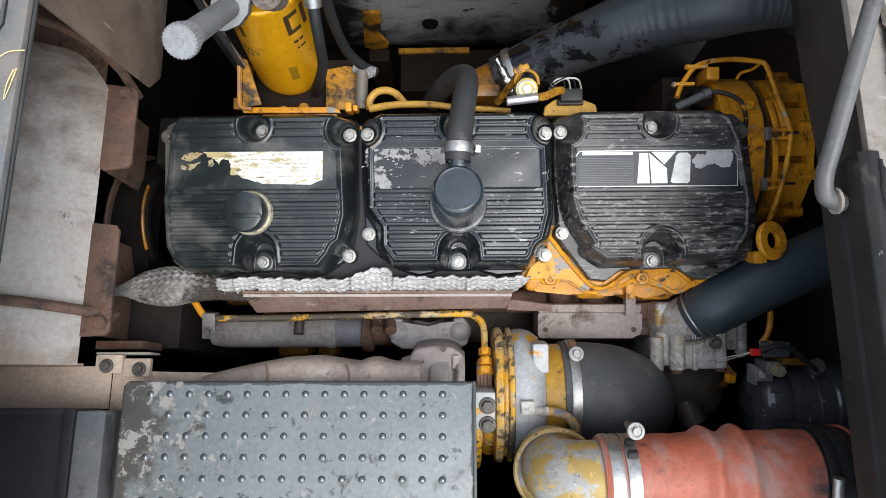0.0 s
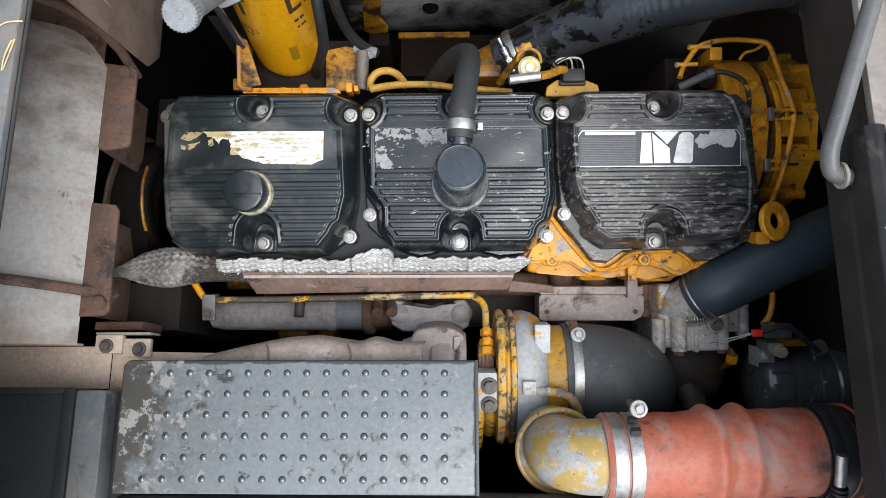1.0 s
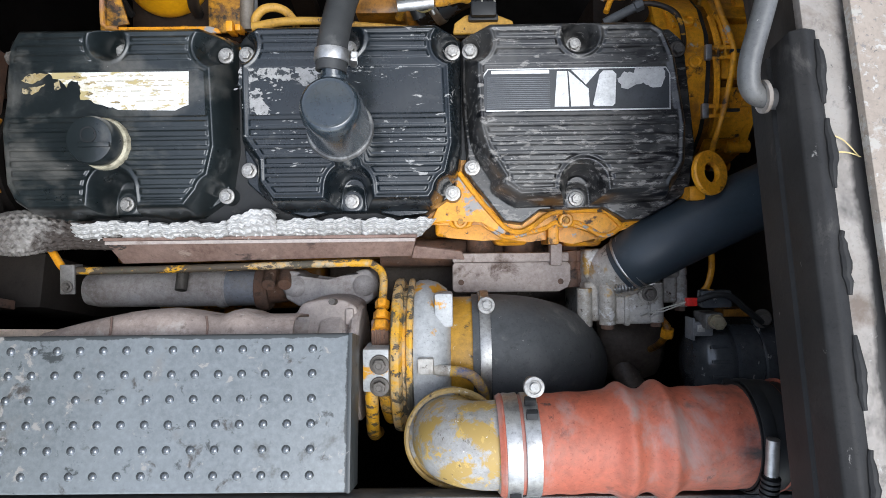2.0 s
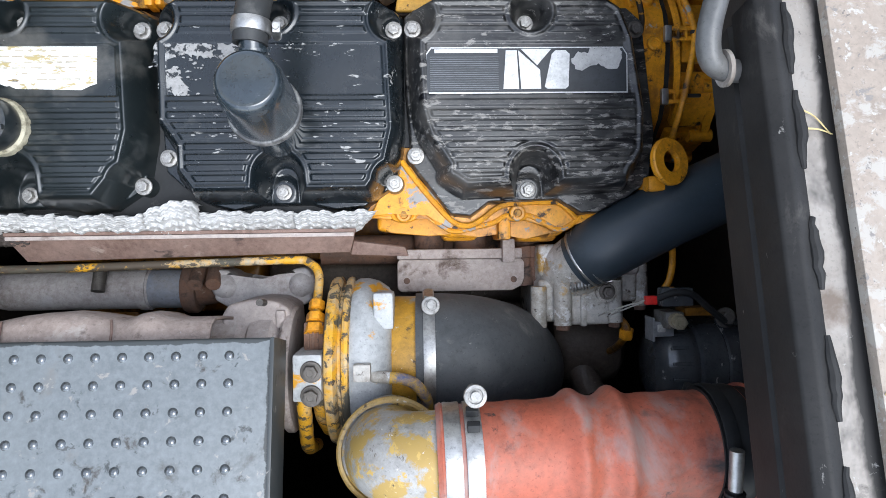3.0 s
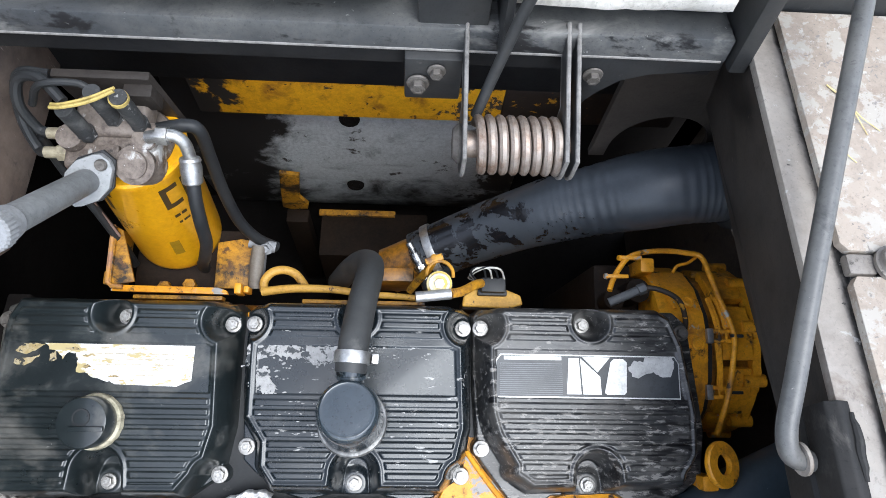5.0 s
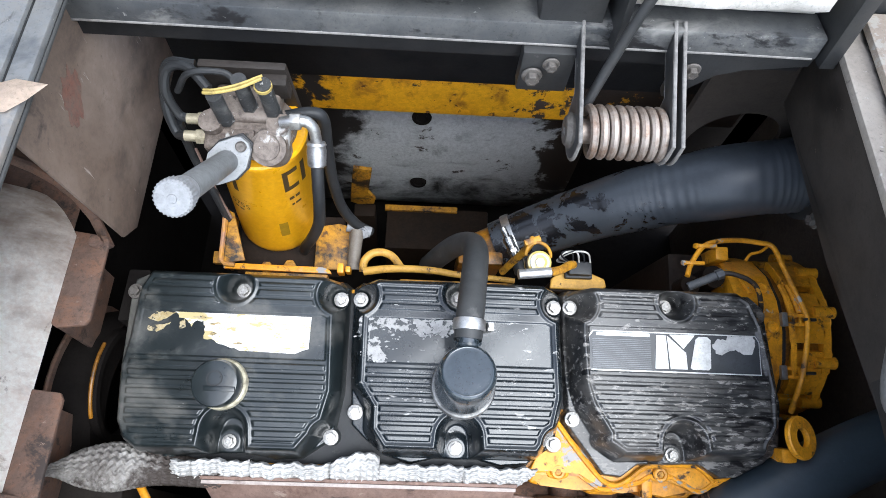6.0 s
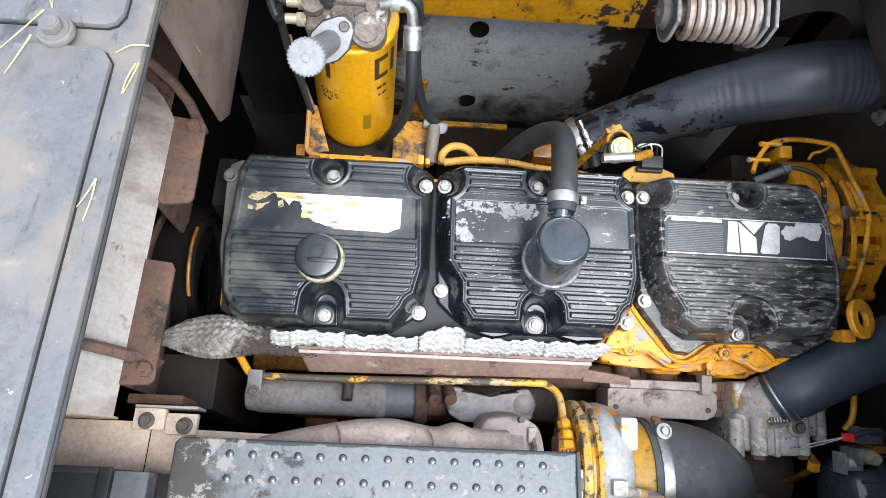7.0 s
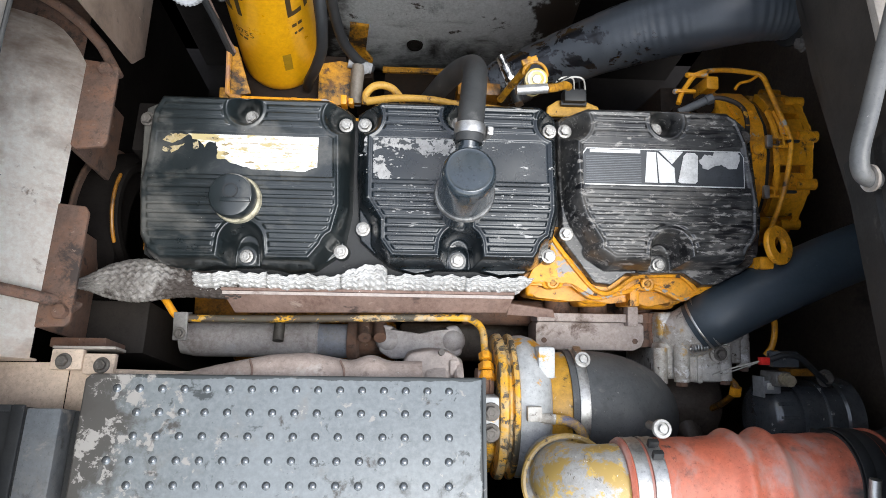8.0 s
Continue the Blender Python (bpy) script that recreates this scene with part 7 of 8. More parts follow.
    hose_clamp(h, (0.332, -0.1640, 0.850), (1, 0.69, 0.70), 0.0362, 0.0035, 4.0, m=ENGINE)
    hose_clamp(h, (0.338, -0.1600, 0.854), (1, 0.69, 0.60), 0.0372, 0.0030, 4.2, m=ENGINE)
    bm = B()
    rod(bm, (0.312, -0.198, 0.858), (0.360, -0.190, 0.868), 0.0028, 10)
    pts = []
    for i in range(73):
        a = 2 * math.pi * i / 12
        pts.append(Vector((0.313 + 0.022 * i / 72, -0.1975 + 0.0055 * math.cos(a) + 0.004 * i / 72, 0.859 + 0.0055 * math.sin(a) + 0.005 * i / 72)))
    tube(bm, pts, 0.0016, 6)
    part("clamp_spring", bm, M["steel"], h, m=ENGINE)


coolant()


def alternator():
    t = thing("alternator", "black ribbed alternator with wiring", "alternator", eng(0.46, -0.28, 0.78))
    bm = B()
    ax = toward((0.416, -0.297, 0.832), (1, 0, 0.0))
    lathe(bm, [(0, 0), (0.038, 0), (0.048, 0.005), (0.0535, 0.014), (0.0550, 0.030), (0.0550, 0.036), (0.0500, 0.038), (0.0500, 0.044), (0.056, 0.046), (0.056, 0.074),
               (0.0545, 0.076), (0.057, 0.078), (0.057, 0.100), (0.060, 0.103), (0.060, 0.125), (0.052, 0.132), (0, 0.135)], ax, 44)
    part("body", bm, M["alt_black"], t, m=ENGINE)
    rib = B()
    box(rib, 0.0, 0.0095, -0.0020, 0.0020, 0.010, 0.034, 0.001)
    rm = bpy.data.meshes.new("cooling_rib")
    rib.to_mesh(rm)
    rib.free()
    rm.materials.append(M["alt_black"])
    for k in range(9):
        same_part("cooling_rib", rm, t, ENGINE @ ax @ Matrix.Rotation(radians(20 + 20 * k), 4, 'Z') @ Matrix.Translation((0.0465, 0, 0)))
    bm = B()
    box(bm, 0.405, 0.431, -0.257, -0.239, 0.856, 0.8765, 0.003)
    box(bm, 0.4045, 0.4075, -0.262, -0.234, 0.850, 0.8780, 0.001)
    part("grey_terminal", bm, M["knob"], t, "grey plastic terminal", m=ENGINE)
    bm = B()
    box(bm, 0.408, 0.446, -0.220, -0.197, 0.880, 0.898, 0.005)
    part("terminal_block", bm, M["alt_black"], t, m=ENGINE)
    bm = B()
    box(bm, 0.410, 0.4190, -0.251, -0.242, 0.8770, 0.8800, 0.001)
    part("white_tab", bm, M["white_wire"], t, m=ENGINE)
    bm = B()
    rod(bm, (0.426, -0.236, 0.892), (0.426, -0.236, 0.9010), 0.0090, 14)
    hex_head(bm, 0.0085, 0.008, toward((0.426, -0.236, 0.9010), (0, -0.2, 1)))
    part("terminal_nut", bm, M["brass"], t, m=ENGINE)
    bm = B()
    box(bm, 0.415, 0.437, -0.246, -0.226, 0.850, 0.8920, 0.003)
    part("terminal_base", bm, M["flange_dull"], t, m=ENGINE)
    bm = B()
    box(bm, 0.440, 0.475, -0.232, -0.222, 0.855, 0.885, 0.002)
    part("bracket", bm, M["yellow_oily"], t, "oily yellow bracket", m=ENGINE)
    bm = B()
    box(bm, 0.387, 0.400, -0.216, -0.206, 0.898, 0.906, 0.001)
    part("red_clip", bm, M["red_plastic"], t, m=ENGINE)
    for k, pts in enumerate(([(0.388, -0.211, 0.902), (0.372, -0.217, 0.892), (0.356, -0.226, 0.870), (0.350, -0.235, 0.84)],
                             [(0.386, -0.213, 0.901), (0.370, -0.222, 0.886), (0.358, -0.234, 0.855)])):
        bm = B()
        tube(bm, curve_pts(pts, 6), 0.0009, 8)
        part("wire", bm, M["white_wire"], t, m=ENGINE)
    bm = B()
    tube(bm, curve_pts([(0.400, -0.210, 0.902), (0.42, -0.203, 0.905), (0.440, -0.205, 0.905), (0.462, -0.222, 0.900), (0.49, -0.242, 0.89)], 8), 0.0040, 10)
    part("cable", bm, M["rubber"], t, m=ENGINE)
    bolt(t, (0.487, -0.234, 0.885), (0, 0, 1), 1.0, ENGINE, dark=True)
    f = thing("fuel_fitting", "oily yellow pipe fitting below the thermostat housing", "fitting", eng(0.39, -0.25, 0.8))
    bm = B()
    tube(bm, curve_pts([(0.380, -0.238, 0.825), (0.386, -0.250, 0.838), (0.388, -0.262, 0.828), (0.388, -0.285, 0.78), (0.384, -0.31, 0.70)], 6), 0.0048, 10)
    part("pipe", bm, M["yellow_oily"], f, m=ENGINE)
    bm = B()
    hex_head(bm, 0.009, 0.012, toward((0.3865, -0.252, 0.838), (0, -1, -0.4)))
    part("hex_nut", bm, M["yellow"], f, m=ENGINE)
    w = thing("water_pump", "dirty brown cast water pump below the thermostat housing", "pump", eng(0.33, -0.25, 0.6))
    bm = B()
    lathe(bm, [(0, -0.07), (0.050, -0.07), (0.060, -0.055), (0.062, 0.0), (0.055, 0.02), (0.040, 0.03), (0, 0.032)], toward((0.385, -0.285, 0.700), (1, 0, 0)), 32)
    part("body", bm, M["cast_dirty"], w, m=ENGINE)
    bm = B()
    tube(bm, curve_pts([(0.35, -0.27, 0.70), (0.352, -0.315, 0.735), (0.365, -0.35, 0.745)], 6), 0.020, 20)
    part("inlet", bm, M["cast_dirty"], w, m=ENGINE)
    bk = thing("side_casting", "oil-dark castings on the engine flank below the turbo", "casting", eng(0.30, -0.2, 0.4))
    bm = B()
    box(bm, -0.10, 0.46, -0.235, -0.168, 0.40, 0.625, 0.012, None, 3)
    box(bm, 0.24, 0.45, -0.36, -0.236, 0.40, 0.600, 0.014, None, 3)
    part("flank", bm, M["cast_dirty"], bk, m=ENGINE)
    bm = B()
    box(bm, -0.38, -0.105, -0.240, -0.168, 0.42, 0.640, 0.012, None, 3)
    box(bm, -0.36, -0.300, -0.262, -0.236, 0.46, 0.610, 0.008, None, 3)
    rod(bm, (-0.270, -0.236, 0.57), (-0.270, -0.262, 0.57), 0.022, 20)
    part("painted_flank", bm, M["yellow_oily"], bk, "oil-dark yellow casting", m=ENGINE)
    for x, y, z, r in ((0.262, -0.345, 0.600, 0.014), (0.300, -0.262, 0.600, 0.018), (0.405, -0.340, 0.600, 0.016), (0.435, -0.255, 0.600, 0.014)):
        bm = B()
        lathe(bm, [(0, 0), (r, 0), (r * 0.95, 0.012), (r * 0.6, 0.013), (r * 0.55, 0.022), (0, 0.022)], toward((x, y, z), (0, 0, 1)), 18)
        part("bolt_boss", bm, M["cast_dirty"], bk, m=ENGINE)
    bm = B()
    tube(bm, curve_pts([(0.255, -0.30, 0.62), (0.29, -0.325, 0.645), (0.33, -0.345, 0.66), (0.37, -0.375, 0.64), (0.40, -0.41, 0.60)], 8), 0.013, 14)
    part("oil_line", bm, M["rubber"], bk, "oily black hose", m=ENGINE)
    p = thing("dipstick_tube", "thin yellow painted dipstick tube", "tube", eng(0.42, -0.1, 0.7))
    bm = B()
    tube(bm, curve_pts([(0.428, -0.08, 0.83), (0.436, -0.12, 0.84), (0.440, -0.16, 0.85), (0.436, -0.19, 0.85), (0.428, -0.206, 0.845)], 8), 0.0042, 10)
    part("tube", bm, M["yellow"], p, m=ENGINE)


M["brass"] = worn("dull_brass_fitting", (0.42, 0.37, 0.26), (0.26, 0.22, 0.15), 60, (0.4, 0.7), rough=0.45, metal=0.5, bump=0.1)
M["flange_dull"] = worn("dull_grey_terminal", (0.19, 0.185, 0.175), (0.10, 0.085, 0.065), 40, (0.42, 0.6), rough=0.5, metal=0.2, bump=0.2)
M["alt_black"] = worn("scuffed_black_alternator_case", (0.052, 0.058, 0.064), (0.10, 0.105, 0.11), 18, (0.4, 0.7),
                      [((0.34, 0.34, 0.33), 60, 0.63, 0.05, 0.6, 0, (1.6, 0.6, 0.6))], rough=0.22, bump=0.12, coat=0.8)
alternator()


def arch_prism(bm, cy, cz, ry, rz, x0, x1, bev, a0=-8, a1=188, step=7, low=0.45, wob=None):
    """A round-topped plate across the engine between x0 and x1."""
    m = Matrix(((0, 0, 1, 0), (1, 0, 0, 0), (0, 1, 0, 0), (0, 0, 0, 1)))
    ring = []
    for k in range(int((a1 - a0) / step) + 1):
        a = a0 + step * k
        g = wob(a) if wob else 0.0
        ring.append((cy + (ry + g) * math.cos(radians(a)), cz + (rz + g) * math.sin(radians(a))))
    return prism(bm, ring + [(ring[-1][0], low), (ring[0][0], low)], x0, x1, bev, m, 2)


def gear_housing():
    t = thing("gear_housing", "yellow painted cast gear housing at the engine end", "housing", eng(0.44, 0.08, 0.5))
    cy, cz = 0.084, 0.744
    bm = B()
    arch_prism(bm, cy, cz, 0.127, 0.129, 0.372, 0.4270, 0.004, step=20, a0=-10, a1=190)
    part("front_cover", bm, M["yellow"], t, m=ENGINE)
    bm = B()
    arch_prism(bm, cy, cz, 0.131, 0.133, 0.366, 0.3805, 0.0025, step=20, a0=-10, a1=190)
    part("cover_flange", bm, M["yellow"], t, m=ENGINE)
    bm = B()
    arch_prism(bm, cy, cz, 0.1215, 0.1235, 0.4265, 0.4335, 0.0, step=20, a0=-10, a1=190)
    part("joint_gasket", bm, M["rubber"], t, "dark oily joint line", m=ENGINE)
    bm = B()
    arch_prism(bm, 0.090, cz, 0.112, 0.109, 0.4330, 0.4900, 0.003, step=24, a0=-12, a1=192)
    part("flywheel_drum", bm, M["yellow_oily"], t, "oil-stained yellow drum", m=ENGINE)
    # proud pads on the drum, one step each
    for a0, a1, g in ((2, 24, 0.006), (30, 60, 0.011), (66, 100, 0.013), (105, 138, 0.010), (144, 176, 0.006)):
        bm = B()
        n = 4
        prof = [(0.090 + (0.112 + g) * math.cos(radians(a0 + (a1 - a0) * k / n)), cz + (0.109 + g) * math.sin(radians(a0 + (a1 - a0) * k / n))) for k in range(n + 1)]
        prof += [(0.090 + 0.100 * math.cos(radians(a)), cz + 0.098 * math.sin(radians(a))) for a in (a1, a0)]
        prism(bm, prof, 0.4480, 0.4895, 0.0025, Matrix(((0, 0, 1, 0), (1, 0, 0, 0), (0, 1, 0, 0), (0, 0, 0, 1))))
        part("drum_pad", bm, M["yellow"] if a0 > 25 else M["yellow_rusty"], t, m=ENGINE)
    bm = B()
    arch_prism(bm, 0.092, cz, 0.119, 0.118, 0.4902, 0.5015, 0.0025, step=3, a0=-12, a1=192, wob=lambda a: 0.0055 * max(0.0, math.cos(radians((a - 12) * 10.6))) ** 2)
    part("scalloped_flange", bm, M["yellow"], t, m=ENGINE)
    for a in (12, 46, 80, 114, 148, 180):
        bm = B()
        y, z = 0.092 + 0.1195 * math.cos(radians(a)), cz + 0.1185 * math.sin(radians(a))
        rod(bm, (0.478, y, z), (0.5075, y, z), 0.0085, 16)
        b = part("bolt_boss", bm, M["yellow"], t, m=ENGINE)
    # the frame of bars over the joint
    bm = B()
    top = lambda y: cz + 0.129 * math.sqrt(max(0.0, 1 - ((y - cy) / 0.1275) ** 2))
    for x, ya, yb in ((0.4375, 0.150, 0.100), (0.4375, 0.094, 0.030), (0.4480, 0.150, 0.108)):
        pts = [Vector((x + 0.001 * k, ya + (yb - ya) * k / 4, top(ya + (yb - ya) * k / 4) + 0.002)) for k in range(5)]
        tube(bm, pts, 0.0042, 6)
    part("joint_bar", bm, M["yellow"], t, m=ENGINE)
    for y in (0.0985, 0.0275):
        z = top(y)
        bm = B()
        box(bm, 0.428, 0.4585, y + 0.0035, y + 0.0085, z + 0.003, z + 0.007, 0.001)
        box(bm, 0.428, 0.4585, y - 0.0085, y - 0.0035, z + 0.003, z + 0.007, 0.001)
        box(bm, 0.4375, 0.4405, y - 0.0085, y + 0.0085, z + 0.0035, z + 0.0075, 0.001)
        box(bm, 0.4470, 0.4500, y - 0.0085, y + 0.0085, z + 0.0035, z + 0.0075, 0.001)
        br = part("clip_bracket", bm, M["yellow"], t, m=ENGINE)
        bm = B()
        box(bm, 0.4225, 0.4310, y - 0.0095, y + 0.0095, z + 0.001, z + 0.0085, 0.0015)
        part("clip", bm, M["steel"], br, "bright steel clip", m=ENGINE)
        bm = B()
        box(bm, 0.452, 0.468, y - 0.0020, y + 0.0020, z + 0.0075, z + 0.0130, 0.001)
        part("tie", bm, M["rubber"], br, m=ENGINE)
    for x, y in ((0.4085, 0.1440), (0.4120, 0.0880)):
        z = top(y)
        bm = B()
        lathe(bm, [(0, -0.004), (0.0085, -0.004), (0.0085, 0.0035), (0.0068, 0.0050), (0.0050, 0.0050), (0.0044, 0.0030), (0, 0.0030)], toward((x, y, z), (0, 0.55 if y > 0.1 else 0, 1)), 20)
        part("plug", bm, M["yellow"], t, m=ENGINE)
    bm = B()
    for y0 in (0.165, 0.120):
        pts = [Vector((0.384 + 0.002 * k, y0 - 0.010 * k, top(y0 - 0.010 * k) + 0.0005)) for k in range(4)]
        tube(bm, pts, 0.0030, 6)
    part("cast_rib", bm, M["yellow"], t, m=ENGINE)
    h = thing("painted_harness", "wiring harness painted over in engine yellow", "harness", eng(0.42, 0.1, 0.87))
    bm = B()
    tube(bm, curve_pts([(0.305, 0.158, 0.856), (0.3115, 0.1735, 0.852), (0.322, 0.190, 0.850), (0.334, 0.204, 0.850), (0.355, 0.213, 0.846), (0.3889, 0.2174, 0.842), (0.420, 0.215, 0.842), (0.4385, 0.209, 0.845), (0.4440, 0.180, 0.856),
                        (0.4490, 0.146, 0.868), (0.4570, 0.103, 0.881), (0.4530, 0.070, 0.883), (0.4460, 0.0320, 0.880), (0.4420, 0.005, 0.870), (0.4390, -0.0246, 0.852)], 8), 0.0038, 12)
    part("conduit", bm, M["yellow"], h, m=ENGINE)
    bm = B()
    tube(bm, curve_pts([(0.432, 0.209, 0.842), (0.418, 0.200, 0.846), (0.404, 0.196, 0.846), (0.396, 0.186, 0.846)], 8), 0.0022, 8)
    part("branch", bm, M["yellow"], h, m=ENGINE)
    bm = B()
    tube(bm, curve_pts([(0.328, 0.150, 0.872), (0.345, 0.158, 0.884), (0.368, 0.152, 0.890), (0.386, 0.140, 0.888), (0.396, 0.118, 0.878), (0.398, 0.10, 0.866)], 8), 0.0034, 10)
    part("oily_cable", bm, M["beam_end"], h, "oil-brown cable", m=ENGINE)
    for p in ((0.334, 0.204, 0.850), (0.314, 0.178, 0.851)):
        bm = B()
        box(bm, p[0] - 0.010, p[0] + 0.018, p[1] - 0.0025, p[1] + 0.0025, p[2] - 0.003, p[2] + 0.005, 0.001)
        lathe(bm, [(0, 0), (0.0042, 0), (0.0036, 0.004), (0, 0.004)], toward((p[0] - 0.010, p[1], p[2]), (-1, 0, 0.2)), 10)
        part("tie", bm, M["yellow"], h, m=ENGINE)
    bm = B()
    box(bm, 0.353, 0.372, 0.186, 0.206, 0.79, 0.846, 0.003)
    part("harness_bracket", bm, M["yellow"], h, m=ENGINE)
    e = thing("lifting_eye", "yellow steel engine lifting eye", "lifting eye", eng(0.405, -0.05, 0.85))
    bm = B()
    lathe(bm, [(0.0125, -0.004), (0.0255, -0.004), (0.0270, -0.002), (0.0270, 0.002), (0.0255, 0.004), (0.0125, 0.004), (0.0115, 0), (0.0125, -0.004)],
          toward((0.412, -0.056, 0.915), (0.45, 0.10, 0.9)), 36)
    box(bm, 0.392, 0.412, -0.088, -0.070, 0.80, 0.905, 0.004)
    part("eye", bm, M["yellow"], e, m=ENGINE)


gear_housing()


# ---- fuel filter and the back of the head ----
def fuel_filter():
    t = thing("fuel_filter", "yellow spin-on fuel filter with black print", "filter", eng(-0.27, 0.2, 0.83))
    base, top = Vector((-0.2900, 0.2374, 0.7645)), Vector((-0.2794, 0.2935, 0.9851))
    seat = ENGINE @ Matrix.Translation((-0.010, 0.012, -0.020))
    ax = (top - base).normalized()
    ln = (top - base).length
    m = toward(base, ax)
    bm = B()
    r = 0.0580
    lathe(bm, [(0, 0.006), (r * 0.45, 0.003), (r * 0.80, 0.0), (r * 0.93, 0.004), (r * 0.985, 0.012), (r, 0.022), (r, ln - 0.012), (r * 1.02, ln - 0.010), (r * 1.02, ln - 0.003), (r * 0.98, ln), (0, ln)], m, 56)
    part("canister", bm, M["yellow_clean"], t, m=ENGINE)

    def patch(a0, a1, h0, h1, mat=M["black_print"], rr=r + 0.0004):
        bm = B()
        n = 8
        vs = []
        for i in range(n + 1):
            a = radians(a0 + (a1 - a0) * i / n)
            vs.append([bm.verts.new((m @ Vector((rr * math.cos(a), rr * math.sin(a), hh)))) for hh in (0.168 + (h0 - 0.118) * 1.16, 0.168 + (h1 - 0.118) * 1.16)])
        for i in range(n):
            bm.faces.new((vs[i][0], vs[i + 1][0], vs[i + 1][1], vs[i][1]))
        part("print_bar", bm, mat, t, m=ENGINE)

    probe = m.inverted() @ Vector((-0.275, 0.10, 0.95))
    f0 = math.degrees(math.atan2(probe.y, probe.x))
    for a0, a1, h0, h1 in ((-64, -46, 0.114, 0.122), (-62, -57, 0.122, 0.150), (-53, -48, 0.122, 0.150), (-37, -30, 0.114, 0.142), (-44, -23, 0.142, 0.150), (30, 37, 0.114, 0.150), (37, 52, 0.143, 0.150), (37, 52, 0.114, 0.121), (58, 66, 0.114, 0.150),
                           (-46, -40, 0.072, 0.076), (-38, -31, 0.072, 0.076), (34, 41, 0.095, 0.100), (43, 50, 0.095, 0.100), (36, 40, 0.082, 0.086), (42, 51, 0.082, 0.086)):
        patch(f0 + a0, f0 + a1, h0, h1)
    patch(f0 + 13, f0 + 25, 0.022, 0.052, M["brown_print"])
    cu = bpy.data.curves.new("number", 'FONT')
    cu.body = "0755"
    cu.size = 0.0155
    txt = bpy.data.objects.new("number", cu)
    me = bpy.data.meshes.new_from_object(txt)
    bpy.data.objects.remove(txt)
    for v in me.vertices:
        a = radians(f0 - 50) + v.co.x / r
        v.co = ENGINE @ m @ Vector(((r + 0.0005) * math.cos(a), (r + 0.0005) * math.sin(a), 0.124 + v.co.y))
    mesh_part("number", me, M["black_print"], t, "printed number 0755", sharp=0)

    hd = thing("fuel_priming_unit", "corroded aluminium fuel priming unit with knob and fittings", "fuel primer", eng(-0.26, 0.28, 1.01))
    bm = B()
    hm = m @ Matrix.Translation((0, 0, ln))
    lathe(bm, [(0, 0), (0.047, 0), (0.048, 0.006), (0.045, 0.012), (0, 0.012)], Matrix.Translation((0.010, -0.012, 0.020)) @ hm, 40)
    box(bm, -0.322, -0.224, 0.238, 0.292, 1.012, 1.044, 0.007, None, 3)
    box(bm, -0.312, -0.237, 0.272, 0.318, 1.020, 1.052, 0.007, None, 3)
    rod(bm, (-0.312, 0.268, 1.02), (-0.312, 0.268, 1.056), 0.014, 20)
    rod(bm, (-0.236, 0.268, 1.02), (-0.236, 0.268, 1.054), 0.013, 20)
    box(bm, -0.290, -0.262, 0.244, 0.262, 1.04, 1.050, 0.003)
    rod(bm, (-0.245, 0.252, 1.010), (-0.245, 0.240, 1.048), 0.021, 24)
    part("casting", bm, M["head_alu"], hd, m=seat)
    bm = B()
    rod(bm, (-0.246, 0.241, 1.047), (-0.246, 0.239, 1.052), 0.015, 22)
    part("port_plug", bm, M["head_alu"], hd, m=seat)
    # priming pump on a rhombic flange
    kn = Vector((-0.296, 0.139, 1.180))
    fl = Vector((-0.298, 0.234, 1.030))
    pa = (kn - fl).normalized()
    pm = toward(fl, pa) @ Matrix.Rotation(radians(45), 4, 'Z')
    bm = B()
    prism(bm, [(-0.032, -0.008), (-0.026, -0.013), (-0.009, -0.021), (0.009, -0.021), (0.028, -0.011), (0.033, -0.003), (0.032, 0.008), (0.026, 0.013), (0.009, 0.021), (-0.009, 0.021), (-0.028, 0.011), (-0.033, 0.003)], -0.002, 0.006, 0.0015, pm)
    fg = part("pump_flange", bm, M["flange_grey"], hd, m=ENGINE)
    bm = B()
    prism(bm, [(-0.0345, -0.0095), (-0.010, -0.0228), (0.010, -0.0228), (0.0345, -0.0060), (0.0345, 0.0095), (0.010, 0.0228), (-0.010, 0.0228), (-0.0345, 0.0060)], -0.0060, -0.0022, 0.0008, pm)
    part("flange_gasket", bm, M["rubber"], hd, "dark gasket under the flange", m=ENGINE)
    for x in (-0.0245, 0.0245):
        bm = B()
        lathe(bm, [(0, 0.006), (0.0062, 0.006), (0.0062, 0.009), (0.005, 0.011), (0, 0.011)], pm @ Matrix.Translation((x, 0, 0)), 18)
        part("screw", bm, M["bolt_dark"], fg, m=ENGINE)
    hl = (kn - fl).length
    bm = B()
    lathe(bm, [(0, 0.006), (0.0128, 0.006), (0.0132, 0.012), (0.0132, hl - 0.030), (0.011, hl - 0.026), (0, hl - 0.026)], pm, 30)
    part("pump_barrel", bm, M["barrel"], hd, "dark plastic primer barrel", m=ENGINE)
    bm = B()
    prof = [(hl - 0.032, 0.0145), (hl - 0.026, 0.0155), (hl - 0.016, 0.0155), (hl - 0.014, 0.0178), (hl - 0.002, 0.0178), (hl, 0.0160)]
    seg = 168
    rings = []
    for z, rr in prof:
        ribbed = z >= hl - 0.015
        rings.append([bm.verts.new(pm @ Vector(((rr + (0.0005 * math.cos(28 * 2 * math.pi * i / seg) if ribbed else 0)) * math.cos(2 * math.pi * i / seg),
                                                (rr + (0.0005 * math.cos(28 * 2 * math.pi * i / seg) if ribbed else 0)) * math.sin(2 * math.pi * i / seg), z))) for i in range(seg)])
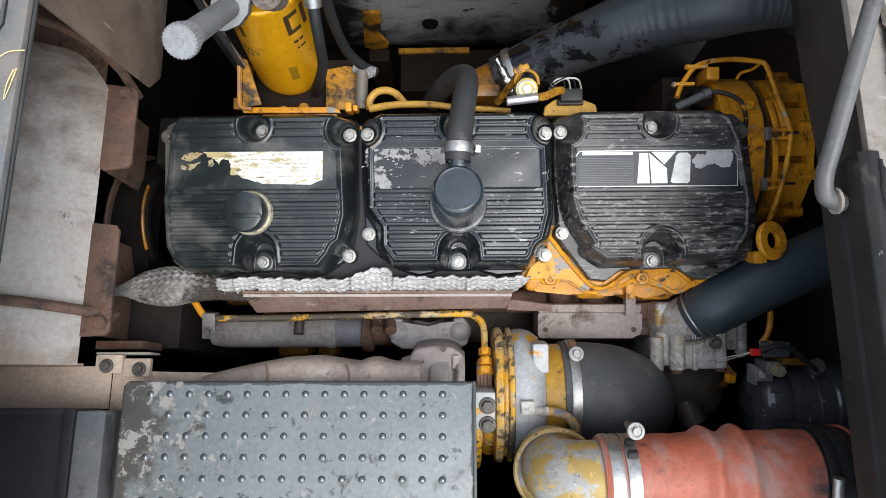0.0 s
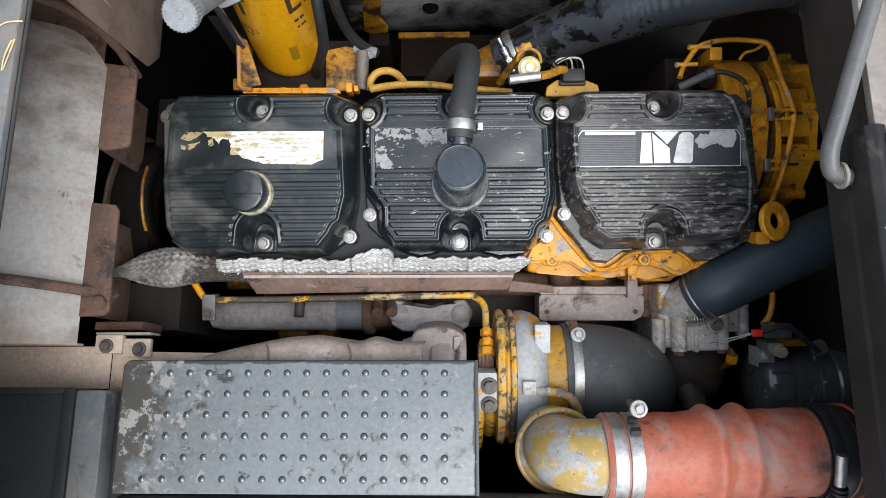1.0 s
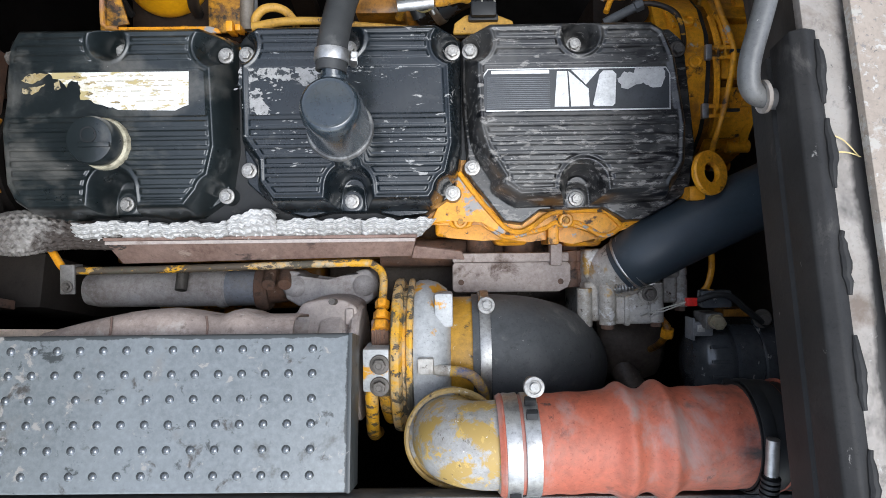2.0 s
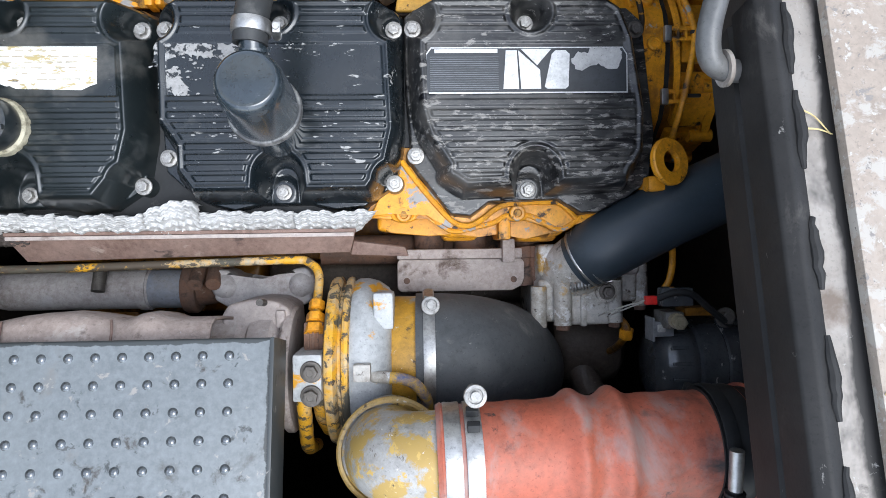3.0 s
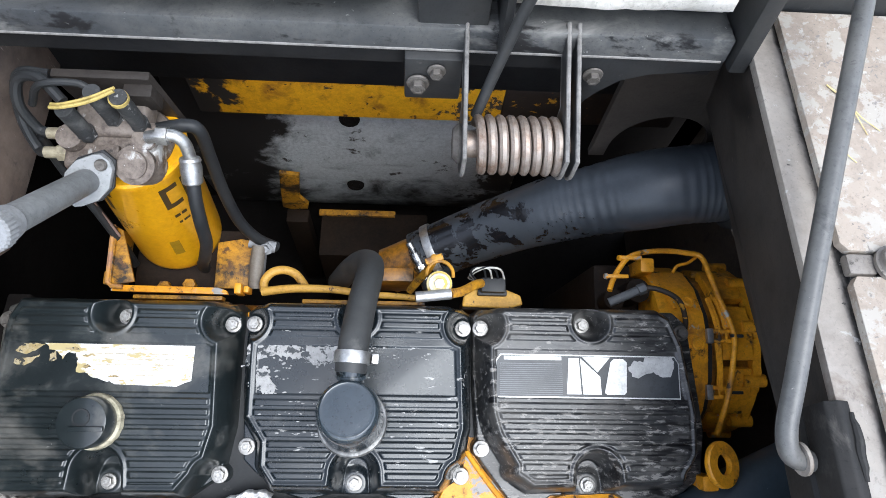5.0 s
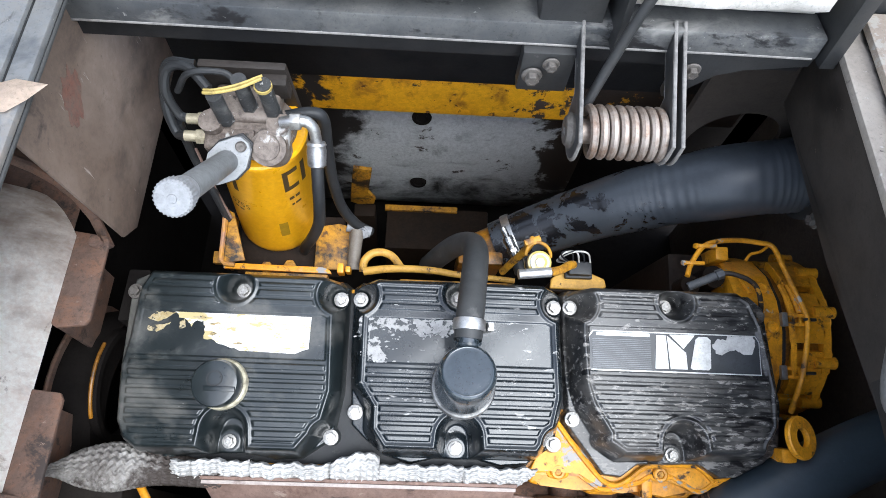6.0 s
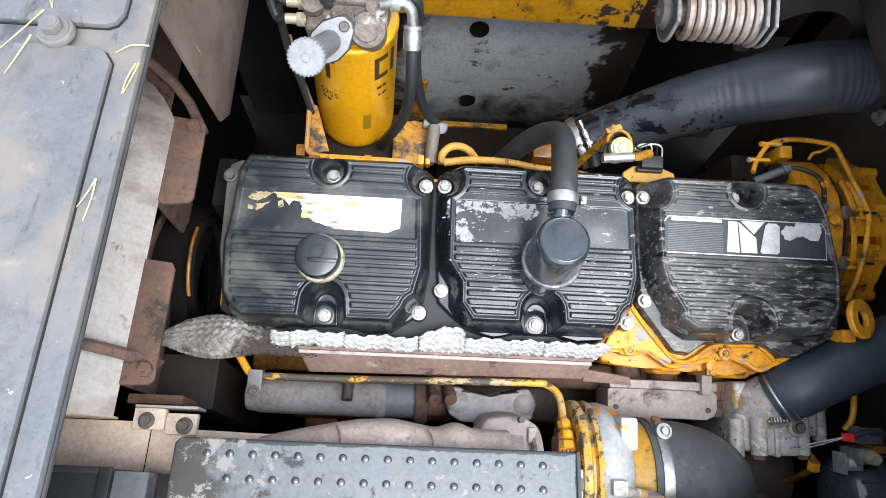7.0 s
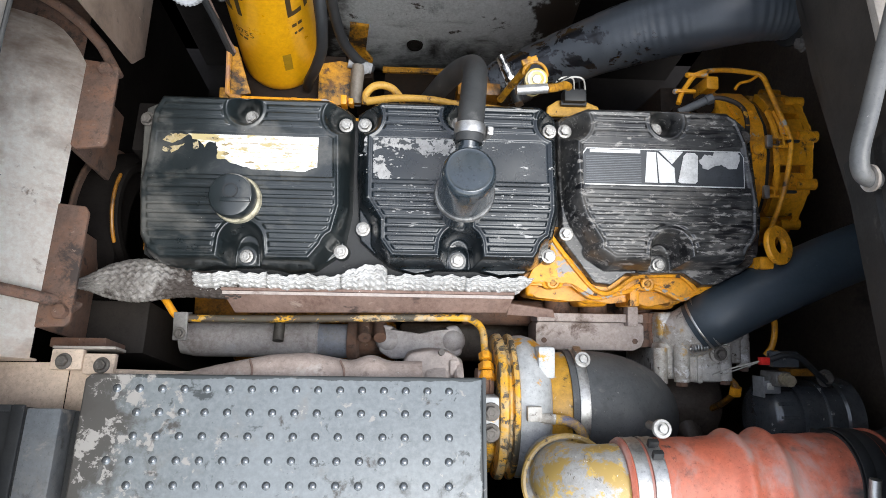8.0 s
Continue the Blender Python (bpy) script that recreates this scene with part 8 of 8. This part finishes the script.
    for a, b in zip(rings, rings[1:]):
        for i in range(seg):
            bm.faces.new((a[i], a[(i + 1) % seg], b[(i + 1) % seg], b[i]))
    bm.faces.new(rings[-1])
    bm.faces.new(list(reversed(rings[0])))
    part("primer_knob", bm, M["knob"], hd, "ribbed grey primer knob", m=ENGINE)
    bm = B()
    lathe(bm, [(0, hl), (0.0045, hl), (0.0040, hl + 0.0012), (0, hl + 0.0012)], pm, 14)
    part("centre_mark", bm, M["knob"], hd, m=ENGINE)
    # fittings
    for y in (0.258, 0.280):
        bm = B()
        hex_head(bm, 0.0095, 0.014, toward((-0.320, y, 1.030), (-1, 0, 0)))
        rod(bm, (-0.333, y, 1.030), (-0.348, y, 1.030), 0.0065, 14)
        part("hex_fitting", bm, M["brass"], hd, m=seat)
    for x, y, h in ((-0.306, 0.284, 0.022), (-0.280, 0.302, 0.026), (-0.252, 0.296, 0.030)):
        bm = B()
        hex_head(bm, 0.0105, 0.010, toward((x, y, 1.028), (0, 0.1, 1)))
        rod(bm, (x, y, 1.034), (x, y + 0.005, 1.060 + h), 0.0088, 16)
        s = part("sensor", bm, M["sensor_grime"], hd, m=ENGINE)
    bm = B()
    lathe(bm, [(0.0083, 0), (0.0100, 0), (0.0100, 0.004), (0.0083, 0.004)], toward((-0.2525, 0.3000, 1.084), (0, 0.1, 1)), 20)
    part("yellow_ring", bm, M["yellow_wire"], hd, m=ENGINE)
    bm = B()
    tube(bm, curve_pts([(-0.314, 0.286, 1.092), (-0.30, 0.285, 1.096), (-0.275, 0.290, 1.099), (-0.25, 0.300, 1.104)], 8), 0.0019, 8)
    tube(bm, curve_pts([(-0.314, 0.290, 1.091), (-0.30, 0.289, 1.095), (-0.275, 0.295, 1.098), (-0.25, 0.304, 1.103)], 8), 0.0016, 8)
    part("yellow_wire", bm, M["yellow_wire"], hd, m=ENGINE)
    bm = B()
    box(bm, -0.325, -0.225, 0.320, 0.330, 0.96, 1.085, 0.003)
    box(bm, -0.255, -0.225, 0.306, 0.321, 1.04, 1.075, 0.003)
    part("mount_plate", bm, M["shaded_brown"], hd, m=seat)
    wl = thing("wire_loom", "dirty black wiring bundle beside the filter head", "wiring", eng(-0.36, 0.33, 1.0))
    for k, pts in enumerate(([(-0.346, 0.280, 1.030), (-0.358, 0.284, 1.034), (-0.366, 0.300, 1.06), (-0.358, 0.318, 1.08), (-0.335, 0.318, 1.085), (-0.310, 0.295, 1.08)],
                             [(-0.346, 0.258, 1.030), (-0.362, 0.266, 1.02), (-0.370, 0.292, 1.045), (-0.362, 0.325, 1.075), (-0.33, 0.327, 1.075)],
                             [(-0.362, 0.28, 1.02), (-0.358, 0.255, 0.96), (-0.345, 0.225, 0.90), (-0.335, 0.195, 0.84), (-0.335, 0.18, 0.80)],
                             [(-0.280, 0.305, 1.082), (-0.295, 0.312, 1.088), (-0.33, 0.308, 1.09), (-0.352, 0.30, 1.06)])):
        bm = B()
        tube(bm, curve_pts(pts, 8), 0.0058 if k < 3 else 0.004, 10)
        part("cable", bm, M["rubber"], wl, m=seat)
    bm = B()
    tube(bm, curve_pts([(-0.352, 0.262, 0.98), (-0.345, 0.235, 0.92), (-0.332, 0.205, 0.865)], 8), 0.0018, 8)
    part("red_wire", bm, M["rust_plate"], wl, m=seat)
    # hose with crimped elbow
    h = thing("fuel_hose", "black fuel hose with a crimped steel elbow", "hose", eng(-0.2, 0.25, 0.9))
    bm = B()
    tube(bm, curve_pts([(-0.240, 0.279, 1.040), (-0.226, 0.280, 1.044), (-0.212, 0.281, 1.042), (-0.204, 0.277, 1.034), (-0.2020, 0.270, 1.023), (-0.2015, 0.264, 1.016)], 8), 0.0068, 16)
    part("elbow", bm, M["steel"], h, m=ENGINE)
    bm = B()
    hex_head(bm, 0.0105, 0.012, toward((-0.229, 0.280, 1.043), (1, 0, 0)))
    part("nut", bm, M["steel"], h, m=ENGINE)
    bm = B()
    lathe(bm, [(0, 0), (0.0105, 0), (0.0118, 0.003), (0.0108, 0.006), (0.0118, 0.010), (0.0112, 0.028), (0.0090, 0.030), (0, 0.030)], toward((-0.2015, 0.266, 1.019), (0, -0.85, -0.62)), 22)
    part("crimp", bm, M["steel"], h, m=ENGINE)
    bm = B()
    tube(bm, curve_pts([(-0.2012, 0.245, 1.004), (-0.201, 0.226, 0.988), (-0.202, 0.208, 0.960), (-0.208, 0.195, 0.915), (-0.223, 0.187, 0.868), (-0.238, 0.186, 0.825), (-0.246, 0.188, 0.79)], 8), 0.0076, 18)
    part("hose", bm, M["rubber"], h, m=ENGINE)
    h2 = thing("return_hose", "second black fuel hose with a clamp fitting", "hose", eng(-0.18, 0.25, 0.85))
    bm = B()
    tube(bm, curve_pts([(-0.240, 0.298, 1.016), (-0.212, 0.303, 1.018), (-0.198, 0.301, 1.008), (-0.198, 0.286, 0.960), (-0.197, 0.264, 0.900), (-0.188, 0.240, 0.848), (-0.170, 0.225, 0.816), (-0.15, 0.22, 0.79)], 8), 0.0076, 16)
    part("hose", bm, M["rubber"], h2, m=ENGINE)
    bm = B()
    rod(bm, (-0.183, 0.222, 0.810), (-0.148, 0.216, 0.803), 0.008, 14)
    hex_head(bm, 0.009, 0.010, toward((-0.160, 0.215, 0.806), (0.2, -0.5, 1)))
    rod(bm, (-0.160, 0.215, 0.81), (-0.158, 0.208, 0.826), 0.0045, 10)
    rod(bm, (-0.170, 0.214, 0.80), (-0.175, 0.165, 0.78), 0.010, 14)
    part("clamp_fitting", bm, M["knob"], h2, m=ENGINE)


M["sensor_grime"] = worn("grimy_black_sensor", (0.030, 0.031, 0.031), (0.105, 0.103, 0.097), 34, (0.46, 0.60),
                         [((0.34, 0.33, 0.31), 60, 0.63, 0.05, 0.8, 0, S1)], rough=0.6, bump=0.4)
M["head_alu"] = worn("corroded_dirty_aluminium", (0.165, 0.135, 0.112), (0.060, 0.043, 0.034), 26, (0.42, 0.58),
                     [((0.40, 0.39, 0.37), 24, 0.585, 0.06, 0.6, 0, S1), ((0.030, 0.024, 0.020), 44, 0.61, 0.05, 0.5, 0, S1), ((0.52, 0.51, 0.49), 120, 0.66, 0.04, 0.6, 0, S1)], rough=0.6, bump=0.6)
M["brown_print"] = worn("brown_print", (0.30, 0.17, 0.01), None, rough=0.4, bump=0)
M["flange_grey"] = worn("dull_grey_casting", (0.21, 0.215, 0.215), (0.30, 0.305, 0.305), 26, (0.4, 0.7), [((0.06, 0.055, 0.05), 50, 0.62, 0.06, 0.7, 0, S1)], rough=0.55, bump=0.2)
M["barrel"] = worn("smoky_grey_plastic", (0.14, 0.145, 0.145), (0.10, 0.10, 0.10), 30, (0.4, 0.7), rough=0.45, bump=0.05)
fuel_filter()


def filter_bracket():
    t = thing("filter_bracket", "rusty yellow bracket holding the fuel filter", "bracket", eng(-0.27, 0.17, 0.8))
    bm = B()
    # an upright side plate with a folded rim, leaning back beside the filter
    slab(bm, [(-0.3475, 0.152, 0.842), (-0.3180, 0.158, 0.842), (-0.3400, 0.226, 0.842), (-0.3485, 0.2295, 0.842)], 0.004, 0.001)
    slab(bm, [(-0.3505, 0.152, 0.846), (-0.3505, 0.230, 0.846), (-0.3505, 0.230, 0.790), (-0.3505, 0.152, 0.790)], 0.004, 0.001)
    part("side_plate", bm, M["yellow_rusty"], t, m=ENGINE)
    bm = B()
    tube(bm, [Vector((-0.3515, 0.232, 0.846)), Vector((-0.3505, 0.19, 0.847)), Vector((-0.3500, 0.156, 0.847)), Vector((-0.3440, 0.1505, 0.847)), Vector((-0.330, 0.1495, 0.847))], 0.0032, 8)
    part("folded_rim", bm, M["rim_worn"], t, "rim worn to pinkish primer", m=ENGINE)
    bm = B()
    box(bm, -0.372, -0.358, 0.158, 0.176, 0.80, 0.812, 0.002)
    box(bm, -0.365, -0.352, 0.166, 0.172, 0.79, 0.806, 0.001)
    part("side_foot", bm, M["yellow_rusty"], t, m=ENGINE)
    bm = B()
    prism(bm, [(-0.346, 0.1445), (-0.196, 0.1430), (-0.1990, 0.1485), (-0.2100, 0.1520), (-0.346, 0.1530)], 0.838, 0.8445, 0.0015)
    part("front_rail", bm, M["yellow_chipped"], t, m=ENGINE)
    bm = B()
    box(bm, -0.345, -0.190, 0.152, 0.245, 0.770, 0.776, 0.002)
    # shade below the filter is in this floor's colour
    part("base", bm, M["yellow_dark"], t, "tray floor, coloured shade-dark", m=ENGINE)
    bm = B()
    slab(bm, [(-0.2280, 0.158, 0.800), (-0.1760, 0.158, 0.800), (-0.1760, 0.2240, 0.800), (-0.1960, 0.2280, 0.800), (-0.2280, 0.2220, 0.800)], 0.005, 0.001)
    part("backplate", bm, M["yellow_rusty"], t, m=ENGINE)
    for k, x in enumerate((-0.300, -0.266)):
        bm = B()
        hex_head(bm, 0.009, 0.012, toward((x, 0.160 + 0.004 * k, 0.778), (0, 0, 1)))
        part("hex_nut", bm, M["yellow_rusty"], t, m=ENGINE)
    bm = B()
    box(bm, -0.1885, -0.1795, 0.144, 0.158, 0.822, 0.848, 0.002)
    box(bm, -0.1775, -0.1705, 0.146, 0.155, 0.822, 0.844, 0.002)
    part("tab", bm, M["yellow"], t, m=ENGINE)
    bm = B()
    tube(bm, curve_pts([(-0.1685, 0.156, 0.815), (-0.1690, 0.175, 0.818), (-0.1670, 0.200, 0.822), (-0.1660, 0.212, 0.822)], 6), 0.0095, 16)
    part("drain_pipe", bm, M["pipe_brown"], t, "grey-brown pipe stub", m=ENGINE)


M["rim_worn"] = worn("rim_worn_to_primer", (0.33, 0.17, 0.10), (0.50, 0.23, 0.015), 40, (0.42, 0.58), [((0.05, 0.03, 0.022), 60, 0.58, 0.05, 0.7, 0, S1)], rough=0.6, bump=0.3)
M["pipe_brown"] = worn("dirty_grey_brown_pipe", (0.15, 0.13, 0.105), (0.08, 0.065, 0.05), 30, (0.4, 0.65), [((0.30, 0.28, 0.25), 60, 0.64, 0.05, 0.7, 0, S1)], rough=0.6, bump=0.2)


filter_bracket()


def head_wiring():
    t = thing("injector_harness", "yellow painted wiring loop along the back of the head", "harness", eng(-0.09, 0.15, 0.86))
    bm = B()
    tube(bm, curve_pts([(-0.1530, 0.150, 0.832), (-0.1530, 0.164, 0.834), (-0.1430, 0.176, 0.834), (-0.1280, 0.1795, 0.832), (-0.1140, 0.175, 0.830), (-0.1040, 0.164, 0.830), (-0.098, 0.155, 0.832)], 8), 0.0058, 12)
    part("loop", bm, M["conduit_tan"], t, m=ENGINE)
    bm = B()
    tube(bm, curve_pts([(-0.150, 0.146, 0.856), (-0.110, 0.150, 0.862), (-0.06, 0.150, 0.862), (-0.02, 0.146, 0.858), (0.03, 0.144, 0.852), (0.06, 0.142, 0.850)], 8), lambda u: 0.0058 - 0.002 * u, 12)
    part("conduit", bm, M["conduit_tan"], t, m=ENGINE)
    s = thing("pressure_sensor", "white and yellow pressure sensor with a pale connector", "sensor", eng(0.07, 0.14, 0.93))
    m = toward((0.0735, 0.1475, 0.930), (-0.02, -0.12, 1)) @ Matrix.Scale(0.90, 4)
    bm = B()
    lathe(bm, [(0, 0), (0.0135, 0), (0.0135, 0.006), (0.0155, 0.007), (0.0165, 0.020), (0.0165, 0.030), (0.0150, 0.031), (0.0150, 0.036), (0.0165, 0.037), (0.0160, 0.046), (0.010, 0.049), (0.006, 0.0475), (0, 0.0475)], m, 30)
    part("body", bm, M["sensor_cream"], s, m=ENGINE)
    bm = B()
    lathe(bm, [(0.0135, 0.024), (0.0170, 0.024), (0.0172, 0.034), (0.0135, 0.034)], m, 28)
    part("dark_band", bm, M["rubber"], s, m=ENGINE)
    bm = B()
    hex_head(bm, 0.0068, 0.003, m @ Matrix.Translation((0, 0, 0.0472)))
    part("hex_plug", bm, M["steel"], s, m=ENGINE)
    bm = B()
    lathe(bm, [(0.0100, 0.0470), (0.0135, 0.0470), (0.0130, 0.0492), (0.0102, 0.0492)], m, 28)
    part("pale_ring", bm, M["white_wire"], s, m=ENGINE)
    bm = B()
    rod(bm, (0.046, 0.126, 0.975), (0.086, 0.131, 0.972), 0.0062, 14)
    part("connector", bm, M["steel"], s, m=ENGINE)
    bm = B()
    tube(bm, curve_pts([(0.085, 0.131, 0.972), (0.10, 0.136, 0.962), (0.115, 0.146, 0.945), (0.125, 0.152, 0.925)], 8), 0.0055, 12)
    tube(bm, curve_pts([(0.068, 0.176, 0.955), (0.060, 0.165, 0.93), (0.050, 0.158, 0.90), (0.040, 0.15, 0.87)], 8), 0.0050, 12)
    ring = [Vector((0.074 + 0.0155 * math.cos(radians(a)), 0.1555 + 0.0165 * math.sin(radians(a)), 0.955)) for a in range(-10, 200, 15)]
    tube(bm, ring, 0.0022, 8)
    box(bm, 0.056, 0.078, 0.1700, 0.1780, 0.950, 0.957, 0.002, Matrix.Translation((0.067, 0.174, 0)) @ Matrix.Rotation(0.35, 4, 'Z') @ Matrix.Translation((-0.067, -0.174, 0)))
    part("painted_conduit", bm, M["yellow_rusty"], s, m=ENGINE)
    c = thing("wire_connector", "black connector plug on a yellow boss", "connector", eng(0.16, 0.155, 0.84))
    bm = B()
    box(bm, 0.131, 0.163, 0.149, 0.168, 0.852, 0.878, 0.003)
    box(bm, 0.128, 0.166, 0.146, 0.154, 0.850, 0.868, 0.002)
    part("plug", bm, M["rubber"], c, m=ENGINE)
    bm = B()
    poly = [(0.108, 0.132), (0.110, 0.146), (0.125, 0.156), (0.165, 0.156), (0.185, 0.148), (0.188, 0.136), (0.170, 0.131)]
    prism(bm, poly, 0.8520, 0.8600, 0.003, None, 3)
    part("boss", bm, M["conduit_tan"], c, "yellow boss edge", m=ENGINE)
    bm = B()
    prism(bm, [(x, y - 0.003) for x, y in poly], 0.80, 0.8518, 0.003, None, 3)
    # body below the edge is shaded by its colour
    part("boss_body", bm, M["yellow_dark"], c, "boss body, coloured shade-dark", m=ENGINE)
    for k in range(4):
        bm = B()
        tube(bm, curve_pts([(0.138 + 0.008 * k, 0.165, 0.874), (0.132 + 0.007 * k, 0.176, 0.893), (0.120 + 0.004 * k, 0.176, 0.895), (0.115, 0.168, 0.905 - 0.01 * k), (0.120, 0.155, 0.925)], 6), 0.0013, 6)
        part("wire", bm, M["white_wire"] if k % 2 else M["rubber"], c, m=ENGINE)
    v = thing("bleed_valve", "small steel bleed valve behind the head", "valve", eng(0.04, 0.2, 0.85))
    bm = B()
    rod(bm, (0.0600, 0.1640, 0.875), (0.0530, 0.1790, 0.880), 0.0060, 16)
    rod(bm, (0.0530, 0.1790, 0.880), (0.0440, 0.1960, 0.886), 0.0070, 14)
    rod(bm, (0.0440, 0.1960, 0.886), (0.0370, 0.2080, 0.890), 0.0045, 12)
    lathe(bm, [(0.0045, 0), (0.0078, 0), (0.0078, 0.003), (0.0045, 0.003)], toward((0.0470, 0.1905, 0.884), (-0.5, 0.85, 0.2)), 18)
    hex_head(bm, 0.0085, 0.006, toward((0.0545, 0.176, 0.879), (-0.5, 0.85, 0.2)))
    part("valve", bm, M["valve_chrome"], v, m=ENGINE)
    bm = B()
    rod(bm, (0.066, 0.150, 0.868), (0.0595, 0.1650, 0.8755), 0.0085, 16)
    part("black_sleeve", bm, M["rubber"], v, m=ENGINE)
    bm = B()
    box(bm, -0.02, 0.045, 0.165, 0.185, 0.76, 0.845, 0.006)
    tagged(part("inlet_cover", bm, M["yellow_oily"], m=ENGINE), "oil-dark yellow casting behind the head", "casting")
    p = thing("rear_sensor", "small grey sensor behind the last cover", "sensor", eng(0.33, 0.15, 0.86))
    bm = B()
    rod(bm, (0.300, 0.140, 0.868), (0.335, 0.155, 0.880), 0.0060, 14)
    hex_head(bm, 0.0075, 0.010, toward((0.335, 0.155, 0.880), (1, 0.4, 0.2)))
    part("sensor", bm, M["rubber_dusty"], p, m=ENGINE)


M["conduit_tan"] = worn("dirty_yellow_conduit_tape", (0.50, 0.275, 0.045), (0.34, 0.175, 0.030), 30, (0.4, 0.65),
                        [((0.09, 0.05, 0.02), 60, 0.60, 0.05, 0.7, 0, S1)], rough=0.6, bump=0.3)
M["valve_chrome"] = worn("sooty_chrome_valve", (0.42, 0.42, 0.41), (0.05, 0.05, 0.05), 70, (0.42, 0.52), rough=0.25, metal=0.9, bump=0.05)
M["sensor_cream"] = worn("cream_sensor_plastic", (0.52, 0.38, 0.10), (0.55, 0.48, 0.30), 40, (0.45, 0.55), rough=0.4, bump=0.05)
head_wiring()


# ---- dry needles on the decks ----
def needles():
    specs = [((-0.416, 0.049), (-0.442, 0.040), (-0.430, 0.047), 1.2315), ((-0.421, 0.031), (-0.428, 0.001), (-0.4235, 0.014), 1.2315), ((-0.4235, 0.030), (-0.429, 0.0), (-0.427, 0.014), 1.2315),
             ((-0.432, -0.077), (-0.441, -0.102), (-0.435, -0.090), 1.2315), ((-0.432, -0.077), (-0.434, -0.113), (-0.431, -0.095), 1.2315), ((-0.506, 0.074), (-0.531, 0.033), (-0.515, 0.056), 1.2375), ((-0.510, 0.048), (-0.521, 0.009), (-0.514, 0.028), 1.2375),
             ((-0.469, 0.120), (-0.531, 0.148), (-0.50, 0.136), 1.2375), ((-0.469, 0.119), (-0.50, 0.130), (-0.485, 0.127), 1.2375), ((-0.518, 0.125), (-0.500, 0.077), (-0.510, 0.10), 1.2375), ((-0.512, 0.134), (-0.500, 0.077), (-0.505, 0.105), 1.2375),
             ]
    specs += [((0.372, -0.118), (0.398, -0.137), (0.386, -0.124), 1.1795), ((0.373, -0.133), (0.399, -0.137), (0.388, -0.134), 1.1795),
             ((0.425, 0.255), (0.450, 0.20), (0.440, 0.232), 1.192), ((0.430, 0.250), (0.463, 0.205), (0.447, 0.22), 1.192), ((0.41, 0.185), (0.432, 0.17), (0.42, 0.181), 1.192),
             ((0.40, -0.30), (0.44, -0.27), (0.42, -0.288), 1.192)]
    for a, b, mid, z in specs:
        t = thing("pine_needle", "dry straw-coloured pine needle lying on the deck", "needle", (*mid, z), "dry needles on the decks")
        bm = B()
        tube(bm, curve_pts([(*a, z), (*mid, z + 0.0015), (*b, z)], 6), lambda u: 0.0008 * (1 - 0.5 * u), 6)
        part("needle", bm, M["straw"], t)
    t = thing("dry_leaf", "small dry leaf fragment on the deck edge", "leaf", (-0.43, 0.16, 1.2315))
    bm = B()
    pts = [(-0.446, 0.132), (-0.444, 0.160), (-0.430, 0.168), (-0.400, 0.162), (-0.415, 0.146), (-0.428, 0.131)]
    c = bm.verts.new((-0.430, 0.150, 1.238))
    vs = [bm.verts.new((x, y, 1.2315 + 0.002 * (i % 2))) for i, (x, y) in enumerate(pts)]
    for i in range(len(vs)):
        bm.faces.new((c, vs[i], vs[(i + 1) % len(vs)]))
    bmesh.ops.solidify(bm, geom=bm.faces[:], thickness=0.0006)
    part("blade", bm, M["tan_sheet"], t)


needles()
